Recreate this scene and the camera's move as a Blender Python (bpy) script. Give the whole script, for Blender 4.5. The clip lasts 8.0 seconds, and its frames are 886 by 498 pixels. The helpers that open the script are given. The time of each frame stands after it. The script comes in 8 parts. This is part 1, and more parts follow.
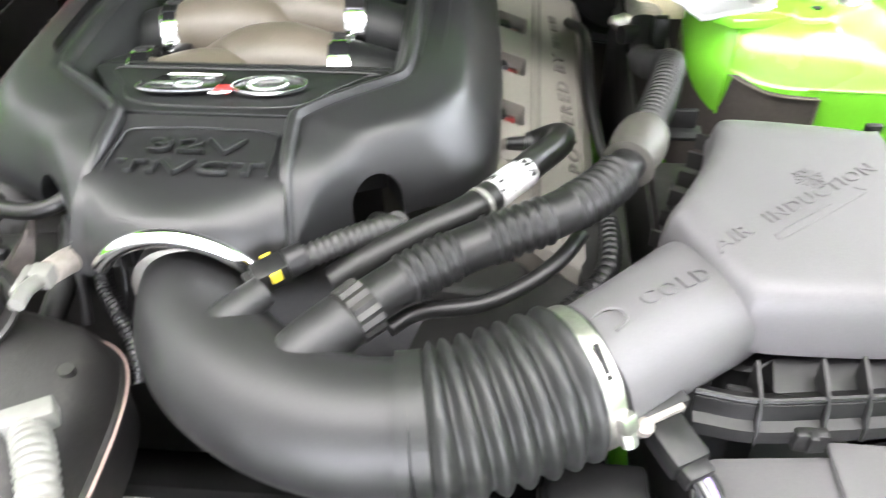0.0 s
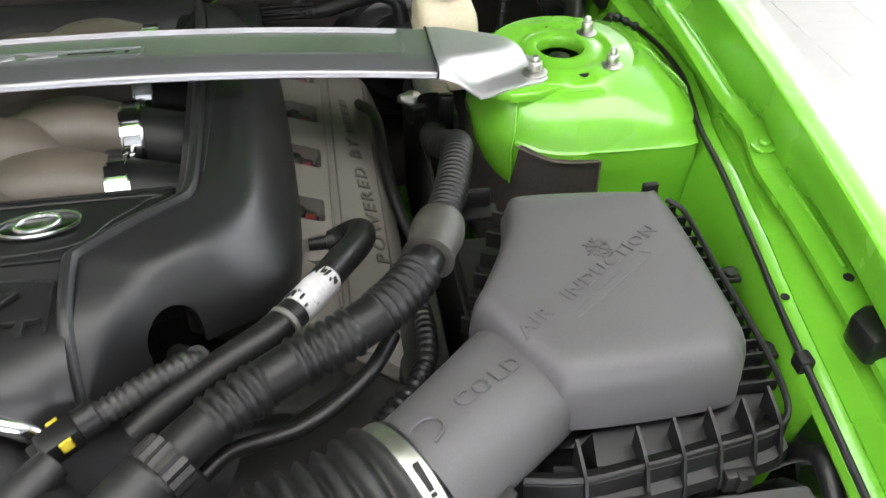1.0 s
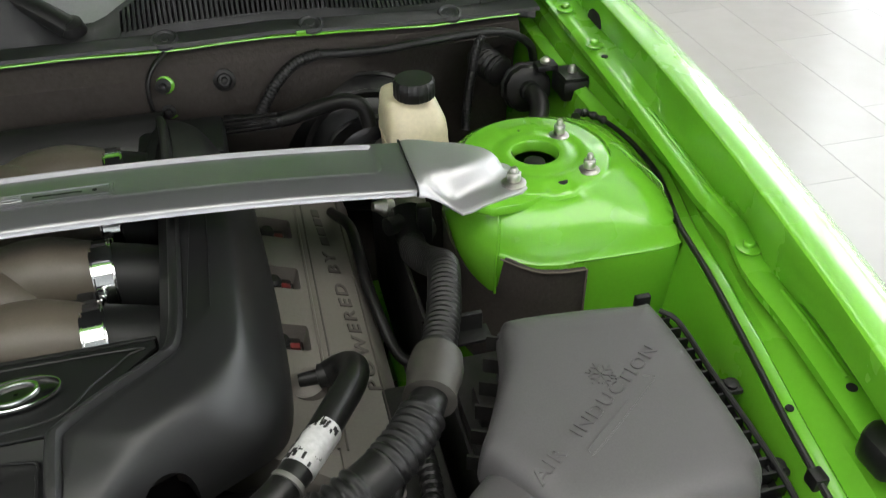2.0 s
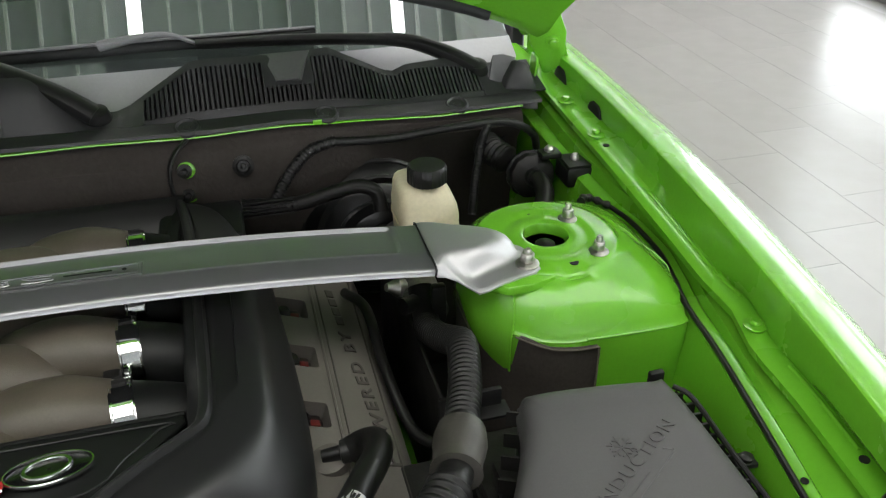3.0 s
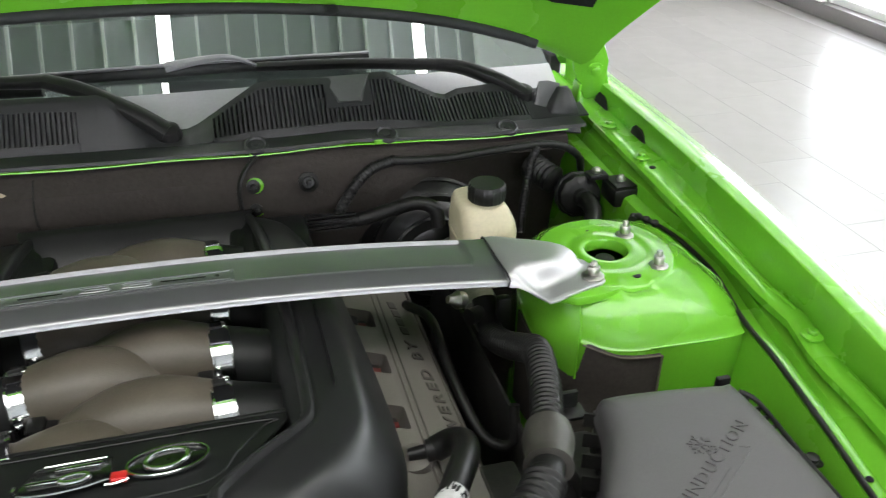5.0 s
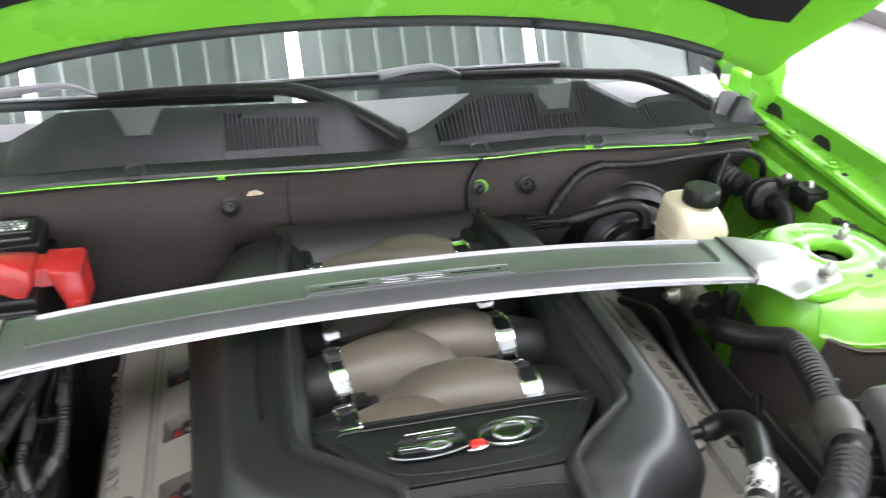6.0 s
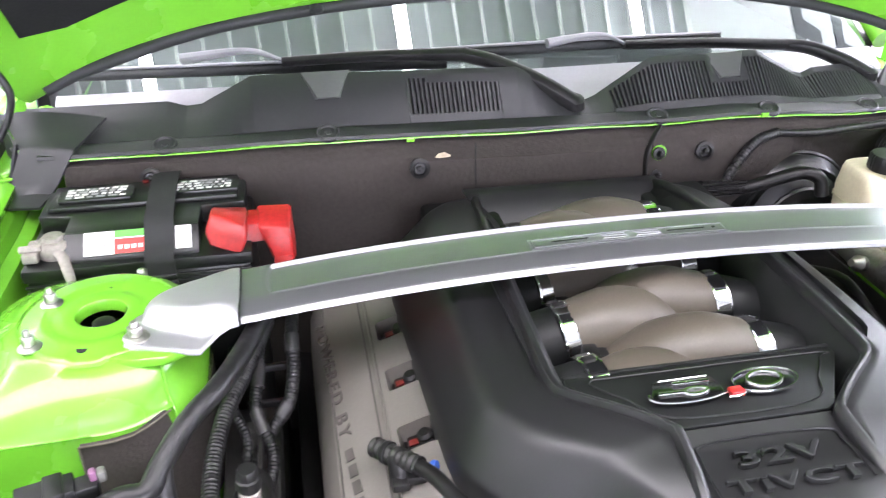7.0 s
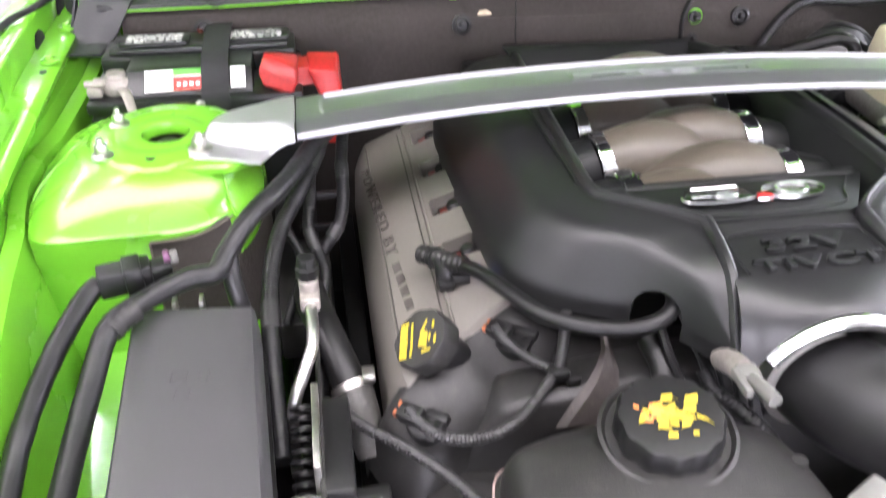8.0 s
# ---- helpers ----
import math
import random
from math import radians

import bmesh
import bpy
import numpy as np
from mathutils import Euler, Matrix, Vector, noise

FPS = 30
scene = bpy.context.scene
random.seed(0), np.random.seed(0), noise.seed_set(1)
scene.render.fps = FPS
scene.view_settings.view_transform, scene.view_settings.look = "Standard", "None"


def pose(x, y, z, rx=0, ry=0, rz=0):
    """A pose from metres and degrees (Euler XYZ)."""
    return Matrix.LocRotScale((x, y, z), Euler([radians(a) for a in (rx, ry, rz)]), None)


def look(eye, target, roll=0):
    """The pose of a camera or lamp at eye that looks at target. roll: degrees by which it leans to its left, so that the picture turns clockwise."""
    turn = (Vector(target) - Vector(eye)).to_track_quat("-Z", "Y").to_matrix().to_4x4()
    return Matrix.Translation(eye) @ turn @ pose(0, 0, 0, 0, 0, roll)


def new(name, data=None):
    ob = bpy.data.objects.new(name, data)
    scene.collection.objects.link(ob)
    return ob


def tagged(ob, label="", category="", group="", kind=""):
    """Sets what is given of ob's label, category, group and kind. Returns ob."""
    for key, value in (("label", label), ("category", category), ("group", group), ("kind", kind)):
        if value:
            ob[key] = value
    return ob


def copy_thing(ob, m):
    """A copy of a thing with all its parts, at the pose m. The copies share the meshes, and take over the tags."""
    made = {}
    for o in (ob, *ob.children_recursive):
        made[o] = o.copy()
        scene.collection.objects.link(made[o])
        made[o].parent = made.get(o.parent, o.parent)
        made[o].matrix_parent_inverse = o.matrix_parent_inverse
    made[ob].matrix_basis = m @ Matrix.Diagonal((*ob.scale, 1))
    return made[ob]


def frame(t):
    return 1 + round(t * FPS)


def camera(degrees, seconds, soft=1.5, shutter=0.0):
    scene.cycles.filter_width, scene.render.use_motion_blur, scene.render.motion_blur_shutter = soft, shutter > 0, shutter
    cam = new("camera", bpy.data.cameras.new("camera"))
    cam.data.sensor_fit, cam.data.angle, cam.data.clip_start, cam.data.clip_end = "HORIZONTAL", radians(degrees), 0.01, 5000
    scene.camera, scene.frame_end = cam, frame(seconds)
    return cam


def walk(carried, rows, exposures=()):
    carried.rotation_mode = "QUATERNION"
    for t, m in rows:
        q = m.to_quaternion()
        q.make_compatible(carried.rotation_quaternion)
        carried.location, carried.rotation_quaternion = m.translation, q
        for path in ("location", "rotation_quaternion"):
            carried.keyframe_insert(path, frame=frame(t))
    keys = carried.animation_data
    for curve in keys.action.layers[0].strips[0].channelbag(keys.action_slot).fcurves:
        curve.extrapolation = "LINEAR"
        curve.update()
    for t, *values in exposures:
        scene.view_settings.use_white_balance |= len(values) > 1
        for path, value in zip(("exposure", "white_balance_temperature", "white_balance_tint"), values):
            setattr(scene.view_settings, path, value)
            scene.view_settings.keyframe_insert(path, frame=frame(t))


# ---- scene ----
from mathutils import bvhtree

cam = camera(56.2, 8.0, soft=1.1, shutter=0.4)
PATH = [
    (0, (0.266, -0.764, 1.278), (0.115, 0.681, -0.097), -1.6),
    (0.5, (0.288, -0.744, 1.304), (0.369, 0.72, -0.056), -1.1),
    (1, (0.297, -0.721, 1.306), (0.525, 0.778, 0.002), -0.4),
    (1.5, (0.293, -0.68, 1.329), (0.593, 0.832, 0.055), -2.0),
    (2, (0.274, -0.656, 1.352), (0.633, 0.884, 0.128), -1.4),
    (3.3, (0.221, -0.681, 1.363), (0.67, 0.977, 0.339), -0.2),
    (3.5, (0.21, -0.683, 1.364), (0.675, 0.974, 0.344), 0.1),
    (4, (0.184, -0.684, 1.368), (0.669, 0.974, 0.36), 0.6),
    (4.2, (0.18, -0.685, 1.37), (0.663, 0.975, 0.364), 0.6),
    (5.3, (0.074, -0.703, 1.371), (0.527, 0.976, 0.383), 0.6),
    (5.5, (0.012, -0.704, 1.382), (0.454, 0.978, 0.396), 0.6),
    (6, (-0.135, -0.701, 1.398), (0.279, 0.99, 0.414), 0.6),
    (6.5, (-0.272, -0.683, 1.379), (0.119, 1.003, 0.378), 0.7),
    (7, (-0.332, -0.691, 1.37), (-0.009, 1.01, 0.369), -0.1),
    (7.5, (-0.358, -0.734, 1.336), (-0.095, 0.977, 0.334), -0.7),
    (8, (-0.373, -0.797, 1.283), (-0.115, 0.851, 0.18), -0.1),
]
EXPOSURES = [(0, 1.97, 6400, 15), (0.5, 1.36, 6350, 21), (1, 0.6, 6450, 15), (1.5, 0.2, 6550, 12), (2, 0.0, 6600, 10), (3.5, -0.38, 6600, 9), (4, -0.33, 6600, 9), (5.5, 0.53, 6350, 13), (6, 1.03, 6250, 18), (6.5, 1.35, 6150, 24), (7.5, 1.38, 6150, 24), (8, 1.42, 6300, 25)]
walk(cam, [(t, look(eye, target, roll)) for t, eye, target, roll in PATH], EXPOSURES)

# ---- world and light ----
FLOOR = -0.12      # the showroom floor
CEIL = 3.3         # underside of the metal ceiling
world = bpy.data.worlds.new("showroom_air")
world.use_nodes = True
world.node_tree.nodes["Background"].inputs[0].default_value = (0.9, 0.95, 1.0, 1)
world.node_tree.nodes["Background"].inputs[1].default_value = 0.3
scene.world = world
LAMP = 14.0        # strength of the ceiling strip lights
PANEL = 3.5        # strength of the large ceiling panels ahead of the car


# ---- mesh kit ----
ORIGIN = {}


def thing(name, at, label, category, group="", kind=""):
    ob = new(name)
    ob.empty_display_size = 0.02
    ob.location = at
    ORIGIN[ob] = Vector(at)
    return tagged(ob, label, category, group, kind)


def to_mesh(bm, name, material, sharp=38):
    bmesh.ops.recalc_face_normals(bm, faces=bm.faces)
    me = bpy.data.meshes.new(name)
    bm.to_mesh(me)
    bm.free()
    me.shade_smooth()
    me.set_sharp_from_angle(angle=radians(sharp))
    if material:
        me.materials.append(material)
    return me


def part(name, bm, material, parent, label="", sharp=38):
    """One mesh, given in the world's metres, under a thing or a part."""
    o = ORIGIN[parent]
    bm.transform(Matrix.Translation(-o))
    ob = new(name, to_mesh(bm, name, material, sharp))
    ob.parent = parent
    ORIGIN[ob] = o
    return tagged(ob, label)


def single(name, bm, material, label, category, group="", kind="", sharp=38):
    """A thing of one mesh, its origin at its base."""
    zs = [v.co.z for v in bm.verts]
    xs = [v.co.x for v in bm.verts]
    ys = [v.co.y for v in bm.verts]
    at = Vector(((min(xs) + max(xs)) / 2, (min(ys) + max(ys)) / 2, min(zs)))
    bm.transform(Matrix.Translation(-at))
    ob = new(name, to_mesh(bm, name, material, sharp))
    ob.location = at
    ORIGIN[ob] = at
    return tagged(ob, label, category, group, kind)


def grid(rows, close=False, cap=False):
    """A sheet over rows of points; close: each row is a ring; cap: close the first and last ring."""
    bm = bmesh.new()
    vs = [[bm.verts.new(p) for p in row] for row in rows]
    n = len(rows[0])
    for a, b in zip(vs, vs[1:]):
        for i in range(n if close else n - 1):
            j = (i + 1) % n
            bm.faces.new((a[i], a[j], b[j], b[i]))
    if cap:
        bm.faces.new(vs[0][::-1])
        bm.faces.new(vs[-1])
    return bm


def thick(bm, d):
    """Give a sheet a thickness d."""
    bmesh.ops.recalc_face_normals(bm, faces=bm.faces)
    bmesh.ops.solidify(bm, geom=bm.faces[:], thickness=d)
    return bm


def join(*bms):
    out = bmesh.new()
    me = bpy.data.meshes.new("join")
    for bm in bms:
        bm.to_mesh(me)
        bm.free()
        out.from_mesh(me)
    bpy.data.meshes.remove(me)
    return out


def soften(bm, width, segments=2, angle=30):
    edges = [e for e in bm.edges if len(e.link_faces) == 2 and e.calc_face_angle(0) > radians(angle)]
    bmesh.ops.bevel(bm, geom=edges, offset=width, segments=segments, affect="EDGES", profile=0.5, clamp_overlap=True)
    return bm


def prism(poly, z0, z1, bevel=0.0, m=None, segments=2):
    bm = bmesh.new()
    a = [bm.verts.new((x, y, z0)) for x, y in poly]
    b = [bm.verts.new((x, y, z1)) for x, y in poly]
    n = len(poly)
    bm.faces.new(a[::-1])
    bm.faces.new(b)
    for i in range(n):
        bm.faces.new((a[i], a[(i + 1) % n], b[(i + 1) % n], b[i]))
    bmesh.ops.recalc_face_normals(bm, faces=bm.faces)
    if bevel:
        soften(bm, bevel, segments)
    if m:
        bm.transform(m)
    return bm


def box(lo, hi, bevel=0.0, m=None, segments=2):
    return prism([(lo[0], lo[1]), (hi[0], lo[1]), (hi[0], hi[1]), (lo[0], hi[1])], lo[2], hi[2], bevel, m, segments)


def lathe(profile, m=None, seg=32, flute=0, depth=0.0):
    """A turned form from (radius, height) pairs; flute: how many grip notches go round."""
    rows = []
    for r, z in profile:
        row = []
        for i in range(seg):
            a = math.tau * i / seg
            k = r * (1 - depth * (0.5 + 0.5 * math.cos(flute * a))) if flute and r > profile[-1][0] + 1e-4 else r
            row.append((k * math.cos(a), k * math.sin(a), z))
        rows.append(row)
    bm = grid(rows, True, True)
    if m:
        bm.transform(m)
    return bm


def axes(origin, x, y):
    """A frame at origin with its x and (about) y directions."""
    x = Vector(x).normalized()
    z = x.cross(Vector(y)).normalized()
    y = z.cross(x)
    return Matrix.Translation(origin) @ Matrix((x, y, z)).transposed().to_4x4()


def upright(origin, z):
    """A frame at origin with its z direction."""
    return Matrix.Translation(origin) @ Vector(z).to_track_quat("Z", "Y").to_matrix().to_4x4()


def smooth_line(points, step):
    """Catmull-Rom through points, at even steps."""
    p = [Vector(q) for q in points]
    p = [p[0] * 2 - p[1], *p, p[-1] * 2 - p[-2]]
    fine = []
    for i in range(1, len(p) - 2):
        for k in range(24):
            t = k / 24
            a, b, c, d = p[i - 1:i + 3]
            fine.append(0.5 * (2 * b + (c - a) * t + (2 * a - 5 * b + 4 * c - d) * t * t + (3 * b - a - 3 * c + d) * t ** 3))
    fine.append(p[-2])
    s = [0.0]
    for a, b in zip(fine, fine[1:]):
        s.append(s[-1] + (b - a).length)
    n = max(2, round(s[-1] / step) + 1)
    out, k = [], 0
    for i in range(n):
        w = s[-1] * i / (n - 1)
        while k < len(s) - 2 and s[k + 1] < w:
            k += 1
        f = (w - s[k]) / max(1e-9, s[k + 1] - s[k])
        out.append(fine[k].lerp(fine[k + 1], min(1, f)))
    return out, s[-1]


def tube(points, r, step=0.008, seg=14, flat=1.0):
    """A hose along points; r: a radius, or a function of the metres along it."""
    line, length = smooth_line(points, step)
    rows, up = [], Vector((0.13, 0.31, 0.94))
    n = len(line)
    for i, c in enumerate(line):
        d = (line[min(i + 1, n - 1)] - line[max(i - 1, 0)]).normalized()
        up = (up - d * up.dot(d)).normalized()
        side = d.cross(up)
        k = r(length * i / (n - 1)) if callable(r) else r
        rows.append([c + (side * math.cos(math.tau * j / seg) + up * math.sin(math.tau * j / seg) * flat) * k for j in range(seg)])
    return grid(rows, True, True)


def ribbed(base, amp, pitch, spans=None):
    """A radius function with round ribs, all along or in the given spans."""
    def r(s):
        if spans and not any(a <= s <= b for a, b in spans):
            return base
        return base + amp * (0.5 - 0.5 * math.cos(math.tau * s / pitch)) ** 0.7
    return r


def wound(base, amp, pitch):
    """A taped cable: faint uneven steps."""
    def r(s):
        return base + amp * ((s / pitch) % 1.0) + amp * 0.8 * noise.noise((s * 60, 0, base * 900))
    return r


def lettering(text, size, depth, m, shear=0.0, space=1.0):
    curve = bpy.data.curves.new("lettering", "FONT")
    curve.body, curve.size, curve.extrude, curve.align_x, curve.align_y = text, size, depth, "CENTER", "CENTER"
    curve.shear, curve.space_character, curve.resolution_u = shear, space, 3
    curve.bevel_depth, curve.bevel_resolution = min(0.0008, depth * 0.5), 1
    ob = bpy.data.objects.new("lettering", curve)
    scene.collection.objects.link(ob)
    bpy.context.view_layer.update()
    me = bpy.data.meshes.new_from_object(ob.evaluated_get(bpy.context.evaluated_depsgraph_get()))
    bm = bmesh.new()
    bm.from_mesh(me)
    bpy.data.objects.remove(ob)
    bpy.data.curves.remove(curve)
    bpy.data.meshes.remove(me)
    bm.transform(m)
    return bm


def cut(bm, *cutters):
    """Take cutters out of a closed mesh."""
    a = bpy.data.objects.new("a", bpy.data.meshes.new("a"))
    bm.to_mesh(a.data)
    bm.free()
    scene.collection.objects.link(a)
    tools = []
    for c in cutters:
        b = bpy.data.objects.new("b", bpy.data.meshes.new("b"))
        bmesh.ops.recalc_face_normals(c, faces=c.faces)
        c.to_mesh(b.data)
        c.free()
        scene.collection.objects.link(b)
        mod = a.modifiers.new("cut", "BOOLEAN")
        mod.operation, mod.object, mod.solver = "DIFFERENCE", b, "EXACT"
        tools.append(b)
    bpy.context.view_layer.update()
    me = bpy.data.meshes.new_from_object(a.evaluated_get(bpy.context.evaluated_depsgraph_get()))
    out = bmesh.new()
    out.from_mesh(me)
    for ob in (a, *tools):
        bpy.data.objects.remove(ob)
    bpy.data.meshes.remove(me)
    return out


def hull(points, bevel=0.0):
    """A faceted block round points."""
    bm = bmesh.new()
    for q in points:
        bm.verts.new(q)
    bmesh.ops.convex_hull(bm, input=bm.verts[:])
    bmesh.ops.dissolve_limit(bm, angle_limit=radians(4), verts=bm.verts[:], edges=bm.edges[:])
    return soften(bm, bevel, 1, 20) if bevel else bm


def lerp_at(table, v):
    """Piecewise smooth value from (position, value) pairs."""
    return float(np.interp(v, [a for a, _ in table], [b for _, b in table]))


def drape(bm, target, lift=0.0):
    """Lay a flat form down on the surface below it, keeping its own height."""
    tree = bvhtree.BVHTree.FromBMesh(target)
    z0 = min(v.co.z for v in bm.verts)
    for v in bm.verts:
        hit = tree.ray_cast(Vector((v.co.x, v.co.y, z0 + 0.12)), Vector((0, 0, -1)))
        if hit[0] is not None:
            v.co.z = hit[0].z + lift + (v.co.z - z0)
    return bm


# ---- materials ----
def paint(name, color, rough, metal=0.0, vary=0.12, scale=18.0, fine=220.0, bump=0.0, coat=0.0, dirt=0.0, dirt_color=(0.12, 0.1, 0.08), spec=0.5, rough_vary=0.1, bump_scale=None, random_piece=0.0):
    """A surface with broad and fine variation of colour, gloss and relief."""
    m = bpy.data.materials.new(name)
    m.use_nodes = True
    nt = m.node_tree
    n, l = nt.nodes, nt.links
    b = n["Principled BSDF"]
    co = n.new("ShaderNodeTexCoord")
    broad, grain = n.new("ShaderNodeTexNoise"), n.new("ShaderNodeTexNoise")
    broad.inputs["Scale"].default_value, broad.inputs["Detail"].default_value = scale, 5
    grain.inputs["Scale"].default_value, grain.inputs["Detail"].default_value = fine, 3
    for t in (broad, grain):
        l.new(co.outputs["Object"], t.inputs["Vector"])
    add = n.new("ShaderNodeMath")
    add.operation = "ADD"
    l.new(broad.outputs["Fac"], add.inputs[0])
    l.new(grain.outputs["Fac"], add.inputs[1])
    ramp = n.new("ShaderNodeMapRange")
    ramp.inputs["From Min"].default_value, ramp.inputs["From Max"].default_value = 0.6, 1.4
    ramp.inputs["To Min"].default_value, ramp.inputs["To Max"].default_value = 1 - vary, 1 + vary
    l.new(add.outputs[0], ramp.inputs["Value"])
    mul = n.new("ShaderNodeMix")
    mul.data_type, mul.blend_type = "RGBA", "MULTIPLY"
    mul.inputs["Factor"].default_value = 1.0
    mul.inputs["A"].default_value = (*color, 1)
    l.new(ramp.outputs[0], mul.inputs["B"])
    out = mul.outputs["Result"]
    if random_piece:
        info = n.new("ShaderNodeObjectInfo")
        rr = n.new("ShaderNodeMapRange")
        rr.inputs["To Min"].default_value, rr.inputs["To Max"].default_value = 1 - random_piece, 1 + random_piece
        l.new(info.outputs["Random"], rr.inputs["Value"])
        m3 = n.new("ShaderNodeMix")
        m3.data_type, m3.blend_type = "RGBA", "MULTIPLY"
        m3.inputs["Factor"].default_value = 1.0
        l.new(out, m3.inputs["A"])
        l.new(rr.outputs[0], m3.inputs["B"])
        out = m3.outputs["Result"]
    if dirt:
        spots = n.new("ShaderNodeTexNoise")
        spots.inputs["Scale"].default_value, spots.inputs["Detail"].default_value, spots.inputs["Roughness"].default_value = scale * 2.3, 9, 0.7
        l.new(co.outputs["Object"], spots.inputs["Vector"])
        dr = n.new("ShaderNodeMapRange")
        dr.inputs["From Min"].default_value, dr.inputs["From Max"].default_value = 0.52, 0.75
        dr.inputs["To Max"].default_value = dirt
        l.new(spots.outputs["Fac"], dr.inputs["Value"])
        m2 = n.new("ShaderNodeMix")
        m2.data_type = "RGBA"
        l.new(dr.outputs[0], m2.inputs["Factor"])
        l.new(out, m2.inputs["A"])
        m2.inputs["B"].default_value = (*dirt_color, 1)
        out = m2.outputs["Result"]
    l.new(out, b.inputs["Base Color"])
    rr = n.new("ShaderNodeMapRange")
    rr.inputs["From Min"].default_value, rr.inputs["From Max"].default_value = 0.3, 0.7
    rr.inputs["To Min"].default_value, rr.inputs["To Max"].default_value = max(0.02, rough * (1 - rough_vary)), min(1, rough * (1 + rough_vary))
    l.new(broad.outputs["Fac"], rr.inputs["Value"])
    l.new(rr.outputs[0], b.inputs["Roughness"])
    b.inputs["Metallic"].default_value = metal
    b.inputs["Specular IOR Level"].default_value = spec
    if coat:
        b.inputs["Coat Weight"].default_value, b.inputs["Coat Roughness"].default_value = coat, 0.07
    if bump:
        bp = n.new("ShaderNodeBump")
        bp.inputs["Strength"].default_value, bp.inputs["Distance"].default_value = bump, 0.001
        src = grain
        if bump_scale:
            src = n.new("ShaderNodeTexNoise")
            src.inputs["Scale"].default_value, src.inputs["Detail"].default_value = bump_scale, 4
            l.new(co.outputs["Object"], src.inputs["Vector"])
        l.new(src.outputs["Fac"], bp.inputs["Height"])
        l.new(bp.outputs["Normal"], b.inputs["Normal"])
    return m


def glowing(name, color, strength):
    m = bpy.data.materials.new(name)
    m.use_nodes = True
    b = m.node_tree.nodes["Principled BSDF"]
    b.inputs["Base Color"].default_value = (*color, 1)
    b.inputs["Emission Color"].default_value = (*color, 1)
    b.inputs["Emission Strength"].default_value = strength
    return m


def glassy(name, color, rough=0.0, ior=1.5):
    m = bpy.data.materials.new(name)
    m.use_nodes = True
    b = m.node_tree.nodes["Principled BSDF"]
    b.inputs["Base Color"].default_value = (*color, 1)
    b.inputs["Transmission Weight"].default_value = 1.0
    b.inputs["Roughness"].default_value = rough
    b.inputs["IOR"].default_value = ior
    return m


GREEN = paint("green_car_paint", (0.142, 0.44, 0.026), 0.26, vary=0.05, scale=6, coat=0.6, bump=0.05, bump_scale=90, rough_vary=0.2)
COVER = paint("black_engine_cover_plastic", (0.0115, 0.0117, 0.0122), 0.38, vary=0.15, scale=9, fine=500, bump=0.1, bump_scale=1800, rough_vary=0.04, spec=0.46)
ELBOW = paint("black_intake_elbow_plastic", (0.0125, 0.0125, 0.0128), 0.46, vary=0.2, scale=14, fine=500, bump=0.12, bump_scale=1200, rough_vary=0.12, dirt=0.15, dirt_color=(0.03, 0.029, 0.027), spec=0.42)
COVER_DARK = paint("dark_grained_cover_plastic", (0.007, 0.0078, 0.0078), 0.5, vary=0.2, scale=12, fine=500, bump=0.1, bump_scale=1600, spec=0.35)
FUSEBOX = paint("dark_grey_fuse_box_plastic", (0.05, 0.049, 0.051), 0.48, vary=0.1, scale=7, fine=600, bump=0.2, bump_scale=1500, spec=0.4)
AIRBOX = paint("charcoal_airbox_plastic", (0.083, 0.08, 0.083), 0.48, vary=0.1, scale=7, fine=600, bump=0.2, bump_scale=1500, dirt=0.12, dirt_color=(0.1, 0.096, 0.092), spec=0.4)
PLASTIC = paint("black_moulded_plastic", (0.0085, 0.0085, 0.0088), 0.42, vary=0.25, scale=20, bump=0.15, bump_scale=700, dirt=0.2, dirt_color=(0.05, 0.046, 0.042), spec=0.36)
DUSTY = paint("dusty_black_plastic", (0.014, 0.0135, 0.013), 0.5, vary=0.3, scale=25, bump=0.25, bump_scale=500, dirt=0.35, dirt_color=(0.07, 0.063, 0.055))
RUBBER = paint("black_hose_rubber", (0.0085, 0.0085, 0.0085), 0.38, vary=0.25, scale=30, bump=0.12, bump_scale=600, dirt=0.25, dirt_color=(0.035, 0.033, 0.029), spec=0.32)
BELLOWS = paint("black_bellows_rubber", (0.0125, 0.013, 0.0126), 0.42, vary=0.15, scale=20, bump=0.15, bump_scale=900, dirt=0.2, dirt_color=(0.07, 0.068, 0.062), spec=0.35)
TAPE = paint("black_loom_tape", (0.0105, 0.0105, 0.011), 0.38, vary=0.3, scale=60, bump=0.3, bump_scale=300, spec=0.36)
CAMGREY = paint("tan_grey_cam_cover", (0.145, 0.134, 0.118), 0.5, vary=0.1, scale=14, fine=400, bump=0.2, bump_scale=900, dirt=0.3, dirt_color=(0.14, 0.12, 0.1))
CAM_RELIEF = paint("dark_cam_cover_relief", (0.075, 0.068, 0.06), 0.55)
RUNNER = paint("tan_intake_runner_plastic", (0.085, 0.072, 0.055), 0.42, vary=0.12, scale=16, fine=400, bump=0.15, bump_scale=800, dirt=0.2, dirt_color=(0.16, 0.13, 0.095))
ALLOY = paint("satin_aluminium", (0.34, 0.343, 0.355), 0.33, 0.85, vary=0.03, scale=14, fine=900, bump=0.04, bump_scale=1500, rough_vary=0.04)
ENAMEL = paint("black_badge_enamel", (0.006, 0.0065, 0.0065), 0.18, vary=0.1)
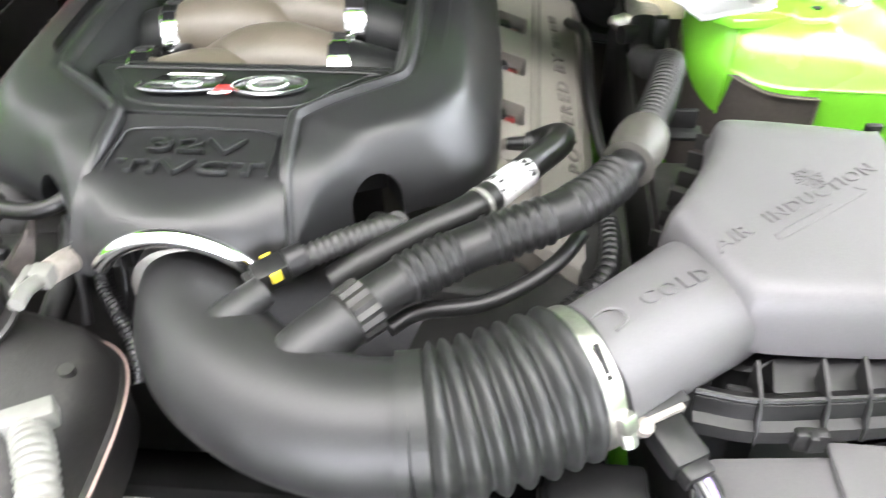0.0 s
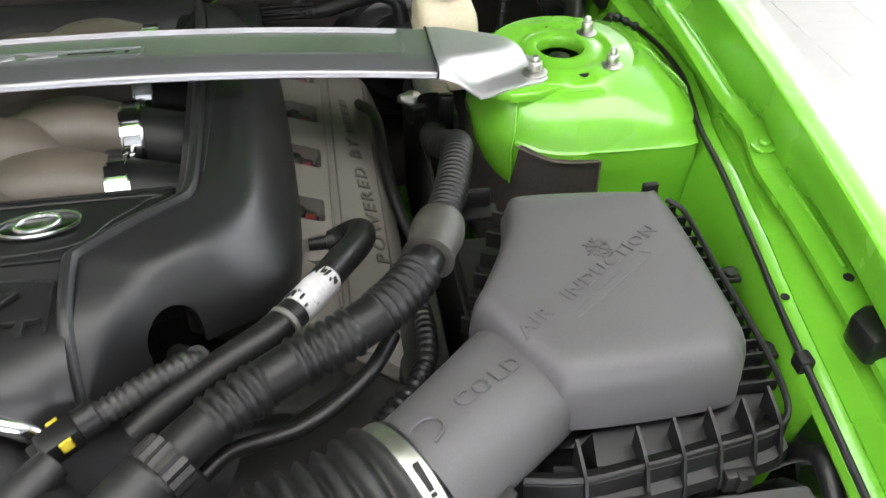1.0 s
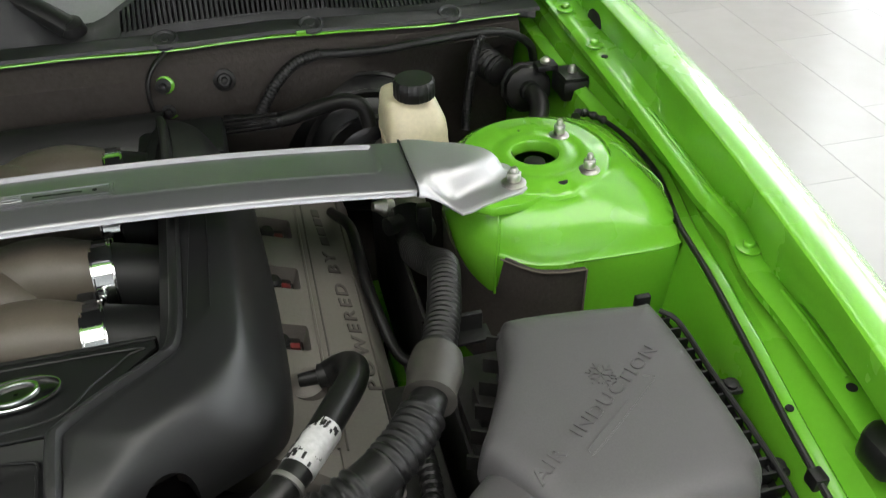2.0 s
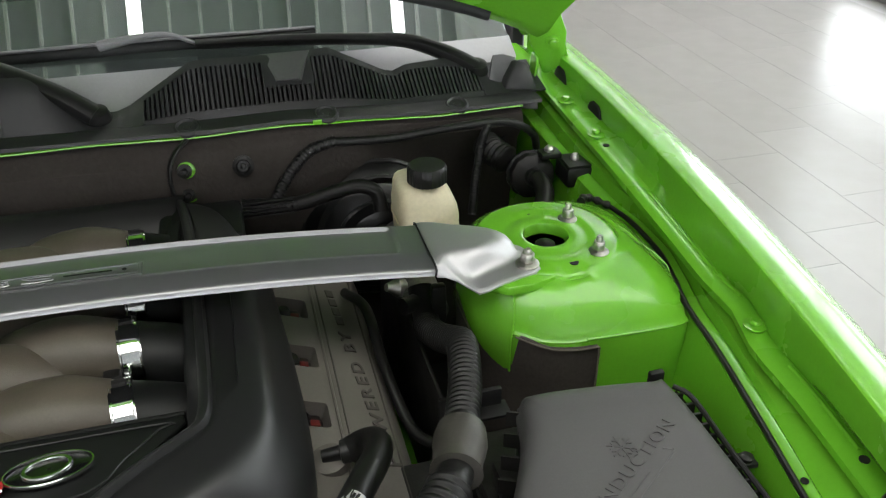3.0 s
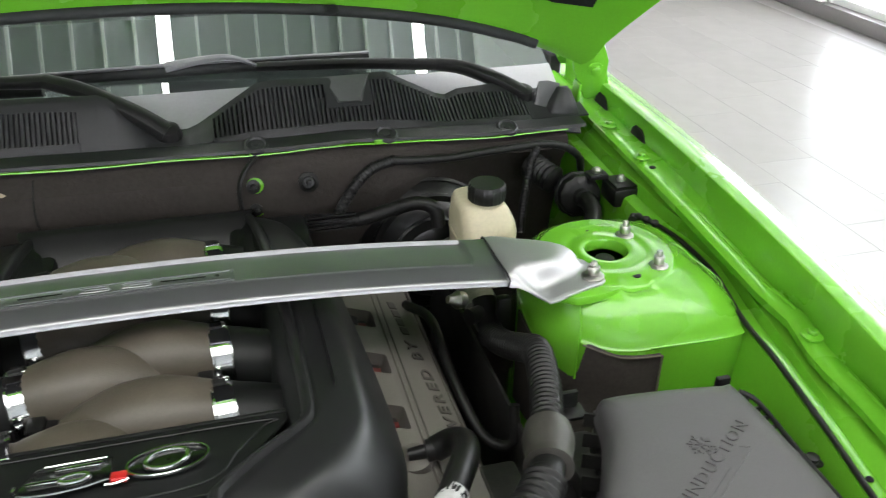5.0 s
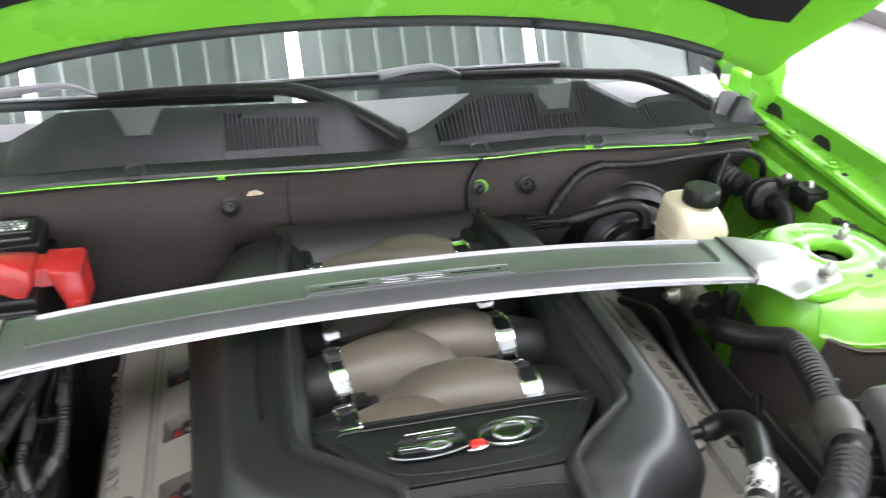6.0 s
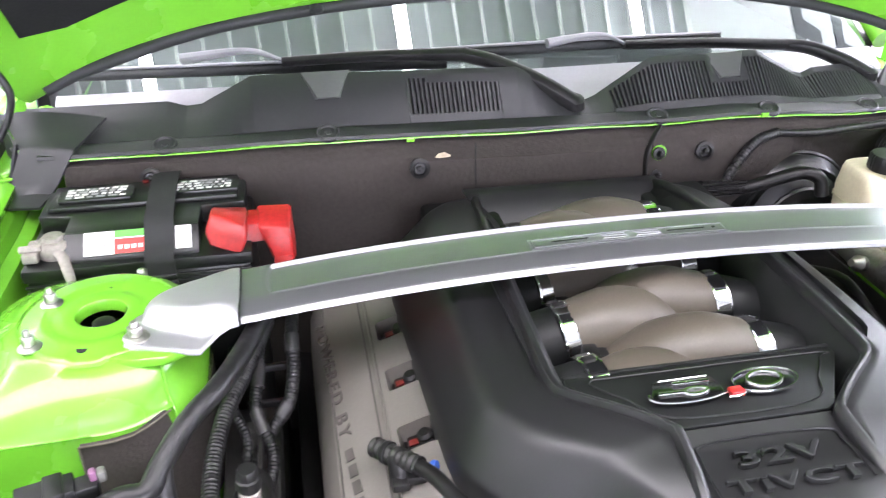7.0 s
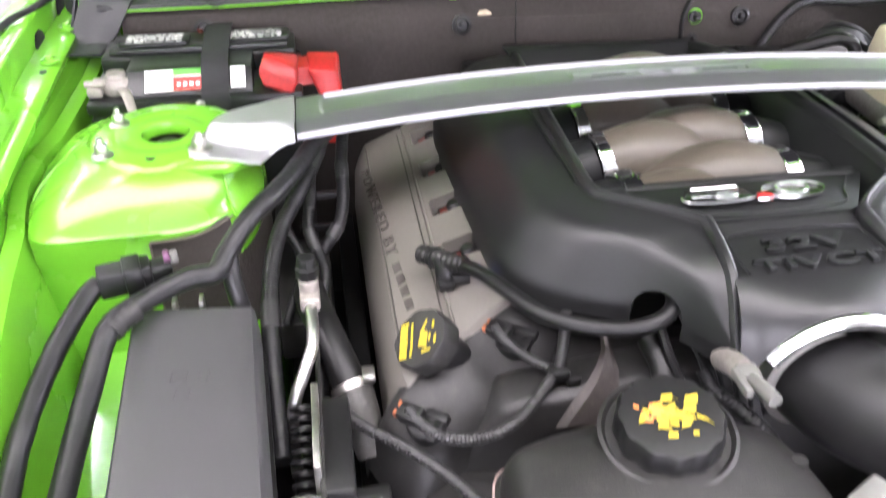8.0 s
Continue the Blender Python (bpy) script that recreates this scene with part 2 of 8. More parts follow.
CASTEND = paint("pale_cast_aluminium", (0.47, 0.47, 0.48), 0.42, 0.75, vary=0.05, scale=20, fine=700, bump=0.1, bump_scale=900, rough_vary=0.05)
SATIN = paint("satin_chrome", (0.5, 0.51, 0.5), 0.2, 1.0, vary=0.05, scale=40)
CHROME = paint("chrome", (0.82, 0.83, 0.83), 0.08, 1.0, vary=0.04, scale=40)
STEEL = paint("zinc_plated_steel", (0.5, 0.49, 0.46), 0.38, 1.0, vary=0.15, scale=80, bump=0.15, bump_scale=600, dirt=0.3)
BARETUBE = paint("bare_aluminium_pipe", (0.72, 0.72, 0.7), 0.32, 1.0, vary=0.08, scale=40, bump=0.1)
FELT = paint("brown_grey_firewall_insulation", (0.037, 0.0318, 0.029), 0.92, vary=0.22, scale=10, fine=160, bump=0.7, bump_scale=170, dirt=0.35, dirt_color=(0.05, 0.043, 0.038), spec=0.2)
MAT = paint("dark_felt_pad", (0.055, 0.047, 0.043), 0.95, vary=0.2, scale=14, bump=0.6, bump_scale=260, spec=0.15)
PADBLACK = paint("black_bonnet_felt", (0.012, 0.012, 0.0125), 0.95, vary=0.2, scale=14, bump=0.6, bump_scale=260, spec=0.15)
COWL = paint("grey_black_cowl_plastic", (0.019, 0.0195, 0.021), 0.46, vary=0.12, scale=9, bump=0.15, bump_scale=900, dirt=0.15, dirt_color=(0.055, 0.053, 0.05))
SEAL = paint("black_foam_seal", (0.016, 0.018, 0.018), 0.7, vary=0.15, scale=30, bump=0.3, bump_scale=400)
CREAM = paint("cream_reservoir_plastic", (0.66, 0.59, 0.42), 0.42, vary=0.1, scale=20, bump=0.1, bump_scale=300, dirt=0.2, dirt_color=(0.5, 0.36, 0.16))
RED = paint("red_terminal_cover_plastic", (0.36, 0.018, 0.016), 0.36, vary=0.3, scale=30, bump=0.15, bump_scale=300)
REDCOIL = paint("red_connector_plastic", (0.13, 0.01, 0.01), 0.45)
BATTERY = paint("black_battery_case", (0.0085, 0.0095, 0.009), 0.34, vary=0.2, scale=25, bump=0.2, bump_scale=700, dirt=0.15, dirt_color=(0.04, 0.038, 0.035))
WEB = paint("black_strap_webbing", (0.014, 0.0145, 0.015), 0.75, bump=0.5, bump_scale=900)
WHITE = paint("white_label_paper", (0.72, 0.72, 0.7), 0.55, vary=0.06)
GREENLAB = paint("green_label_ink", (0.1, 0.4, 0.06), 0.5)
REDLAB = paint("red_label_ink", (0.55, 0.05, 0.04), 0.5)
GREYINK = paint("grey_label_ink", (0.3, 0.3, 0.3), 0.6)
YELLOW = paint("yellow_ink", (0.46, 0.36, 0.02), 0.55, vary=0.25, scale=120, dirt=0.55, dirt_color=(0.1, 0.09, 0.03))
ORANGE = paint("orange_ink", (0.6, 0.2, 0.05), 0.5)
SEALORANGE = paint("pale_orange_plug_plastic", (0.4, 0.12, 0.05), 0.5)
CONDUIT = paint("grey_black_conduit", (0.03, 0.0295, 0.029), 0.42, vary=0.25, scale=50, bump=0.1)
LEAD = paint("grey_corroded_terminal", (0.3, 0.275, 0.25), 0.6, 0.5, vary=0.25, scale=60, bump=0.5, bump_scale=250, dirt=0.4, dirt_color=(0.4, 0.36, 0.32))
# near-black that paints shade onto deep parts, holes and slots
SHADOW = paint("painted_shade_black", (0.005, 0.005, 0.005), 0.8, vary=0.3)
CAST = paint("cast_aluminium", (0.3, 0.29, 0.27), 0.5, 0.8, vary=0.2, scale=40, bump=0.4, bump_scale=300, dirt=0.4, dirt_color=(0.1, 0.085, 0.07))
SCREEN_GLARE = paint("pale_grey_screen_reflection", (0.4, 0.395, 0.42), 0.3, vary=0.06, scale=5)
PALEPLASTIC = paint("pale_grey_moulded_plastic", (0.085, 0.085, 0.086), 0.4, vary=0.1)
ADAPTER = paint("light_grey_wiper_plastic", (0.22, 0.22, 0.23), 0.4, vary=0.08)
DAYLIGHT = glowing("overcast_daylight", (0.93, 0.97, 1.0), 4.4)
# glow of the fill board added ahead of the car
FRONTFILL = glowing("front_fill_glow", (0.95, 0.97, 1.0), 5.6)
SIGNGREY = paint("dark_grey_sign_paint", (0.07, 0.075, 0.075), 0.5)
GLASS = glassy("windscreen_glass", (0.7, 0.82, 0.78), 0.0, 2.2)
DASH = paint("grey_dashboard_plastic", (0.03, 0.03, 0.032), 0.7, bump=0.2, bump_scale=400)
PEARL = paint("milky_white_clip", (0.125, 0.125, 0.115), 0.45, dirt=0.4)
WALLPAINT = paint("white_wall_paint", (0.82, 0.82, 0.81), 0.6, vary=0.03, scale=1.5, fine=60, bump=0.1)
SKIRT = paint("grey_skirting_tile", (0.2, 0.185, 0.19), 0.3, vary=0.08, scale=4)
TILE = paint("grey_porcelain_floor_tile", (0.315, 0.297, 0.292), 0.27, vary=0.05, scale=1.6, fine=9, rough_vary=0.02, random_piece=0.02, spec=0.4)
GROUT = paint("grey_floor_grout", (0.26, 0.247, 0.245), 0.6)
DECK = paint("grey_metal_ceiling_deck", (0.34, 0.365, 0.37), 0.6, 0.0, vary=0.06, scale=2)
TUBELIGHT = glowing("strip_light_diffuser", (1.0, 0.99, 0.96), LAMP)
PANELLIGHT = glowing("light_panel_diffuser", (1.0, 0.985, 0.95), PANEL)

# ---- the showroom ----
def room():
    x0, x1, y0, y1 = -4.6, 4.35, -6.0, 9.0
    fl = thing("floor", (0, 0, FLOOR), "grey porcelain tiled showroom floor", "floor", kind="structure")
    part("screed", box((x0, y0, FLOOR - 0.1), (x1, y1, FLOOR - 0.003)), GROUT, fl)
    wa, wb, wt, ut, uh = -1.5, 4.42, 0.72, 1.15, 2.7
    we = join(box((x1, y0, FLOOR + 0.1), (x1 + 0.2, wa, CEIL + 0.4)), box((x1, wb, FLOOR + 0.1), (x1 + 0.2, y1, CEIL + 0.4)), box((x1, wa, wt), (x1 + 0.2, wb, ut)), box((x1, wa, uh), (x1 + 0.2, wb, CEIL + 0.4)))
    single("wall_east", we, WALLPAINT, "white painted showroom wall with two rows of windows", "wall", kind="structure")
    for name, za, zb, words in (("window_1", FLOOR + 0.1, wt, "low shop window with bright overcast daylight outside"), ("window_3", ut, uh, "upper shop window with bright overcast daylight outside")):
        win = thing(name, (x1 + 0.1, wa, za), words, "window", kind="structure")
        for y in (wa, 0.45, 2.41, wb - 0.05):
            part("window_frame", box((x1 + 0.06, y, za), (x1 + 0.12, y + 0.05, zb), 0.004), WALLPAINT, win)
        for z in (za, zb - 0.05):
            part("window_frame", box((x1 + 0.065, wa, z), (x1 + 0.115, wb, z + 0.05), 0.004), WALLPAINT, win)
    single("backdrop", box((x1 + 0.6, wa - 1.5, FLOOR), (x1 + 0.65, wb + 1.5, CEIL + 0.4)), DAYLIGHT, "bright overcast daylight outside the window", "daylight", kind="structure")
    single("baseboard", box((x1 - 0.015, y0, FLOOR), (x1 + 0.2, y1, FLOOR + 0.1), 0.003), SKIRT, "grey tiled skirting along the wall", "skirting", kind="structure")
    single("wall_west", box((x0 - 0.2, y0, FLOOR), (x0, y1, CEIL + 0.4)), WALLPAINT, "plain white painted showroom wall", "wall", kind="structure")
    single("wall_north", box((x0, y1, FLOOR), (x1, y1 + 0.2, CEIL + 0.4)), WALLPAINT, "plain white painted showroom wall", "wall", kind="structure")
    # unseen front opening and glowing board, added to light the bonnet's underside
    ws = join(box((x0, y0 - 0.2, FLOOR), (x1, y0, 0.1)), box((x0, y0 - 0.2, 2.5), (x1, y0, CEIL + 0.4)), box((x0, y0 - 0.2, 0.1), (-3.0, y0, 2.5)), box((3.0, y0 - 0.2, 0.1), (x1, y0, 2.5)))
    single("wall_south", ws, WALLPAINT, "white painted showroom wall round the added front opening", "wall", kind="structure")
    win = thing("window_2", (0, y0 - 0.1, 0.1), "unseen wide front opening, added to let fill light in", "window", kind="structure")
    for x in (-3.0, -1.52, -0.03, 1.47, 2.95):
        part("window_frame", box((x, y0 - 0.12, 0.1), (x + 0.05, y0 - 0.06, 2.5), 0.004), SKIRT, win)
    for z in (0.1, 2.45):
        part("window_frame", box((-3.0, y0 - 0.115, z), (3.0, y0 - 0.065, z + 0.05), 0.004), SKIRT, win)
    single("backdrop", box((-4.5, y0 - 0.65, FLOOR), (4.3, y0 - 0.6, CEIL + 0.4)), FRONTFILL, "glowing board added as fill light from the front", "daylight", kind="structure")
    lit = None
    for x in (-2.4, -0.8, 0.8, 2.4):
        for y in (-0.8,):
            if lit is None:
                lit = thing("light_panel", (0, 0, 0), "large white luminous ceiling panel, switched on", "light", "ceiling light panels")
                part("frame", box((-0.8, -1.0, -0.02), (0.8, 1.0, 0.05), 0.008), WALLPAINT, lit)
                part("diffuser", box((-0.795, -0.995, -0.028), (0.795, 0.995, -0.0205), 0.003), PANELLIGHT, lit, "glowing white diffuser")
                lit.location = (x, y, CEIL - 0.055)
            else:
                copy_thing(lit, pose(x, y, CEIL - 0.055))
    # white soffit over the right of the hall, with a sign of plain dark shapes
    so = thing("soffit", (3.1, 2, CEIL - 0.12), "white painted soffit with dark grey sign shapes", "soffit", kind="structure")
    part("board", box((1.95, -0.5, CEIL - 0.1), (x1, 7.5, CEIL - 0.02)), WALLPAINT, so)
    for a, b, c, d in ((2.98, 1.6, 3.1, 2.1), (3.1, 1.72, 3.3, 1.84), (3.1, 1.6, 3.16, 1.66), (3.5, 1.75, 3.62, 2.3), (3.62, 1.75, 3.88, 1.88), (3.62, 2.15, 3.88, 2.3)):
        part("sign_shape", box((a, b, CEIL - 0.112), (c, d, CEIL - 0.1005)), SIGNGREY, so)
    # ribbed metal deck
    xs = []
    x = x0
    while x < x1:
        xs += [(x, 0), (x + 0.135, 0), (x + 0.14, 0.012), (x + 0.16, 0.012)]
        x += 0.165
    xs.append((x1, 0))
    deck = grid([[(a, y0, CEIL + b) for a, b in xs], [(a, y1, CEIL + b) for a, b in xs]])
    single("ceiling", thick(deck, 0.03), DECK, "ribbed grey metal ceiling deck", "ceiling", kind="structure")
    joint = bmesh.new()
    x = x0 + 0.15
    ribs = []
    while x < x1:
        ribs.append(box((x - 0.009, y0, CEIL - 0.055), (x + 0.009, y1, CEIL - 0.031)))
        x += 0.165
    joint.free()
    single("ceiling", join(*ribs), WALLPAINT, "thin white standing seams under the ceiling deck", "ceiling", kind="structure")
    # strip lights hung below the ceiling
    first = None
    for x in (-2.86, -1.43, 0.0, 1.43, 2.86, 3.8):
        for y in (2.0, 5.6):
            if x > 2 and y < 3:
                continue
            if first is None:
                first = thing("strip_light", (0, 0, 0), "white linear hanging light, switched on", "light", "ceiling strip lights")
                part("spine", box((-0.02, -1.7, -0.02), (0.02, 1.7, 0.02), 0.004), WALLPAINT, first)
                part("diffuser", box((-0.035, -1.69, -0.06), (0.035, 1.69, -0.0205), 0.012), TUBELIGHT, first, "glowing white diffuser")
                for k in (-1.4, 1.4):
                    part("wire", box((-0.002, k - 0.002, 0.02), (0.002, k + 0.002, 0.2)), STEEL, first)
                first.location = (x, y, CEIL - 0.2)
            else:
                copy_thing(first, pose(x, y, CEIL - 0.2))


room()

# ---- the car's body ----
OFF = {1: 0.0, -1: -0.012}     # the left wing stands a little further out
TX, TY = 0.541, 0.052          # middle of a strut tower
car = thing("car_body", (0, 0.3, FLOOR), "bright green car body with its bonnet open", "car")



def wing_in(y):
    """How far the wing's lines draw in (or out) at y, and how far they fall."""
    return 0.08 * y - 0.1 * y * y, 0.03 * y - 0.16 * max(0.0, -0.28 - y) ** 2


def flange_edge(y):
    """Inner edge of the bolt flange."""
    wave = 0.006 * math.exp(-((y + 0.1) / 0.03) ** 2) - 0.004 * math.exp(-((y + 0.16) / 0.04) ** 2)
    return 0.678 + 0.024 * y - 0.05 * y * y + wave, 0.884 + 0.07 * y - 0.1 * max(0.0, -0.3 - y) ** 2


CABLE = [(-0.85, 0.62, 0.75), (-0.5, 0.628, 0.795), (-0.36, 0.63, 0.826), (-0.298, 0.633, 0.836), (-0.225, 0.641, 0.844), (-0.127, 0.655, 0.847), (-0.053, 0.663, 0.848), (0.0, 0.674, 0.85), (0.049, 0.682, 0.852), (0.116, 0.679, 0.855), (0.159, 0.667, 0.858), (0.3, 0.655, 0.87), (0.6, 0.66, 0.88)]


def rail_edge(y):
    return lerp_at([(a, b) for a, b, _ in CABLE], y), lerp_at([(a, c) for a, _, c in CABLE], y)


def fender(side):
    """Outer wing with its hem and bolt flange, swept along the car."""
    rows = []
    for y in np.linspace(-0.85, 0.6, 59):
        dx, dz = wing_in(y)
        fx, fz = flange_edge(y)
        low = [(fx + 0.002, fz - 0.012), (fx, fz - 0.002), (fx + 0.003, fz), (fx + 0.012, fz + 0.0035), (fx + 0.022, fz + 0.002)]
        high = [(0.7035, 0.9), (0.7035, 0.929), (0.7043, 0.9325), (0.708, 0.9345), (0.722, 0.9335), (0.74, 0.929), (0.757, 0.92), (0.775, 0.905), (0.795, 0.878), (0.815, 0.845), (0.83, 0.8), (0.842, 0.74), (0.85, 0.66), (0.852, 0.3)]
        rows.append([(side * x, y, z) for x, z in low] + [(side * (x + dx), y, z + dz) for x, z in high])
    bm = thick(grid(rows), 0.0012)
    bm.transform(Matrix.Translation((OFF[side], 0, 0)))
    return bm


def rail(side):
    """Inner wing: the side wall of the engine bay and the shelf under the wing's flange."""
    rows = []
    for y in np.linspace(-0.85, 0.55, 57):
        cx, cz = rail_edge(y)
        fx, fz = flange_edge(y)
        x2 = max(fx - 0.004, cx + 0.02)
        low = 1 if y > -0.375 or side < 0 else 0
        prof = [(cx - 0.04 * low, 0.45 if low else cz - 0.02), (cx - 0.024 * low, 0.7 if low else cz - 0.018), (cx - 0.01 * low, 0.8 if low else cz - 0.015), (cx - 0.003, cz - 0.012), (cx - 0.001, cz - 0.005), (cx + 0.003, cz - 0.003), (cx + 0.011, cz - 0.001), (cx + 0.0145, cz - 0.0005), (cx + 0.018, cz - 0.004), (x2, fz - 0.022), (x2 + 0.022, fz - 0.02)]
        rows.append([(side * x + OFF[side], y, z) for x, z in prof])
    return thick(grid(rows), 0.0015)


TOWER = [(0.0242, 0.884), (0.0242, 0.8955), (0.0252, 0.8972), (0.028, 0.8982), (0.034, 0.8982), (0.039, 0.8975), (0.044, 0.8968), (0.0475, 0.8975), (0.052, 0.8985), (0.0585, 0.8985), (0.062, 0.8972), (0.0735, 0.897), (0.0765, 0.8963), (0.0782, 0.8945), (0.0795, 0.892), (0.085, 0.8895), (0.092, 0.8855), (0.1, 0.8795), (0.108, 0.8715), (0.1145, 0.863),
         (0.1195, 0.8545), (0.1222, 0.8485), (0.1245, 0.8462), (0.1258, 0.8452), (0.1262, 0.843), (0.1265, 0.82), (0.128, 0.7), (0.132, 0.5)]


def tower_at(a, r, side=1):
    """Plan of the tower at the angle a, for the ring of nominal radius r: round above, square towards the wing, narrow towards the engine."""
    g = max(0.0, min(1.0, (r - 0.078) / 0.042))
    c, s = math.cos(a), math.sin(a)
    e = 2.0 + g * (3.2 if c > 0 else 0.3)
    k = (abs(c) ** e + abs(s) ** e) ** (-1 / e)
    x, y = r * k * c, r * k * s
    if c < 0:
        x *= 1 - 0.24 * g
    else:
        x *= 1 + 0.14 * g
        if s < 0:
            y *= 1 + 0.05 * g * c
    return min(x, rail_edge(TY + y)[0] - TX - 0.006 - OFF[side]), y


def tower(side):
    """Domed suspension tower with a stepped top plate, a hole in the middle and a flanged skirt."""
    rows = []
    for r, z in TOWER:
        row = []
        for i in range(96):
            a = math.tau * i / 96
            x, y = tower_at(a, r, side)
            # the crescent pressed round the hole fades out towards the engine
            dz = 0.0
            if 0.043 < r < 0.061 and not -2.2 < math.atan2(y, x) < 1.9:
                dz = -0.0012
            # two flats in the plate's front edge
            if 0.073 < r < 0.08 and -1.75 < math.atan2(y, x) < -1.35:
                dz = -0.003
            row.append((side * (TX + x), TY + y, z + dz - 0.05 * max(0, x - 0.06) * (1 if z > 0.85 else 0)))
        rows.append(row)
    return grid(rows, True)


def bolt(at, tall=0.024, r=0.0072):
    m = Matrix.Translation(at)
    hexagon = [(r * 1.05 * math.cos(math.tau * i / 6), r * 1.05 * math.sin(math.tau * i / 6)) for i in range(6)]
    return join(lathe([(r * 1.7, 0), (r * 1.75, 0.002), (r * 1.3, 0.004), (r * 1.05, 0.004)], m, 20), prism(hexagon, 0.004, 0.014, 0.001, m, 1), lathe([(r * 0.55, 0.0141), (r * 0.55, tall - 0.002), (r * 0.4, tall)], m, 14))


for side in (1, -1):
    f = part("front_wing", fender(side), GREEN, car)
    part("inner_wing", rail(side), GREEN, car)
    t = part("strut_tower", tower(side), GREEN, car)
    part("strut_top", lathe([(0.021, 0.86), (0.021, 0.872), (0.013, 0.876), (0.011, 0.886), (0.005, 0.888)], Matrix.Translation((side * TX, TY, 0)), 24), PLASTIC, t, "dark damper top inside the tower hole")
    # slot and drain hole are solid, with the shade inside them painted on
    part("tower_hole", prism([(side * (TX + dx), TY + dy) for dx, dy in ((-0.008, 0.052), (0.004, 0.056), (0.006, 0.05), (-0.004, 0.045))], 0.8955, 0.8976, 0.001), SHADOW, t, "small slot drawn as a shade-black block")
    part("tower_hole", lathe([(0.0052, 0.8945), (0.0054, 0.8975), (0.004, 0.8977)], Matrix.Translation((side * (TX + 0.008), TY - 0.06, 0.0)), 18), SHADOW, t, "small drain hole drawn as a shade-black disc")
    # raised front flange on the tower where the brace foot bolts down
    part("tower_flange", prism([(side * x, y) for x, y in ((0.452, -0.02), (0.47, -0.032), (0.5, -0.0315), (0.522, -0.026), (0.534, -0.012), (0.53, 0.002), (0.452, 0.03))], 0.884, 0.8952, 0.003), GREEN, t)
    for x, y, z in ((0.582, 0.004, 0.896), (0.577, 0.078, 0.896)):
        part("bolt", bolt((side * (x if side > 0 else x + 0.016), y, z), 0.0205, 0.0064), STEEL, t, "zinc stud and nut")
    for y in (-0.134, 0.264, 0.369, -0.5):
        fx, fz = flange_edge(y)
        m = pose(side * (fx + 0.012) + OFF[side], y, fz + 0.0038)
        part("wing_bolt", join(lathe([(0.0115, 0.0), (0.0115, 0.002), (0.007, 0.003)], m, 20), prism([(0.006 * math.cos(math.tau * i / 6), 0.006 * math.sin(math.tau * i / 6)) for i in range(6)], 0.003, 0.008, 0.001, m, 1)), GREEN, f)
    # pressed beads along the flange
    for a, b in ((-0.09, 0.11), (-0.29, -0.19)):
        pts = []
        for y in np.linspace(a, b, 9):
            fx, fz = flange_edge(y)
            pts.append((side * (fx + 0.016) + OFF[side], y, fz + 0.003))
        part("pressed_bead", tube(pts, 0.0022, 0.01, 8), GREEN, f)
    # flange holes as flat discs coloured like their inner shade
    for y in (-0.3, 0.235):
        fx, fz = flange_edge(y)
        part("flange_hole", lathe([(0.0044, 0.0), (0.0044, 0.0012), (0.003, 0.0015)], pose(side * (fx + 0.014) + OFF[side], y, fz + 0.003), 14), SHADOW, f, "flange hole drawn as a shade-black disc")
    # rail holes, likewise discs in the black of their shade
    for y in (-0.285, -0.46):
        cx, cz = rail_edge(y)
        part("rail_hole", lathe([(0.0036, 0.0), (0.0036, 0.001), (0.003, 0.0012)], pose(side * (cx + 0.009) + OFF[side], y, cz - 0.0008), 14), SHADOW, f, "rail hole drawn as a shade-black disc")
    # folded seam where the dome meets the front wall
    seam = []
    for i in range(25):
        x, y = tower_at(math.radians(-8 - 82 * i / 24), 0.1252, side)
        seam.append((side * (TX + x), TY + y - 0.0006, 0.8462 - 0.05 * max(0, x - 0.06)))
    part("folded_seam", tube(seam, 0.0013, 0.006, 8), GREEN, t)
    # lapped ear of sheet metal round the tower's inner corner, with its edge turned down
    rows = []
    for i in range(15):
        f = i / 14
        a = math.radians(-134 - 52 * f)
        low = lerp_at([(0.0, 0.799), (0.06, 0.7965), (0.2, 0.8), (0.5, 0.812), (1.0, 0.83)], f)
        row = []
        for r, z in ((0.098, 0.8815), (0.106, 0.8742), (0.1145, 0.8638), (0.1225, 0.8498), (0.1275, 0.842), (0.1285, low + 0.004), (0.1275, low), (0.1255, low + 0.001)):
            x, y = tower_at(a, r + 0.0016, side)
            row.append((side * (TX + x), TY + y, max(z, low)))
        rows.append(row)
    part("tower_ear", thick(grid(rows), 0.0014), GREEN, t)
    edge = []
    for r, z in ((0.1, 0.881), (0.106, 0.8755), (0.1145, 0.865), (0.1225, 0.851), (0.1282, 0.842), (0.1295, 0.82), (0.1295, 0.8)):
        x, y = tower_at(math.radians(-134), r + 0.001, side)
        edge.append((side * (TX + x), TY + y, z))
    part("folded_seam", tube(edge, 0.0016, 0.006, 8), GREEN, t)
    # thin wavy sealant lines down the flank beside the wing
    for b0, b1, wob in ((8, -16, 0.0014), (2, -24, 0.0028)):
        line = []
        for i in range(13):
            f = i / 12
            x, y = tower_at(math.radians(b0 + (b1 - b0) * f), 0.088 + 0.03 * f, side)
            z = lerp_at(TOWER[14:21], 0.088 + 0.03 * f)
            line.append((side * (TX + x), TY + y, z + 0.0008 + wob * math.sin(f * 9) - 0.05 * max(0, x - 0.06)))
        part("sealant_line", tube(line, 0.0009, 0.004, 6), bpy.data.materials["green_car_paint"], t)
    # apron in front of the tower
    rows = []
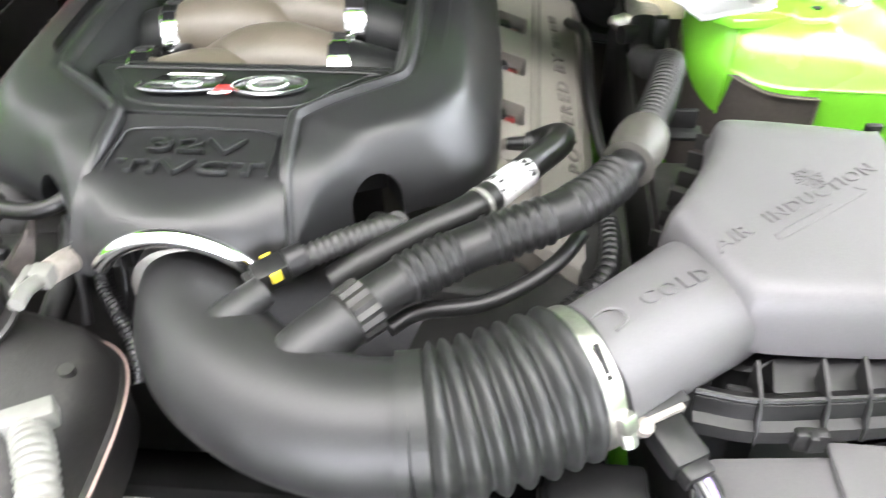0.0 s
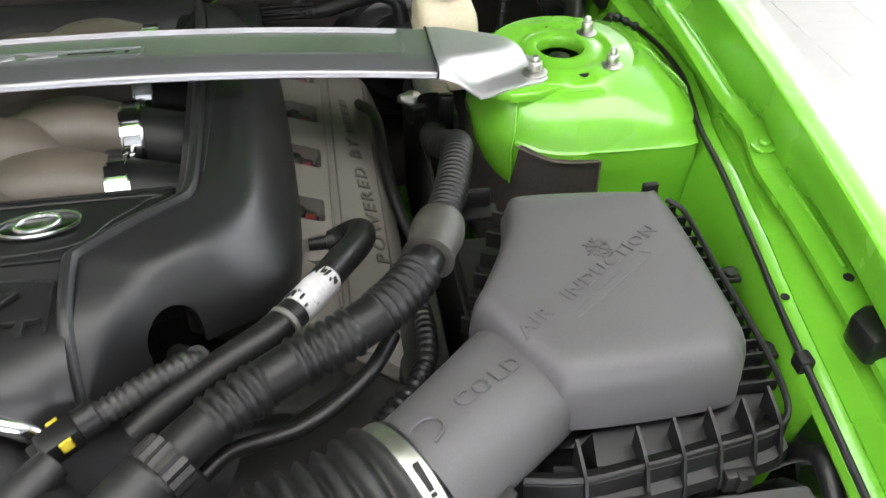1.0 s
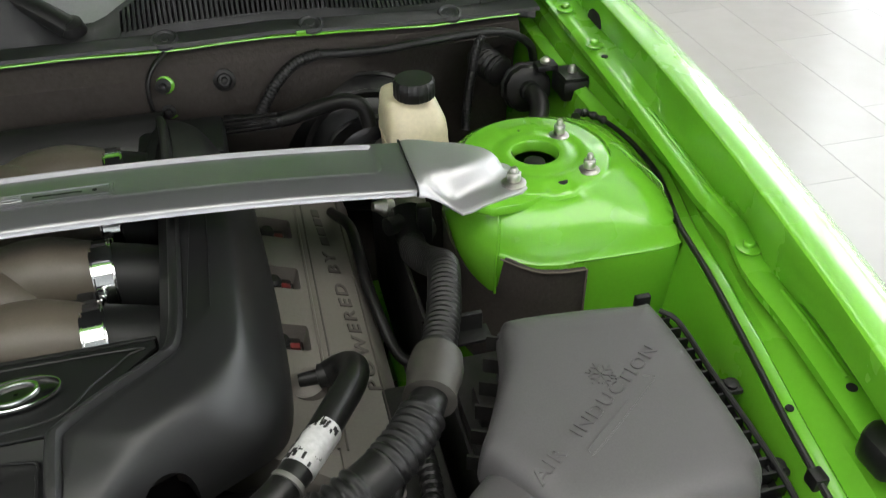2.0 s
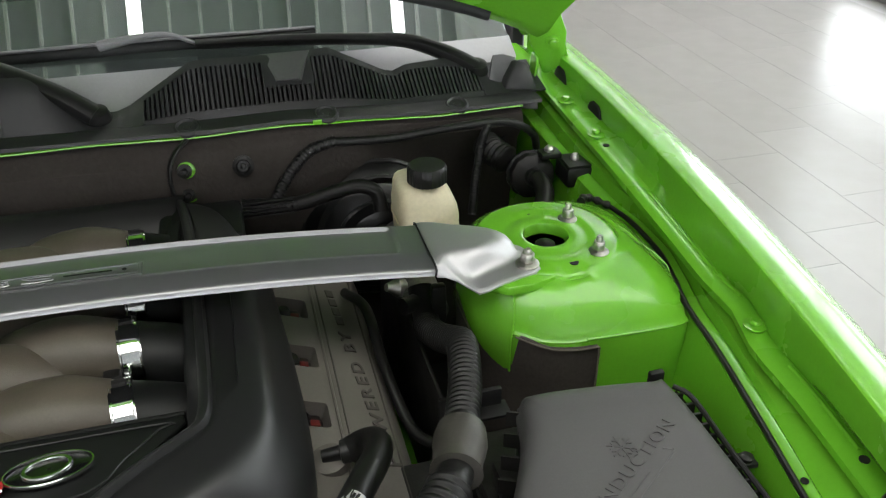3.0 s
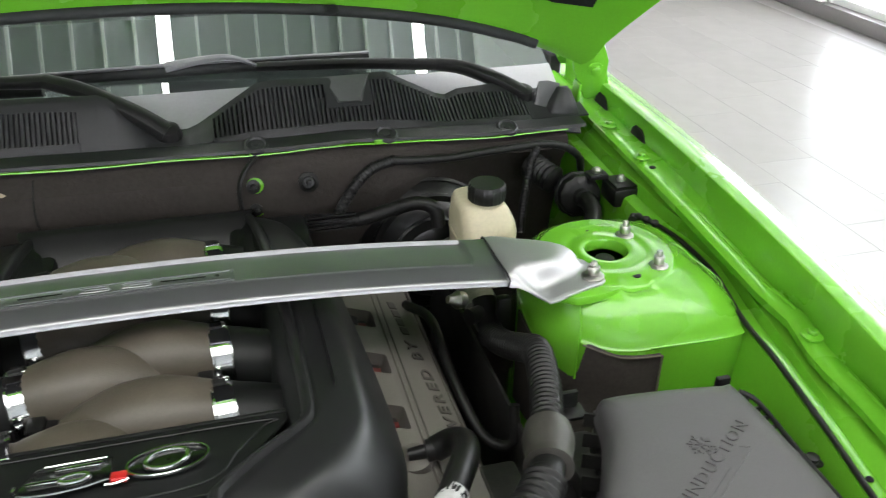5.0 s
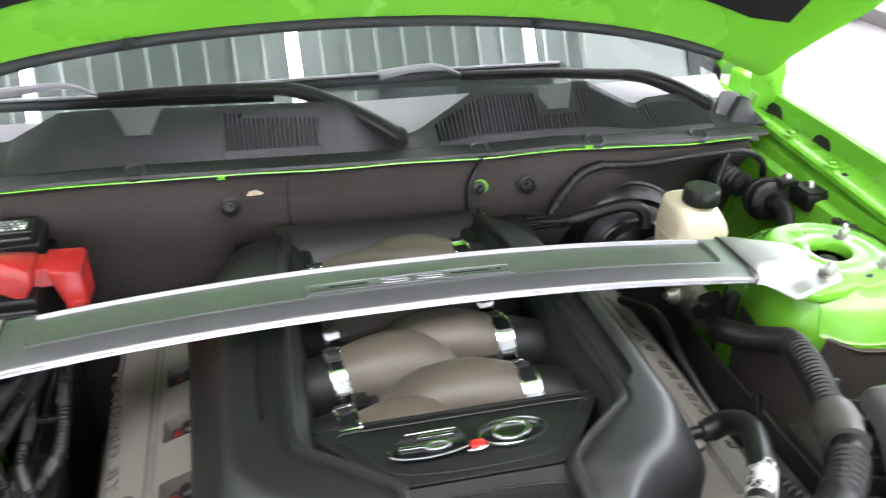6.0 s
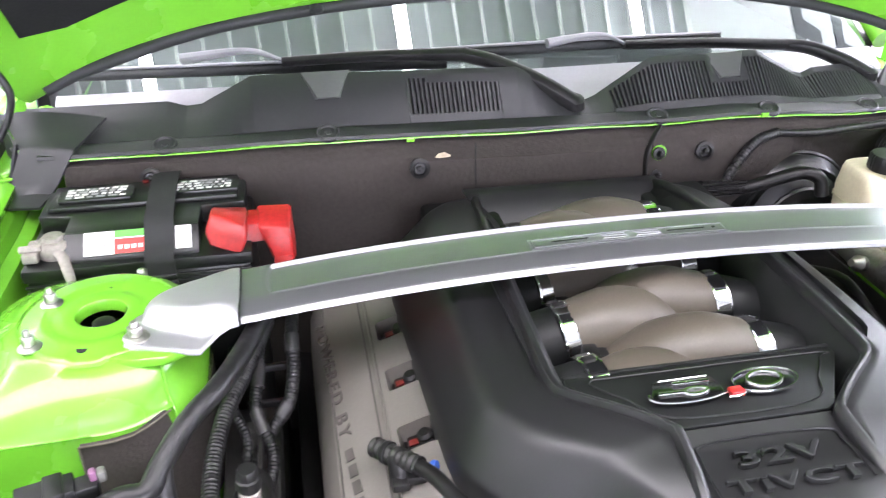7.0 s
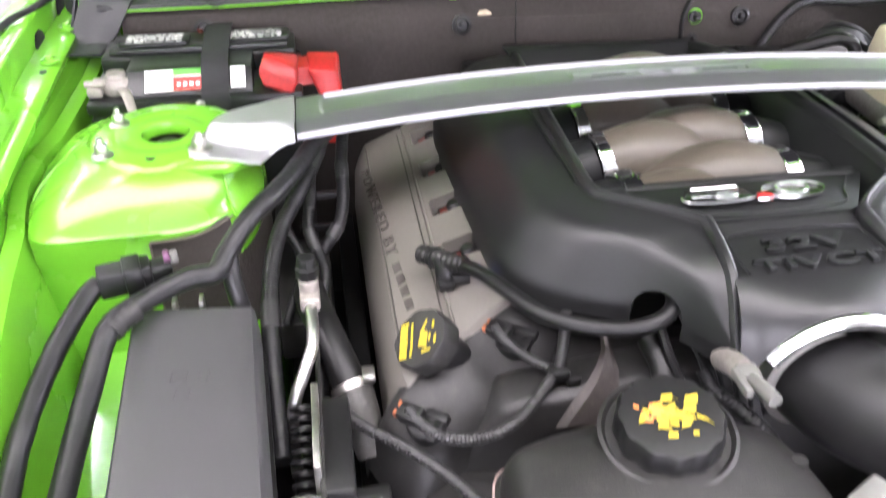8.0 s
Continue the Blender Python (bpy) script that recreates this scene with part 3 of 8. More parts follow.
    for y, z in ((-0.05, 0.71), (-0.095, 0.705), (-0.14, 0.7), (-0.22, 0.69), (-0.3, 0.68), (-0.365, 0.67)) + (((-0.5, 0.64), (-0.75, 0.6)) if side < 0 else ()):
        rows.append([(side * x, y, z - (0.05 if x < 0.45 else 0)) for x in (0.46, 0.48, 0.53, 0.6, 0.64)])
    part("apron", thick(grid(rows), 0.0015), GREEN, car)
    # lower side member, the left one coloured dark for the shade it lies in
    part("side_member", box((min(side * 0.38, side * 0.44), -0.7, 0.45), (max(side * 0.38, side * 0.44), 0.3, 0.56), 0.01), GREEN if side > 0 else DUSTY, car)
    # dark sheets added where shade would hide the green body
    part("splash_shield", box((min(side * 0.395, side * 0.4), -0.62, 0.5), (max(side * 0.395, side * 0.4), 0.3, 0.775), 0.002), DUSTY, car, "dusty black sheet added to keep the gap beside the engine dark")
    part("splash_shield", box((min(side * 0.3, side * 0.47), -0.66, 0.66), (max(side * 0.3, side * 0.47), -0.4, 0.67), 0.002), DUSTY, car, "dusty black sheet added to keep the gap beside the engine dark")
    # black block added for the shade low down beside the engine
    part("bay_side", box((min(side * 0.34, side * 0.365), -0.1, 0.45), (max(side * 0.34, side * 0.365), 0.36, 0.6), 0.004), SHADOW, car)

# openings in the inner face of each wing behind the towers, as plates painted shade-black
for side in (1, -1):
    for y, z, w in ((0.325, 0.907, 0.034), (0.455, 0.914, 0.034)):
        fx = 0.7025 + wing_in(y)[0]
        om = axes((side * (fx - 0.0005) + OFF[side], y, z), (0, 1, 0.03), (0, -0.03, 1))
        part("wing_opening", prism([(-w, -0.019), (w, -0.019), (w * 0.7, 0.0), (w * 0.55, 0.013), (w * 0.3, 0.0185), (-w * 0.25, 0.0185), (-w * 0.5, 0.012), (-w * 0.72, -0.004)], -0.0014, 0.0014, 0.001, om), SHADOW, car, "opening in the inner wing drawn as a shade-black plate")

# front end of the body below the open bonnet
rows = []
for x in np.linspace(-0.8, 0.8, 33):
    y = -0.93 + 0.16 * (x / 0.8) ** 4
    rows.append([(x, y + 0.1, 0.66), (x, y + 0.03, 0.665), (x, y, 0.64), (x, y - 0.02, 0.5), (x, y - 0.01, 0.3), (x, y + 0.06, 0.12)])
part("front_bumper", thick(grid(rows), 0.004), GREEN, car)
part("slam_panel", box((-0.66, -0.84, 0.6), (0.66, -0.75, 0.655), 0.008), PLASTIC, car, "black plastic panel over the radiator support")

# floor of the engine bay, its deep shade painted near-black
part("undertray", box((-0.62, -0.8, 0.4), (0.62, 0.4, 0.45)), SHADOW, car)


for side in (1, -1):
    for y in (0.05, 2.77):
        wm = upright((side * 0.72, y, FLOOR + 0.345), (side, 0, 0))
        w = part("wheel", lathe([(0.05, -0.02), (0.05, 0.06), (0.2, 0.07), (0.235, 0.09), (0.24, -0.1)], wm, 32), ALLOY, car, "alloy wheel under the wing")
        part("tyre", lathe([(0.236, -0.1), (0.3, -0.11), (0.34, -0.09), (0.345, 0.0), (0.34, 0.085), (0.3, 0.105), (0.236, 0.095)], wm, 40), RUBBER, w, "black tyre")
part("rear_body", box((-0.88, 0.62, 0.1), (0.88, 3.4, 0.86), 0.06), GREEN, car, "green body sides behind the engine bay")

# ---- firewall, cowl, windscreen, bonnet ----
LIP = [(-0.62, 0.372), (-0.45, 0.35), (-0.3, 0.338), (0.0, 0.333), (0.2, 0.33), (0.35, 0.34), (0.5, 0.362), (0.62, 0.39)]
LIPZ = [(-0.62, 0.93), (-0.3, 0.943), (0.0, 0.938), (0.3, 0.936), (0.5, 0.916), (0.62, 0.905)]


def firewall():
    rows = []
    for i in range(46):
        x = -0.63 + 1.26 * i / 45
        y, z = lerp_at(LIP, x), lerp_at(LIPZ, x)
        bulge = 0.014 * math.exp(-((x + 0.02) / 0.3) ** 2)
        back = 0.03 * max(0.0, min(1.0, (x - 0.33) / 0.2))
        row = []
        for k, (dy, dz) in enumerate(((0.004, 0.001), (-0.01, -0.004), (-0.018, -0.02), (-0.024, -0.05), (-0.022, -0.08), (-0.012, -0.11), (0.0, -0.16), (0.01, -0.3), (0.01, -0.5))):
            w = 0.0035 * noise.noise((x * 14, dz * 40, 3.0)) + 0.004 * noise.noise((x * 5, dz * 14, 7.0))
            row.append((x, y + dy - bulge * (k > 1) + back * (k > 2) + w, z + dz))
        rows.append(row)
    return thick(grid(rows), 0.006)


def lip():
    """Thin painted edge of the bulkhead under the cowl."""
    rows = []
    for i in range(60):
        x = -0.63 + 1.26 * i / 59
        y, z = lerp_at(LIP, x), lerp_at(LIPZ, x) + 0.002 * noise.noise((x * 9, 0, 0))
        rows.append([(x, y - 0.0105, z + 0.004), (x, y - 0.0115, z + 0.005), (x, y - 0.0105, z + 0.0062), (x, y + 0.02, z + 0.0065)])
    return thick(grid(rows), 0.0012)


bulk = part("firewall", firewall(), FELT, car, "brown-grey felt insulation over the firewall")
part("bulkhead_flange", lip(), GREEN, car)
for x, y, z in ((0.231, 0.306, 0.905), (-0.175, 0.3045, 0.914), (-0.52, 0.338, 0.915), (0.6, 0.395, 0.87)):
    part("fastener", lathe([(0.013, -0.004), (0.0135, 0.002), (0.009, 0.004), (0.007, 0.001), (0.004, 0.001), (0.0035, 0.006), (0.002, 0.007)], upright((x, y - 0.006, z), (0, -1, 0.25)), 22), RUBBER, bulk, "round black push fastener")
part("worn_patch", lathe([(0.013, 0.0), (0.013, 0.0012), (0.009, 0.002)], upright((-0.142, 0.308, 0.917), (0, -1, 0.2)), 9), paint("torn_felt_fibre", (0.4, 0.33, 0.24), 0.95, vary=0.3, scale=80, bump=0.8, bump_scale=200), bulk, "torn pale patch of felt")
for z, r in ((0.875, 0.011), (0.908, 0.012)):
    part("grommet_plate", lathe([(0.0108, 0.0), (0.0108, 0.0015), (0.0098, 0.002)], upright((0.1622, 0.3005, z), (0, -1, 0.2)), 18), GREEN, bulk, "bare green metal showing round the stud")
    part("grommet", lathe([(r * 0.75, 0.0035), (r * 0.75, 0.007), (r * 0.4, 0.008), (r * 0.3, 0.016), (r * 0.1, 0.017)], upright((0.16, 0.3, z), (0, -1, 0.2)), 18), RUBBER, bulk, "black push stud")

# crease in the felt, its shade drawn as a black line, and a strap that holds it beside the studs
part("felt_crease", tube([(-0.098, 0.31, 0.94), (-0.1, 0.2975, 0.92), (-0.101, 0.2925, 0.9), (-0.099, 0.2915, 0.875)], 0.0011, 0.006, 6), SHADOW, bulk)
part("felt_strap", tube([(0.168, 0.317, 0.941), (0.152, 0.302, 0.93), (0.143, 0.296, 0.912), (0.142, 0.294, 0.885), (0.147, 0.294, 0.86)], 0.0042, 0.005, 8, 0.6), RUBBER, bulk, "black rubber strap beside the studs")
part("lip_tab", box((0.325, 0.326, 0.9385), (0.337, 0.3285, 0.9445), 0.001), GREEN, car, "small green tab on the bulkhead edge")
part("lip_tab", box((-0.188, 0.325, 0.9405), (-0.177, 0.3275, 0.9465), 0.001), GREEN, car, "small green tab on the bulkhead edge")
part("lip_tab", box((0.16, 0.321, 0.9405), (0.17, 0.3235, 0.9465), 0.001), GREEN, car, "small green tab on the bulkhead edge")

# the cowl: two louvred panels with a stepped top edge
TOPZ = [(-0.70, 0.955), (-0.5, 0.972), (-0.475, 0.966), (-0.455, 0.968), (-0.385, 1.004), (-0.31, 1.006), (-0.262, 1.004), (-0.02, 1.006), (0.0, 0.998), (0.05, 0.957), (0.062, 0.952), (0.085, 0.952), (0.1, 0.957), (0.18, 1.003), (0.2, 1.005), (0.272, 1.0), (0.285, 0.998), (0.325, 0.998), (0.338, 1.0), (0.365, 0.999), (0.44, 0.958), (0.455, 0.954), (0.475, 0.96), (0.55, 0.958), (0.6, 0.94), (0.68, 0.93)]
TOPY = [(-0.70, 0.5), (-0.48, 0.44), (-0.3, 0.43), (-0.17, 0.415), (0.06, 0.392), (0.19, 0.41), (0.3, 0.425), (0.45, 0.44), (0.6, 0.475), (0.68, 0.5)]


def cowl_point(x, s):
    """A place on the front of the cowl panel: s 0 at its foot, 1 at its top edge."""
    yb, zb = lerp_at(LIP, x) + 0.028, lerp_at(LIPZ, x) + 0.0115
    yt, zt = lerp_at(TOPY, x), lerp_at(TOPZ, x)
    return Vector((x, yb + (yt - yb) * s, zb + (zt - zb) * (s ** 0.85 if s > 0 else 0)))


cowl = thing("cowl_panel", (0, 0.37, 0.93), "dark grey plastic cowl panel with louvred vents below the windscreen", "cowl panel")


def louvre_band(x):
    """Where the louvres lie at x: from and to, in s; None outside."""
    if 0.118 < x < 0.585:
        return 0.13, (0.92 if x < 0.5 else 0.92 - 2.2 * (x - 0.5)) if not 0.272 < x < 0.338 else 0.42
    if -0.175 < x < -0.045:
        return 0.14, 0.9 if x < -0.15 else 0.78 - 0.9 * max(0, x + 0.09)
    return None


def cowl_sheet():
    """The panel, open where the louvres are."""
    xs = sorted({round(-0.70 + 0.0046 * i, 4) for i in range(300)} | {x for x, _ in TOPZ})
    bm = bmesh.new()
    for x0, x1 in zip(xs, xs[1:]):
        xm = (x0 + x1) / 2
        band = louvre_band(xm)
        spans = [(0, 1)] if band is None else [(0, band[0]), (band[1], 1)]
        for a, b in spans:
            for k in range(3):
                s0, s1 = a + (b - a) * k / 3, a + (b - a) * (k + 1) / 3
                bm.faces.new([bm.verts.new(cowl_point(x, s)) for x, s in ((x0, s0), (x1, s0), (x1, s1), (x0, s1))])
        # rolled top edge and the back of the panel
        for q in ((0, 0.0, 0.0, 0.006, 0.003), (1, 0.006, 0.003, 0.016, -0.004), (2, 0.016, -0.004, 0.02, -0.045)):
            _, ya, za, yb, zb = q
            p0, p1 = cowl_point(x0, 1), cowl_point(x1, 1)
            bm.faces.new([bm.verts.new(p) for p in (p0 + Vector((0, ya, za)), p1 + Vector((0, ya, za)), p1 + Vector((0, yb, zb)), p0 + Vector((0, yb, zb)))])
    bmesh.ops.remove_doubles(bm, verts=bm.verts, dist=0.0004)
    return thick(bm, 0.0025)


part("panel", cowl_sheet(), COWL, cowl)
# black sheet that paints the shade seen between the louvres
part("plenum", grid([[(x, cowl_point(x, 0.1).y + 0.03, cowl_point(x, 0.1).z - 0.01) for x in np.linspace(-0.66, 0.64, 40)], [(x, cowl_point(x, 0.9).y + 0.03, cowl_point(x, 0.9).z - 0.02) for x in np.linspace(-0.66, 0.64, 40)]]), SHADOW, cowl, "black sheet painting the shade behind the louvres")
for k in range(-30, 98):
    x = 0.0062 * k
    band = louvre_band(x)
    if band is None:
        continue
    a, b = cowl_point(x, band[0] - 0.02), cowl_point(x, band[1] + 0.02)
    d = (b - a).normalized()
    m = axes(a, (1, 0, 0), d)
    part("louvre", prism([(-0.0017, 0), (0.0017, 0), (0.0017, (b - a).length), (-0.0017, (b - a).length)], -0.006, 0.0008, 0, m), COWL, cowl)
# moulded pocket between the two vent humps on each side
for x in (0.305, -0.284):
    lo, hi = cowl_point(x, 0.5), cowl_point(x, 1.0)
    rows = []
    for f, hw in ((0.0, 0.0145), (0.12, 0.016), (0.5, 0.0225), (1.0, 0.032), (1.06, 0.033)):
        c = lo.lerp(hi, f) + Vector((0, 0.006 * f - 0.003, 0.0035))
        rows.append([c + Vector((-hw - 0.003, 0.004, -0.004)), c + Vector((-hw, 0, 0.0)), c + Vector((hw, 0, 0.0)), c + Vector((hw + 0.003, 0.004, -0.004))])
    part("pocket", thick(grid(rows), 0.003), PALEPLASTIC, cowl, "smooth pale pocket moulded in the panel")
# lower apron of the cowl that rests on the bulkhead, with clips
rows = []
for i in range(70):
    x = -0.66 + 1.32 * i / 69
    y, z = lerp_at(LIP, x), lerp_at(LIPZ, x)
    rows.append([(x, y - 0.0095 + 0.003 * noise.noise((x * 7, 1, 0)), z + 0.0075), (x, y - 0.0075, z + 0.0115), (x, y + 0.01, z + 0.0125), (x, y + 0.026, z + 0.0115), (x, y + 0.032, z + 0.0105)])
part("skirt", thick(grid(rows), 0.002), COWL, cowl)
for x in (-0.5, -0.29, 0.17, 0.345, 0.53):
    y, z = lerp_at(LIP, x), lerp_at(LIPZ, x)
    part("clip", lathe([(0.0165, -0.002), (0.0165, 0.0025), (0.0135, 0.0045), (0.011, 0.002), (0.005, 0.0015), (0.004, 0.003)], upright((x, y + 0.004, z + 0.0115), (0, -0.35, 1)), 24), COWL, cowl, "oval moulded clip")
# end pieces beside the wing
part("end_cap", hull([(0.612, 0.43, 0.905), (0.664, 0.425, 0.9), (0.62, 0.425, 0.925), (0.668, 0.42, 0.915), (0.655, 0.44, 0.953), (0.64, 0.44, 0.958), (0.668, 0.47, 0.94), (0.622, 0.47, 0.95), (0.668, 0.48, 0.9), (0.62, 0.48, 0.905)], 0.003), COWL, cowl, "folded plastic end of the cowl")
part("end_fin", hull([(0.597, 0.442, 0.918), (0.612, 0.438, 0.917), (0.605, 0.45, 0.966), (0.622, 0.448, 0.966), (0.6, 0.458, 0.918), (0.614, 0.456, 0.918), (0.645, 0.452, 0.958), (0.632, 0.445, 0.952)], 0.0015), PALEPLASTIC, cowl, "pale upright fin at the end of the cowl")
part("end_step", hull([(0.622, 0.412, 0.895), (0.665, 0.405, 0.89), (0.626, 0.428, 0.912), (0.668, 0.422, 0.909), (0.622, 0.432, 0.893), (0.668, 0.43, 0.89)], 0.002), COWL, cowl)
# the folded end on the battery's side steps down towards the battery
rows = [[(-0.703, 0.323, 0.893), (-0.69, 0.3215, 0.8935), (-0.67, 0.319, 0.8935), (-0.657, 0.318, 0.893)],
        [(-0.7055, 0.35, 0.897), (-0.69, 0.349, 0.8985), (-0.662, 0.346, 0.899), (-0.647, 0.344, 0.8985)],
        [(-0.7, 0.358, 0.905), (-0.685, 0.357, 0.91), (-0.652, 0.352, 0.912), (-0.637, 0.35, 0.91)],
        [(-0.684, 0.38, 0.944), (-0.67, 0.378, 0.947), (-0.632, 0.366, 0.947), (-0.616, 0.362, 0.944)],
        [(-0.683, 0.386, 0.95), (-0.67, 0.384, 0.952), (-0.63, 0.372, 0.952), (-0.612, 0.366, 0.95)],
        [(-0.695, 0.41, 0.953), (-0.67, 0.408, 0.955), (-0.62, 0.395, 0.956), (-0.6, 0.39, 0.955)],
        [(-0.718, 0.45, 0.972), (-0.68, 0.448, 0.975), (-0.62, 0.44, 0.97), (-0.58, 0.43, 0.966)]]
part("end_tongue", thick(grid(rows), 0.004), COWL, cowl, "stepped plastic tongue of the cowl")
part("end_wall", thick(grid([[(-0.722, 0.45, 0.975), (-0.7, 0.41, 0.956), (-0.69, 0.386, 0.952), (-0.702, 0.356, 0.902)], [(-0.722, 0.45, 0.88), (-0.703, 0.41, 0.88), (-0.694, 0.386, 0.88), (-0.704, 0.356, 0.88)]]), 0.003), COWL, cowl)


def screen_z(x, y):
    return 0.925 + (y - 0.42 - 0.22 * x * x) * 0.55 - 0.05 * x * x


rows = []
for j in range(14):
    y = 0.43 + 0.78 * j / 13
    rows.append([(x, y + 0.22 * x * x, screen_z(x, y + 0.22 * x * x)) for x in np.linspace(-0.68, 0.68, 31)])
screen = part("windscreen", thick(grid(rows), 0.005), GLASS, car, "raked tinted windscreen reflecting the ceiling lights")
screen.visible_shadow = False
# pale strip laid on the glass to paint its bright reflection low down
rows = []
for y in (0.425, 0.45, 0.475, 0.5):
    rows.append([(x, y + 0.2 * x * x, screen_z(x, y + 0.2 * x * x) + 0.004) for x in np.linspace(-0.68, 0.68, 31)])
part("screen_band", thick(grid(rows), 0.002), SCREEN_GLARE, car, "pale grey band painting the reflection at the foot of the windscreen")
rows = []
for y, z in ((0.47, 0.9), (0.56, 0.915), (0.8, 0.93), (1.1, 0.93), (1.15, 0.8)):
    rows.append([(x, y + 0.1 * x * x, z - 0.03 * x * x) for x in np.linspace(-0.66, 0.66, 15)])
part("dashboard", thick(grid(rows), 0.01), DASH, car, "dark grey dashboard behind the glass")
# black blocks added so the cabin reads as unlit through the glass
part("cabin", box((-0.72, 1.15, 0.87), (0.72, 2.6, 1.0), 0.02), SHADOW, car, "cabin block with its shade painted black")
part("cabin_back", box((-0.7, 2.1, 1.003), (0.7, 2.2, 1.32), 0.02), SHADOW, car, "black block added for the shaded back of the cabin")
rows = []
for y, z in ((1.2, 1.345), (1.3, 1.38), (1.6, 1.41), (2.1, 1.38), (2.7, 1.15)):
    rows.append([(x, y + 0.1 * x * x, z - 0.06 * (x / 0.6) ** 4) for x in np.linspace(-0.62, 0.62, 17)])
part("roof", thick(grid(rows), 0.004), GREEN, car)
for side in (1, -1):
    part("pillar", tube([(side * 0.735, 0.62, 0.95), (side * 0.71, 0.85, 1.1), (side * 0.65, 1.24, 1.33)], 0.028, 0.05, 10), GREEN, car)
    # unseen dark trim, added so the bright hall doesn't show through the cabin
    part("door_trim", hull([(side * x, y, z) for x, y, z in ((0.7, 0.64, 0.6), (0.73, 0.64, 0.6), (0.7, 0.64, 0.945), (0.725, 0.64, 0.945), (0.7, 2.5, 0.6), (0.73, 2.5, 0.6), (0.7, 2.5, 0.985), (0.725, 2.5, 0.985))], 0.004), DASH, car, "dark door trim added to block the bright hall behind the glass")


# bonnet, raised on its hinges
bonnet = thing("bonnet", (0, 0.47, 0.98), "raised green bonnet seen from its painted underside", "car bonnet")
HU = Vector((0, -0.68, 0.733))       # up the raised bonnet
HN = Vector((0, -0.733, -0.68))      # out of its underside


def bonnet_edge(x):
    a = abs(x) / 0.72
    return Vector((x, 0.52 - 0.025 * a ** 2 - 0.045 * a ** 5, 1.091 - 0.074 * a ** 2 - 0.05 * a ** 5))


rows = []
for v in (0.0, 0.012, 0.03, 0.07, 0.12, 0.16, 0.22, 0.3, 0.5, 0.75, 1.0, 1.12):
    row = []
    half = 0.69 + 0.05 * min(1, v / 0.25)
    for q in np.linspace(-1, 1, 45):
        a = abs(q)
        dip = 0.016 * min(1, v / 0.1) * (1 if a < 0.84 else max(0, (0.97 - a) / 0.13))
        row.append(bonnet_edge(q * half * 0.985) + HU * v - HN * dip + HN * (0.01 * math.exp(-((v - 0.03) / 0.03) ** 2)))
    rows.append(row)
part("inner_panel", thick(grid(rows), 0.004), GREEN, bonnet)
pts = [bonnet_edge(x) + HU * 0.012 + HN * 0.012 for x in (-0.655, -0.6, -0.45, -0.3, -0.15, 0.0, 0.15, 0.3, 0.45, 0.56, 0.605)]
seal = part("rubber_seal", tube(pts, 0.0088, 0.02, 12), SEAL, bonnet, "black foam weather seal")
for x in (-0.287, 0.30):
    p = bonnet_edge(x) + HU * 0.024 + HN * 0.02
    part("seal_clip", lathe([(0.009, -0.004), (0.01, 0.003), (0.005, 0.006)], upright(p, (0, -0.6, -0.8)), 12), SEAL, seal)


def pad_edge(x):
    return 0.11 + 0.05 * (1 - (x / 0.65) ** 2) + 0.03 * max(0.0, (abs(x) - 0.58) / 0.07) ** 2


part("sound_pad", thick(grid([[bonnet_edge(x) + HU * (pad_edge(x) + v * (0.87 - pad_edge(x))) + HN * 0.002 for x in np.linspace(-0.65, 0.65, 27)] for v in np.linspace(0.0, 1.0, 9)]), 0.014), PADBLACK, bonnet, "black felt sound pad")
for side in (1, -1):
    a, b = (Vector((0.688, 0.455, 1.01)), Vector((0.682, 0.48, 0.93))) if side > 0 else (Vector((-0.712, 0.4, 1.06)), Vector((-0.69, 0.45, 0.94)))
    d = (b - a).normalized()
    hm = axes(a, (side * 0.9, -0.3, 0.25), d)
    h = part("hinge", prism([(-0.024, -0.03), (0.02, -0.03), (0.026, 0.03), (0.016, 0.07), (0.014, (b - a).length), (-0.014, (b - a).length + 0.01), (-0.022, 0.09), (-0.03, 0.03)], -0.003, 0.003, 0.002, hm), GREEN, bonnet, "green painted bonnet hinge")
    part("hinge_fold", prism([(0.016, -0.03), (0.021, -0.03), (0.021, 0.11), (0.016, 0.11)], -0.002, 0.014, 0.0015, hm), GREEN, h)
    for f, w in ((0.05, 0.0), (0.48, 0.004)):
        part("hinge_bolt", lathe([(0.0125, 0), (0.0125, 0.002), (0.008, 0.003), (0.008, 0.009), (0.006, 0.01)], upright(hm @ Vector((w, f * (b - a).length, -side * 0.0025)), hm.to_3x3() @ Vector((0, 0, -side))), 14), GREEN, h)
    part("hinge_arm", prism([(-0.012, 0), (0.012, 0), (0.02, 0.09), (-0.004, 0.1)], -0.002, 0.002, 0.001, axes((side * 0.676, 0.46, 0.955), (0, 1, 0.1), (0, -0.35, -1))), GREEN, bonnet)
hose = single("washer_hose", tube([(-0.755, 0.352, 1.15), (-0.738, 0.356, 1.12), (-0.717, 0.36, 1.098), (-0.688, 0.36, 1.07), (-0.669, 0.36, 1.026), (-0.693, 0.355, 0.975), (-0.726, 0.33, 0.956), (-0.753, 0.3, 0.948), (-0.778, 0.25, 0.93)], lambda s: 0.0048 + (0.0025 if 0.075 < s < 0.088 else 0), 0.004, 10), TAPE, "black washer hose looping from the bonnet to the wing", "hose")

# ---- strut tower brace ----
brace = thing("strut_brace", (0, 0.04, 0.89), "satin aluminium brace bolted across the two strut towers", "strut brace")


def brace_z(x):
    """Height of the bar's top plate at x: a low arch."""
    return 0.9135 + 0.0225 * (1 - min(1.0, abs(x) / 0.4) ** 2.2)


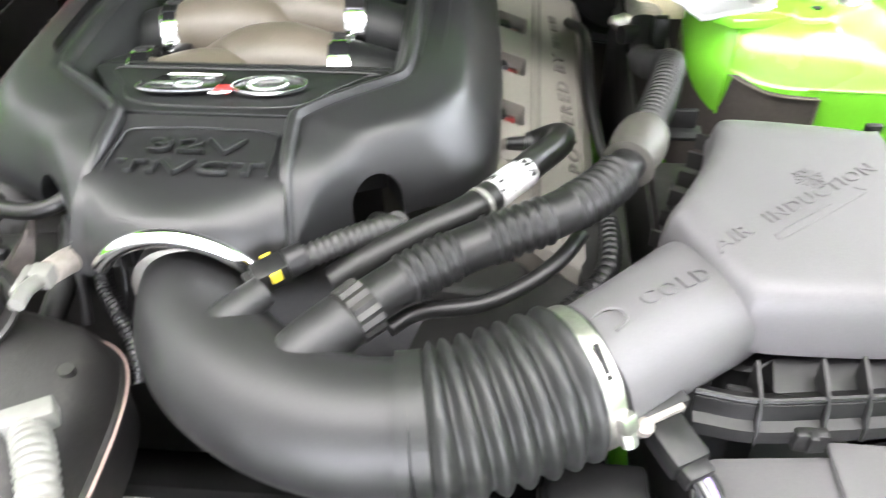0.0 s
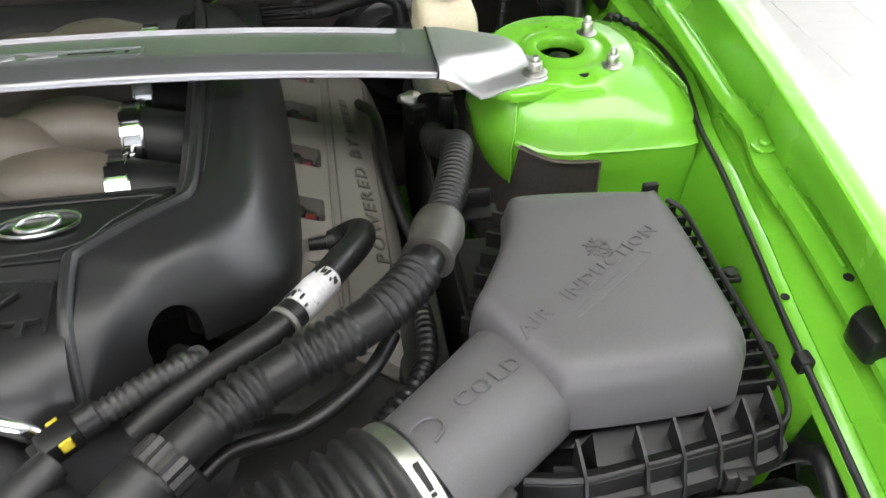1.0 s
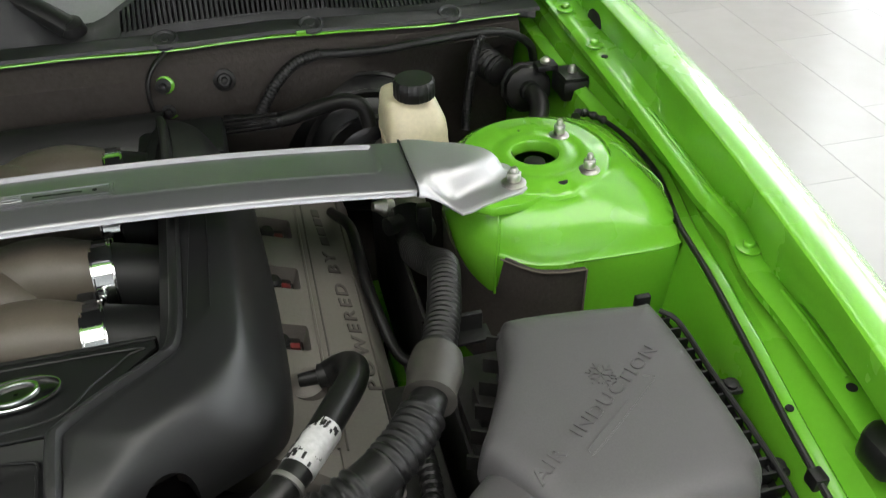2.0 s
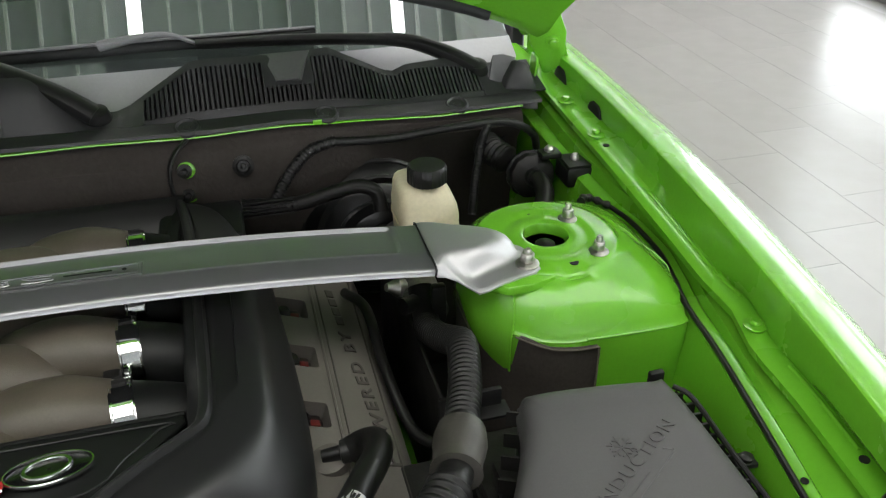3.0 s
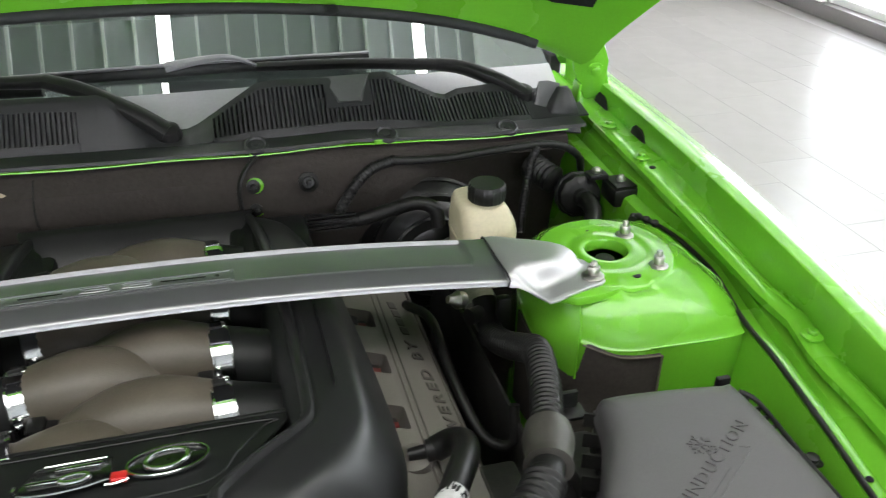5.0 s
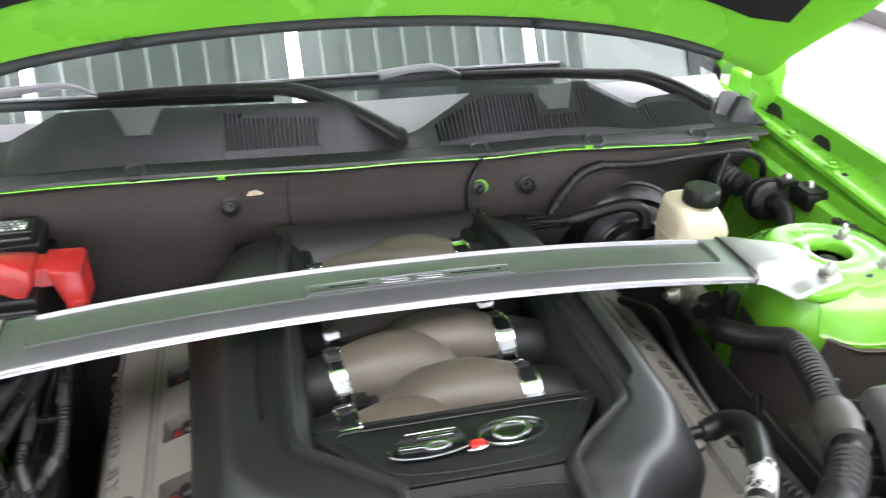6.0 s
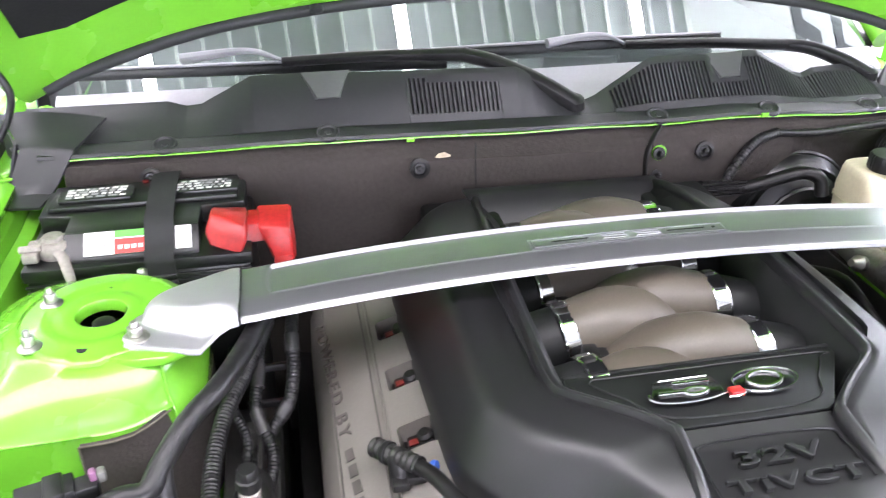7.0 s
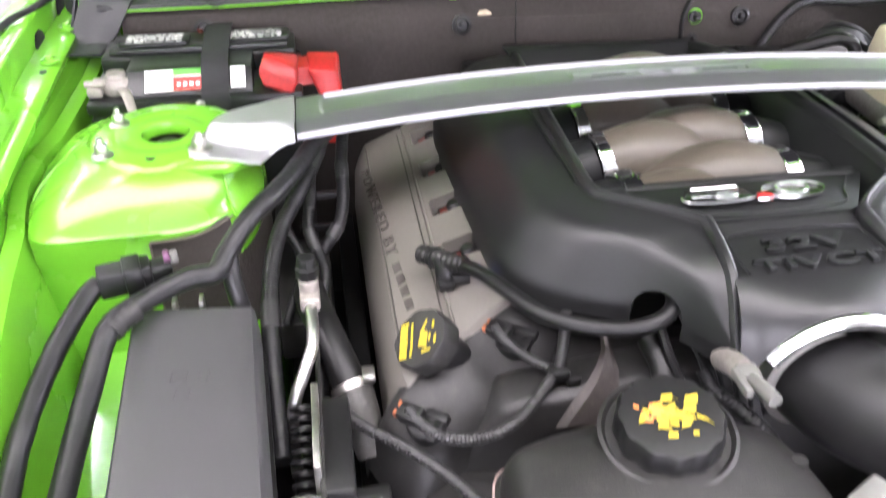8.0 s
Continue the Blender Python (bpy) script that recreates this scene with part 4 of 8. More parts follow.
def ease(v):
    v = max(0.0, min(1.0, v))
    return v * v * (3 - 2 * v)


REAR, FRONT = 0.0845, -0.003
BAR_F = [0.0, 0.012, 0.03, 0.06, 0.12, 0.2, 0.27, 0.3, 0.312, 0.32, 0.328, 0.336, 0.342, 0.348, 0.354, 0.36, 0.366, 0.374, 0.4, 0.44, 0.6, 0.75, 0.86, 0.905, 0.918, 0.924, 0.93, 0.936, 0.942, 0.948, 0.954, 0.96, 0.968, 0.985, 1.0]


def bar_top(x, f):
    """The plate's surface: f 0 at the front lip, 1 at the rear edge; a long round-ended recess is pressed into it."""
    end = (0.377 - abs(x)) / 0.004 - 1.2 * max(0.0, abs(f - 0.64) / 0.28) ** 4
    sunk = ease((f - 0.34) / 0.024) * ease((0.942 - f) / 0.024) * ease(end)
    rim = 0.001 * (math.exp(-((f - 0.325) / 0.014) ** 2) + math.exp(-((f - 0.953) / 0.012) ** 2)) * ease(end + 1.0)
    roll = -0.0062 * max(0.0, (0.31 - f) / 0.31) ** 1.7 - 0.0025 * max(0.0, (0.03 - f) / 0.03) ** 2 - 0.002 * max(0.0, (f - 0.97) / 0.03) ** 2
    return brace_z(x) - 0.0032 * sunk + rim + roll


xs = sorted(set(np.round(np.concatenate([np.linspace(-0.406, 0.406, 59), np.linspace(0.366, 0.384, 13), -np.linspace(0.366, 0.384, 13)]), 5)))
rows = []
for x in xs:
    row = [(x, FRONT + (REAR - FRONT) * f, bar_top(x, f)) for f in BAR_F]
    z = brace_z(x)
    row += [(x, REAR + 0.0006, z - 0.006), (x, REAR - 0.002, z - 0.0105), (x, REAR - 0.006, z - 0.009), (x, 0.04, z - 0.0065), (x, FRONT + 0.01, z - 0.0095), (x, FRONT + 0.004, z - 0.0122), (x, FRONT + 0.0008, z - 0.012), (x, FRONT - 0.0008, z - 0.0104)]
    rows.append(row)
part("bar", grid(rows, True, True), ALLOY, brace, sharp=28)
# end castings: a smooth crown that runs down into a flat foot round the bolt
for side in (1, -1):
    rows = []
    for x, yf, zf, ys, yr, zr, top in ((0.4025, -0.0045, 0.9035, -0.0045, 0.0905, 0.904, 0.9168), (0.404, -0.0055, 0.9025, -0.0055, 0.0915, 0.903, 0.9182), (0.412, -0.0065, 0.9018, -0.0065, 0.091, 0.9015, 0.9188), (0.422, -0.0115, 0.8985, -0.009, 0.089, 0.9, 0.919), (0.432, -0.0215, 0.8945, -0.009, 0.086, 0.899, 0.919),
                                       (0.44, -0.0315, 0.8925, -0.008, 0.083, 0.898, 0.9188), (0.45, -0.031, 0.8935, -0.006, 0.079, 0.8975, 0.9184), (0.462, -0.0275, 0.8955, -0.0025, 0.073, 0.897, 0.9175), (0.474, -0.0245, 0.8962, 0.003, 0.067, 0.8968, 0.9162), (0.484, -0.0215, 0.8965, 0.009, 0.06, 0.8966, 0.9142), (0.491, -0.0195, 0.8965, 0.014, 0.053, 0.8966, 0.911),
                                       (0.4955, -0.0185, 0.8965, 0.018, 0.046, 0.8966, 0.9065), (0.498, -0.018, 0.8965, 0.021, 0.04, 0.8966, 0.901), (0.505, -0.0165, 0.8965, 0.022, 0.034, 0.8966, 0.8985), (0.511, -0.012, 0.8965, 0.004, 0.018, 0.8966, 0.8982)):
        row = []
        foot = max(zf + 0.0022, 0.8985 if x > 0.45 else zf + 0.003)
        for k in range(34):
            y = yf + (yr - yf) * k / 33
            rise = ease((y - ys) / 0.02) if ys > yf + 0.001 else 1.0
            g = max(0.0, min(1.0, (y - min(ys, yf)) / (yr - min(ys, yf))))
            crown = max(0.0, 1 - abs(2 * g - 1) ** 5) ** 0.5
            z = foot + (top - foot) * crown * rise
            if k == 0:
                z = zf + 0.001
            row.append((side * x, y, z))
        row += [(side * x, yr, zr - 0.001), (side * x, (yf + yr) / 2, min(zf, zr) - 0.001), (side * x, yf, zf - 0.001)]
        rows.append(row)
    part("end_casting", grid(rows, True, True), CASTEND, brace, "rounded cast end of the brace", sharp=50)
    pts = [(side * 0.4022, FRONT - 0.003, brace_z(0.4) - 0.009), (side * 0.4022, FRONT - 0.002, brace_z(0.4) + 0.0012), (side * 0.402, 0.04, brace_z(0.4) + 0.0018), (side * 0.402, REAR + 0.001, brace_z(0.4) + 0.0008), (side * 0.402, REAR + 0.003, brace_z(0.4) - 0.008)]
    part("joint_line", tube(pts, 0.0011, 0.004, 6), PLASTIC, brace, "dark gap between bar and casting")
    part("bolt", bolt((side * 0.5, -0.002, 0.8988), 0.019), STEEL, brace, "zinc stud and nut")
    if side < 0:
        part("stud", lathe([(0.004, 0.85), (0.004, 0.882), (0.0055, 0.883), (0.0055, 0.892), (0.003, 0.894)], Matrix.Translation((-0.513, 0.138, 0)), 12), STEEL, brace, "thin stud")
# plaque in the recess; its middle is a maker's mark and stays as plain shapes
pm = axes((0.013, 0.041, brace_z(0.0) - 0.0024), (1, 0, 0), (0, 1, 0.0))
plate_bm = prism([(-0.112, -0.0105), (0.112, -0.0105), (0.112, 0.0105), (-0.112, 0.0105)], 0.0, 0.002, 0.0006, pm)
bmesh.ops.subdivide_edges(plate_bm, edges=[e for e in plate_bm.edges if abs(e.verts[0].co.x - e.verts[1].co.x) > 0.1], cuts=14)


def arched(bm):
    """Bend a flat form to the bar's arch."""
    for v in bm.verts:
        v.co.z += brace_z(v.co.x) - brace_z(0.0)
    return bm


plaque = part("plaque", arched(plate_bm), ALLOY, brace, "long embossed metal plaque")
rim = []
for a, b in (((-0.108, -0.0076), (0.108, -0.0076)), ((0.108, 0.0076), (-0.108, 0.0076))):
    rim.append(box((min(a[0], b[0]), a[1] - 0.0007, 0.0015), (max(a[0], b[0]), a[1] + 0.0007, 0.0028), 0, pm))
    rim.append(box((b[0] - 0.0007, -0.0076, 0.0015), (b[0] + 0.0007, 0.0076, 0.0028), 0, pm))
rim = join(*rim)
bmesh.ops.subdivide_edges(rim, edges=[e for e in rim.edges if abs(e.verts[0].co.x - e.verts[1].co.x) > 0.1], cuts=14)
part("emboss", arched(rim), ALLOY, plaque)
for a, b in ((-0.088, -0.048), (0.042, 0.085)):
    part("emboss", arched(box((a, -0.0011, 0.0016), (b, 0.0011, 0.0023), 0, pm)), PLASTIC, plaque, "dark engraved stroke")
part("emboss", arched(lathe([(0.0022, 0.0018), (0.0022, 0.0024), (0.001, 0.0025)], pm @ pose(0.096, 0, 0), 12)), PLASTIC, plaque, "dark engraved dot")
for x, w in ((-0.032, 0.026), (0.006, 0.026)):
    ring = [pm @ Vector((x + dx * w, dy, 0.0022)) for dx, dy in ((0.0, -0.004), (0.5, -0.0048), (1.0, -0.004), (1.0, 0.0), (0.45, 0.0002), (0.0, 0.0035), (0.5, 0.0048), (1.0, 0.004))]
    part("mark", arched(tube(ring, 0.0007, 0.002, 6)), ALLOY, plaque)

# ---- engine: block, cam covers, cover, intake ----
CX = 0.022          # middle line of the engine cover
CC = 0.009          # middle line of the cam covers
engine = thing("engine", (CX, 0, 0.45), "V8 engine with tan-grey cam covers", "engine")
# the block's colour is the shade it stands in
part("block", box((CX - 0.2, -0.24, 0.45), (CX + 0.2, 0.28, 0.75), 0.02), SHADOW, engine, "engine block with its shade painted black")
part("timing_cover", prism([(CX - 0.27, 0.5), (CX + 0.27, 0.5), (CX + 0.31, 0.7), (CX + 0.26, 0.77), (CX + 0.1, 0.79), (CX - 0.1, 0.79), (CX - 0.26, 0.77), (CX - 0.31, 0.7)], 0.235, 0.29, 0.012, pose(0, 0, 0, 90, 0, 0)), DUSTY, engine, "dark front cover of the engine")


def cam_cover(side):
    """Slanted cover with pockets for the coils."""
    prof = [(0.135, 0.79), (0.16, 0.806), (0.21, 0.813), (0.24, 0.81), (0.278, 0.796), (0.2795, 0.793), (0.284, 0.793), (0.327, 0.7745), (0.331, 0.772), (0.3335, 0.767), (0.34, 0.752), (0.345, 0.735), (0.348, 0.68), (0.22, 0.6), (0.135, 0.7)]
    rows = []
    for y, k, dz in ((-0.258, 0.9, -0.012), (-0.254, 0.97, -0.004), (-0.241, 1, 0), (0.235, 1, 0), (0.25, 0.97, -0.004), (0.255, 0.9, -0.012)):
        rows.append([(CC + side * (0.22 + (x - 0.22) * k), y + (0.5 * max(0.0, 0.325 - x) if side > 0 else 0.6 * max(0.0, 0.348 - x)) * (y < 0), z + dz) for x, z in prof])
    pockets = []
    for y in (-0.062, 0.03, 0.12, 0.21) if side > 0 else (-0.082, 0.011, 0.102, 0.194):
        pockets.append(prism([(-0.022, -0.018), (0.02, -0.018), (0.02, 0.018), (-0.022, 0.018)], -0.03, 0.04, 0.004, axes((CC + side * 0.25, y, 0.802), (side, 0, -0.3), (0, side, 0))))
    return cut(grid(rows, True, True), *pockets)


for side in (1, -1):
    c = part("cam_cover", cam_cover(side), CAMGREY, engine, "tan-grey plastic cam cover with coil pockets", sharp=30)
    for y in (-0.062, 0.03, 0.12, 0.21) if side > 0 else (-0.082, 0.011, 0.102, 0.194):
        coil = part("ignition_coil", join(box((-0.021, -0.0165, -0.03), (0.019, 0.0165, -0.016), 0.002, axes((CC + side * 0.25, y, 0.802), (side, 0, -0.3), (0, side, 0))), box((-0.014, -0.011, -0.02), (0.014, 0.011, -0.006), 0.003, axes((CC + side * 0.25, y, 0.802), (side, 0, -0.3), (0, side, 0))), lathe([(0.009, -0.03), (0.009, -0.002), (0.006, 0.001)], axes((CC + side * 0.244, y + 0.004, 0.802), (side, 0, -0.3), (0, side, 0)), 14)), PLASTIC, c, "black ignition coil in its pocket")
        part("connector_lock", box((0.002, -0.005, -0.006), (0.0115, 0.003, -0.003), 0.001, axes((CC + side * 0.25, y - 0.003, 0.802), (side, 0, -0.3), (0, side, 0))), REDCOIL, c, "red connector lock")
    # words pressed into the slanted face, in a darker grey; the maker's name stays plain bars
    if side > 0:
        m = axes((0.3235, -0.02, 0.7804), (-0.075, 1, 0.033), (-0.9, -0.0675, 0.39))
    else:
        m = axes((-0.3185, 0.061, 0.7748), (0.07, -1, 0.03), (0.9, 0.063, 0.39))
    words = lettering("POWERED BY", 0.0185, 0.0008, Matrix.Identity(4), 0.0, 1.35)
    wide = max(v.co.x for v in words.verts) - min(v.co.x for v in words.verts)
    words.transform(m @ Matrix.Diagonal((0.211 / wide, 1, 1, 1)))
    part("lettering", words, CAM_RELIEF, c, "pressed words on the cover")
    for k in range(4):
        u = (0.121 if side > 0 else 0.125) + (0.0185 if side > 0 else 0.0227) * k
        part("name_bar", box((u, -0.0045, -0.0006), (u + (0.0135 if side > 0 else 0.016), 0.0045, 0.0007), 0.0, m), CAM_RELIEF, c, "plain bar in place of a name")
    # grooves as thin dark lines, their shade put into the colour
    for dx, z in ((0.2855, 0.7928), (0.3285, 0.7742)):
        part("groove", tube([(CC + side * dx, y, z) for y in (-0.2, 0.0, 0.22)], 0.0011, 0.1, 6), CAM_RELIEF, c)
    part("edge_bead", tube([(CC + side * 0.278, y, 0.7975) for y in (-0.2, 0, 0.22)], 0.0016, 0.1, 6), CAMGREY, c)

# shape of the engine cover (half widths from its middle line)
OUT = [(0.275, 0.165), (0.24, 0.195), (0.17, 0.216), (0.07, 0.226), (-0.05, 0.233), (-0.14, 0.234), (-0.185, 0.228), (-0.215, 0.212), (-0.235, 0.185), (-0.258, 0.145), (-0.285, 0.112), (-0.315, 0.094), (-0.332, 0.086)]
RIDGE = [(0.275, 0.128), (0.24, 0.133), (0.17, 0.14), (0.07, 0.147), (-0.03, 0.151), (-0.12, 0.153), (-0.152, 0.15), (-0.165, 0.14), (-0.195, 0.105), (-0.222, 0.077), (-0.235, 0.073), (-0.29, 0.077), (-0.332, 0.083)]
OUT_L = [(0.275, 0.2), (0.24, 0.237), (0.17, 0.256), (0.07, 0.254), (-0.05, 0.249), (-0.14, 0.245), (-0.185, 0.236), (-0.215, 0.217), (-0.235, 0.187), (-0.258, 0.146), (-0.285, 0.112), (-0.315, 0.094), (-0.332, 0.086)]
OUTZ = [0.835, 0.835, 0.832, 0.83, 0.83, 0.832, 0.836, 0.84, 0.841, 0.84, 0.84, 0.84, 0.842]
RIDGEZ = [0.88, 0.888, 0.897, 0.902, 0.904, 0.904, 0.904, 0.905, 0.908, 0.909, 0.907, 0.893, 0.85]
ecover = thing("engine_cover", (CX, -0.03, 0.8), "matt black plastic engine cover with a window over the intake runners", "engine cover")


def densify(points, n):
    line, _ = smooth_line([(*p, 0) if len(p) == 2 else p for p in points], 0.001)
    return [line[round(i * (len(line) - 1) / (n - 1))] for i in range(n)]


def knee(s):
    """Fall of the shoulder: a gentle facet, a rounded bend, then a steep side."""
    e = math.log(1 + math.exp((s - 0.6) / 0.045)) * 0.045
    full = math.log(1 + math.exp(0.4 / 0.045)) * 0.045
    return 0.2 * s + 0.8 * e / full


def cover_side(side):
    """Rolled shoulder from the ridge down to the outer edge; the left one is mirrored and wider."""
    mirrored, side = side < 0, 1
    n = 90
    ridge = densify([(CX + side * x, y, z) for (y, x), z in zip(RIDGE, RIDGEZ)], n)
    out = densify([(CX + side * x, y, z) for (y, x), z in zip(OUT_L if mirrored else OUT, OUTZ)], n)
    rows = []
    for a, b in zip(ridge, out):
        drop = a.z - b.z
        row = [(a.x - side * 0.006, a.y, a.z - 0.007), (a.x - side * 0.0052, a.y, a.z - 0.0015), (a.x - side * 0.003, a.y, a.z + 0.0012), (a.x, a.y, a.z + 0.002), (a.x + side * 0.003, a.y, a.z + 0.0012), (a.x + side * 0.0048, a.y, a.z - 0.0022), (a.x + side * 0.0058, a.y, a.z - 0.0052)]
        for k in range(1, 19):
            s = k / 18
            f = 0.06 + 0.94 * s
            row.append((a.x + (b.x - a.x) * f, a.y + (b.y - a.y) * f, a.z - 0.003 - (drop - 0.003) * knee(s)))
        k = 0.03 if b.y > -0.18 else 0.03 - 0.016 * min(1, (-0.18 - b.y) / 0.06)
        row.append((b.x, b.y, b.z - k))
        row.append((b.x - side * 0.004, b.y + 0.003, b.z - k))
        row.append((a.x + (b.x - a.x) * 0.6, a.y + (b.y - a.y) * 0.6, b.z - k + 0.004))
        row.append((a.x - side * 0.004, a.y, b.z - k + 0.006))
        rows.append(row)
    bm = grid(rows, True, True)
    bmesh.ops.recalc_face_normals(bm, faces=bm.faces)
    # arched cut in the front edge for a hose
    nx, nz = (0.1135, 0.8365) if mirrored else (0.131, 0.841)
    arch = [(-0.0225, -0.03), (0.0225, -0.03)] + [(0.0225 * math.cos(a), 0.006 + 0.0225 * math.sin(a)) for a in np.linspace(0.07, 3.07, 12)]
    xa = Vector((1, side * 0.55, 0)).normalized()
    m = axes((CX + side * nx, -0.2447, nz), xa, (0, 0, 1))
    # long slot pressed into the shoulder, with a pointed front end
    sm0 = axes((CX + 0.172, -0.02, 0.8972), (0.985, 0, -0.19), (0, 1, 0))
    slot = prism([(-0.006, 0.22), (-0.0075, 0.05), (-0.0105, -0.1), (-0.0085, -0.115), (0.006, -0.096), (0.0085, -0.085), (0.0085, 0.0), (0.005, 0.22)], -0.0045, 0.03, 0, sm0)
    bm = cut(bm, prism(arch, -0.02, 0.12, 0, m), slot)
    if mirrored:
        for v in bm.verts:
            v.co.x = 2 * CX - v.co.x
        bmesh.ops.reverse_faces(bm, faces=bm.faces)
    return bm


for side in (1, -1):
    s = part("shoulder", cover_side(side), COVER, ecover, "rolled black shoulder of the cover", sharp=40)
    # inner wall of the window
    n = 40
    top = densify([(CX + side * (x - 0.003), y, z - 0.003) for (y, x), z in list(zip(RIDGE, RIDGEZ))[:8]], n)
    rows = []
    for p in top:
        rows.append([p, p + Vector((-side * 0.005, 0, -0.008)), p + Vector((-side * 0.012, 0, -0.014)), p + Vector((-side * 0.02, 0, -0.05)), p + Vector((-side * 0.026, 0, -0.1))])
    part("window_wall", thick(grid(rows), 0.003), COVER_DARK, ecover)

# middle nose panel, arched over the throttle
rows = []
for j in range(22):
    v = j / 21
    y = -0.222 - 0.116 * v
    row = []
    for i in range(41):
        u = -1 + 2 * i / 40
        hw = lerp_at([(-0.332, 0.083), (-0.29, 0.077), (-0.235, 0.073), (-0.222, 0.077)], y) + 0.0
        x = u * hw
        flat = lerp_at([(-0.34, 0.893), (-0.3, 0.8925), (-0.24, 0.894), (-0.222, 0.899)], y)
        arch = 0.806 + math.sqrt(max(0.0, 0.0745 ** 2 - min(abs(x), 0.0735) ** 2))
        arch = max(arch, 0.829)
        k = max(0.0, (v - 0.55) / 0.45)
        k = 1 - math.sqrt(max(0, 1 - k * k))
        row.append((CX + x, y - 0.006 * (1 - (abs(u)) ** 2) * v, flat + (arch - flat) * k))
    rows.append(row)
part("nose_panel", thick(grid(rows), 0.004), COVER, ecover, "black nose panel arched over the throttle")
pts = [(CX + 0.0705 * math.sin(a), -0.3425, 0.806 + 0.0705 * math.cos(a)) for a in np.linspace(-1.0, 1.08, 17)]
part("chrome_ring", tube(pts, 0.0072, 0.006, 12), CHROME, ecover, "polished arch round the throttle opening")
# raised pad with words
wm = axes((CX, -0.262, 0.8955), (1, 0, 0), (0, 1, 0.03))
rim = [wm @ Vector((x, y, 0.0004)) for x, y in ((-0.064, -0.03), (-0.063, 0.008), (-0.05, 0.025), (0.05, 0.025), (0.063, 0.008), (0.064, -0.03))]
part("pad_rim", tube(rim, 0.0013, 0.003, 6), COVER, ecover)
# letters share the panel's plastic; the darker tone paints their relief
part("word", lettering("32V", 0.03, 0.0018, wm @ pose(0, 0.002, 0.0014) @ Matrix.Diagonal((1.5, 0.72, 1, 1)), 0.0, 1.1), COVER_DARK, ecover, "raised letters")
part("word", lettering("TiVCT", 0.026, 0.0018, wm @ pose(0.002, -0.024, 0.0014) @ Matrix.Diagonal((1.5, 0.72, 1, 1)), 0.0, 1.1), COVER_DARK, ecover, "raised letters")

# sloping plate with the displacement badge
plate = [(-0.133, -0.121), (0.133, -0.121), (0.135, -0.132), (0.103, -0.178), (0.078, -0.214), (0.068, -0.22), (-0.068, -0.22), (-0.078, -0.214), (-0.103, -0.178), (-0.135, -0.132)]


def plate_z(y):
    return 0.884 + (-0.121 - y) * 0.17


bm = prism(plate, -0.004, 0.0, 0.0012)
for v in bm.verts:
    v.co.z += plate_z(v.co.y)
bm.transform(Matrix.Translation((CX, 0, 0)))
part("badge_plate", bm, COVER_DARK, ecover, "dark angled plate under the badge")
bm = prism([(-0.135, -0.118), (0.135, -0.118), (0.135, -0.123), (-0.135, -0.123)], 0.84, 0.886, 0.002)
bm.transform(Matrix.Translation((CX, 0, 0)))
part("plate_edge", bm, COVER_DARK, ecover)
rim = [(CX + x, y, plate_z(y) + 0.001) for x, y in ((-0.11, -0.131), (0.11, -0.131), (0.113, -0.14), (0.092, -0.17), (0.06, -0.207), (-0.06, -0.207), (-0.092, -0.17), (-0.113, -0.14), (-0.11, -0.131))]
part("plate_line", tube(rim, 0.0009, 0.006, 6), COVER, ecover)
bmx = axes((CX, -0.172, plate_z(-0.172) + 0.003), (1, 0, 0), (0, 1, -0.17))


def slanted(x, y, z=0.0):
    """A place on the badge, whose figures lean to the right."""
    return bmx @ Vector((x + 0.2 * y, y, z))


def oval(cx, cy, rx, ry, z, n=40):
    return [slanted(cx + rx * math.cos(math.tau * k / n), cy + ry * math.sin(math.tau * k / n), z) for k in range(n + 1)]


def oval_ring(cx, cy, rx, ry, wide, tall):
    """A flat chrome ring with a bevelled section."""
    return grid([oval(cx, cy, rx + d, ry + d, z)[:-1] for d, z in ((0.0, 0.0), (0.0, tall * 0.7), (-wide * 0.2, tall), (-wide * 0.8, tall), (-wide, tall * 0.6), (-wide, 0.0))], True)


low = [slanted(x, y, 0.0022) for x, y in ((-0.0735, -0.0035), (-0.0725, -0.0105), (-0.064, -0.0165), (-0.05, -0.0192), (-0.034, -0.0195), (-0.018, -0.017), (-0.008, -0.0135), (-0.003, -0.0125))]
badge = part("badge", tube(low, 0.0016, 0.003, 8), SATIN, ecover, "chrome badge reading 5.0")
part("enamel", grid([oval(0.0375, 0.001, 0.0305 * k, 0.0195 * k, 0.0016 if k < 0.99 else 0.0002) for k in (0.05, 0.5, 0.9, 1.0)]), ENAMEL, badge, "glossy black enamel oval")
part("enamel", prism([(-0.066, -0.0165), (-0.05, -0.0185), (-0.034, -0.0185), (-0.018, -0.016), (-0.007, -0.012), (-0.005, -0.002), (-0.006, 0.0185), (-0.062, 0.0185), (-0.072, -0.004), (-0.0715, -0.0105)], 0.0, 0.0016, 0.0005, bmx), ENAMEL, badge, "glossy black enamel field")
part("rim", oval_ring(0.0375, 0.001, 0.032, 0.0205, 0.0016, 0.003), SATIN, badge)
part("figure", oval_ring(0.0365, 0.0012, 0.0178, 0.0145, 0.0038, 0.0042), SATIN, badge)
part("rim", tube([slanted(x, y, 0.0018) for x, y in ((-0.06, 0.0188), (-0.035, 0.0192), (-0.0135, 0.0192))], 0.0009, 0.004, 6), CHROME, badge)
part("figure", prism([(-0.0475, 0.0072), (-0.013, 0.0072), (-0.0118, 0.0122), (-0.0465, 0.0122)], 0.0012, 0.0045, 0.0008, bmx), SATIN, badge)
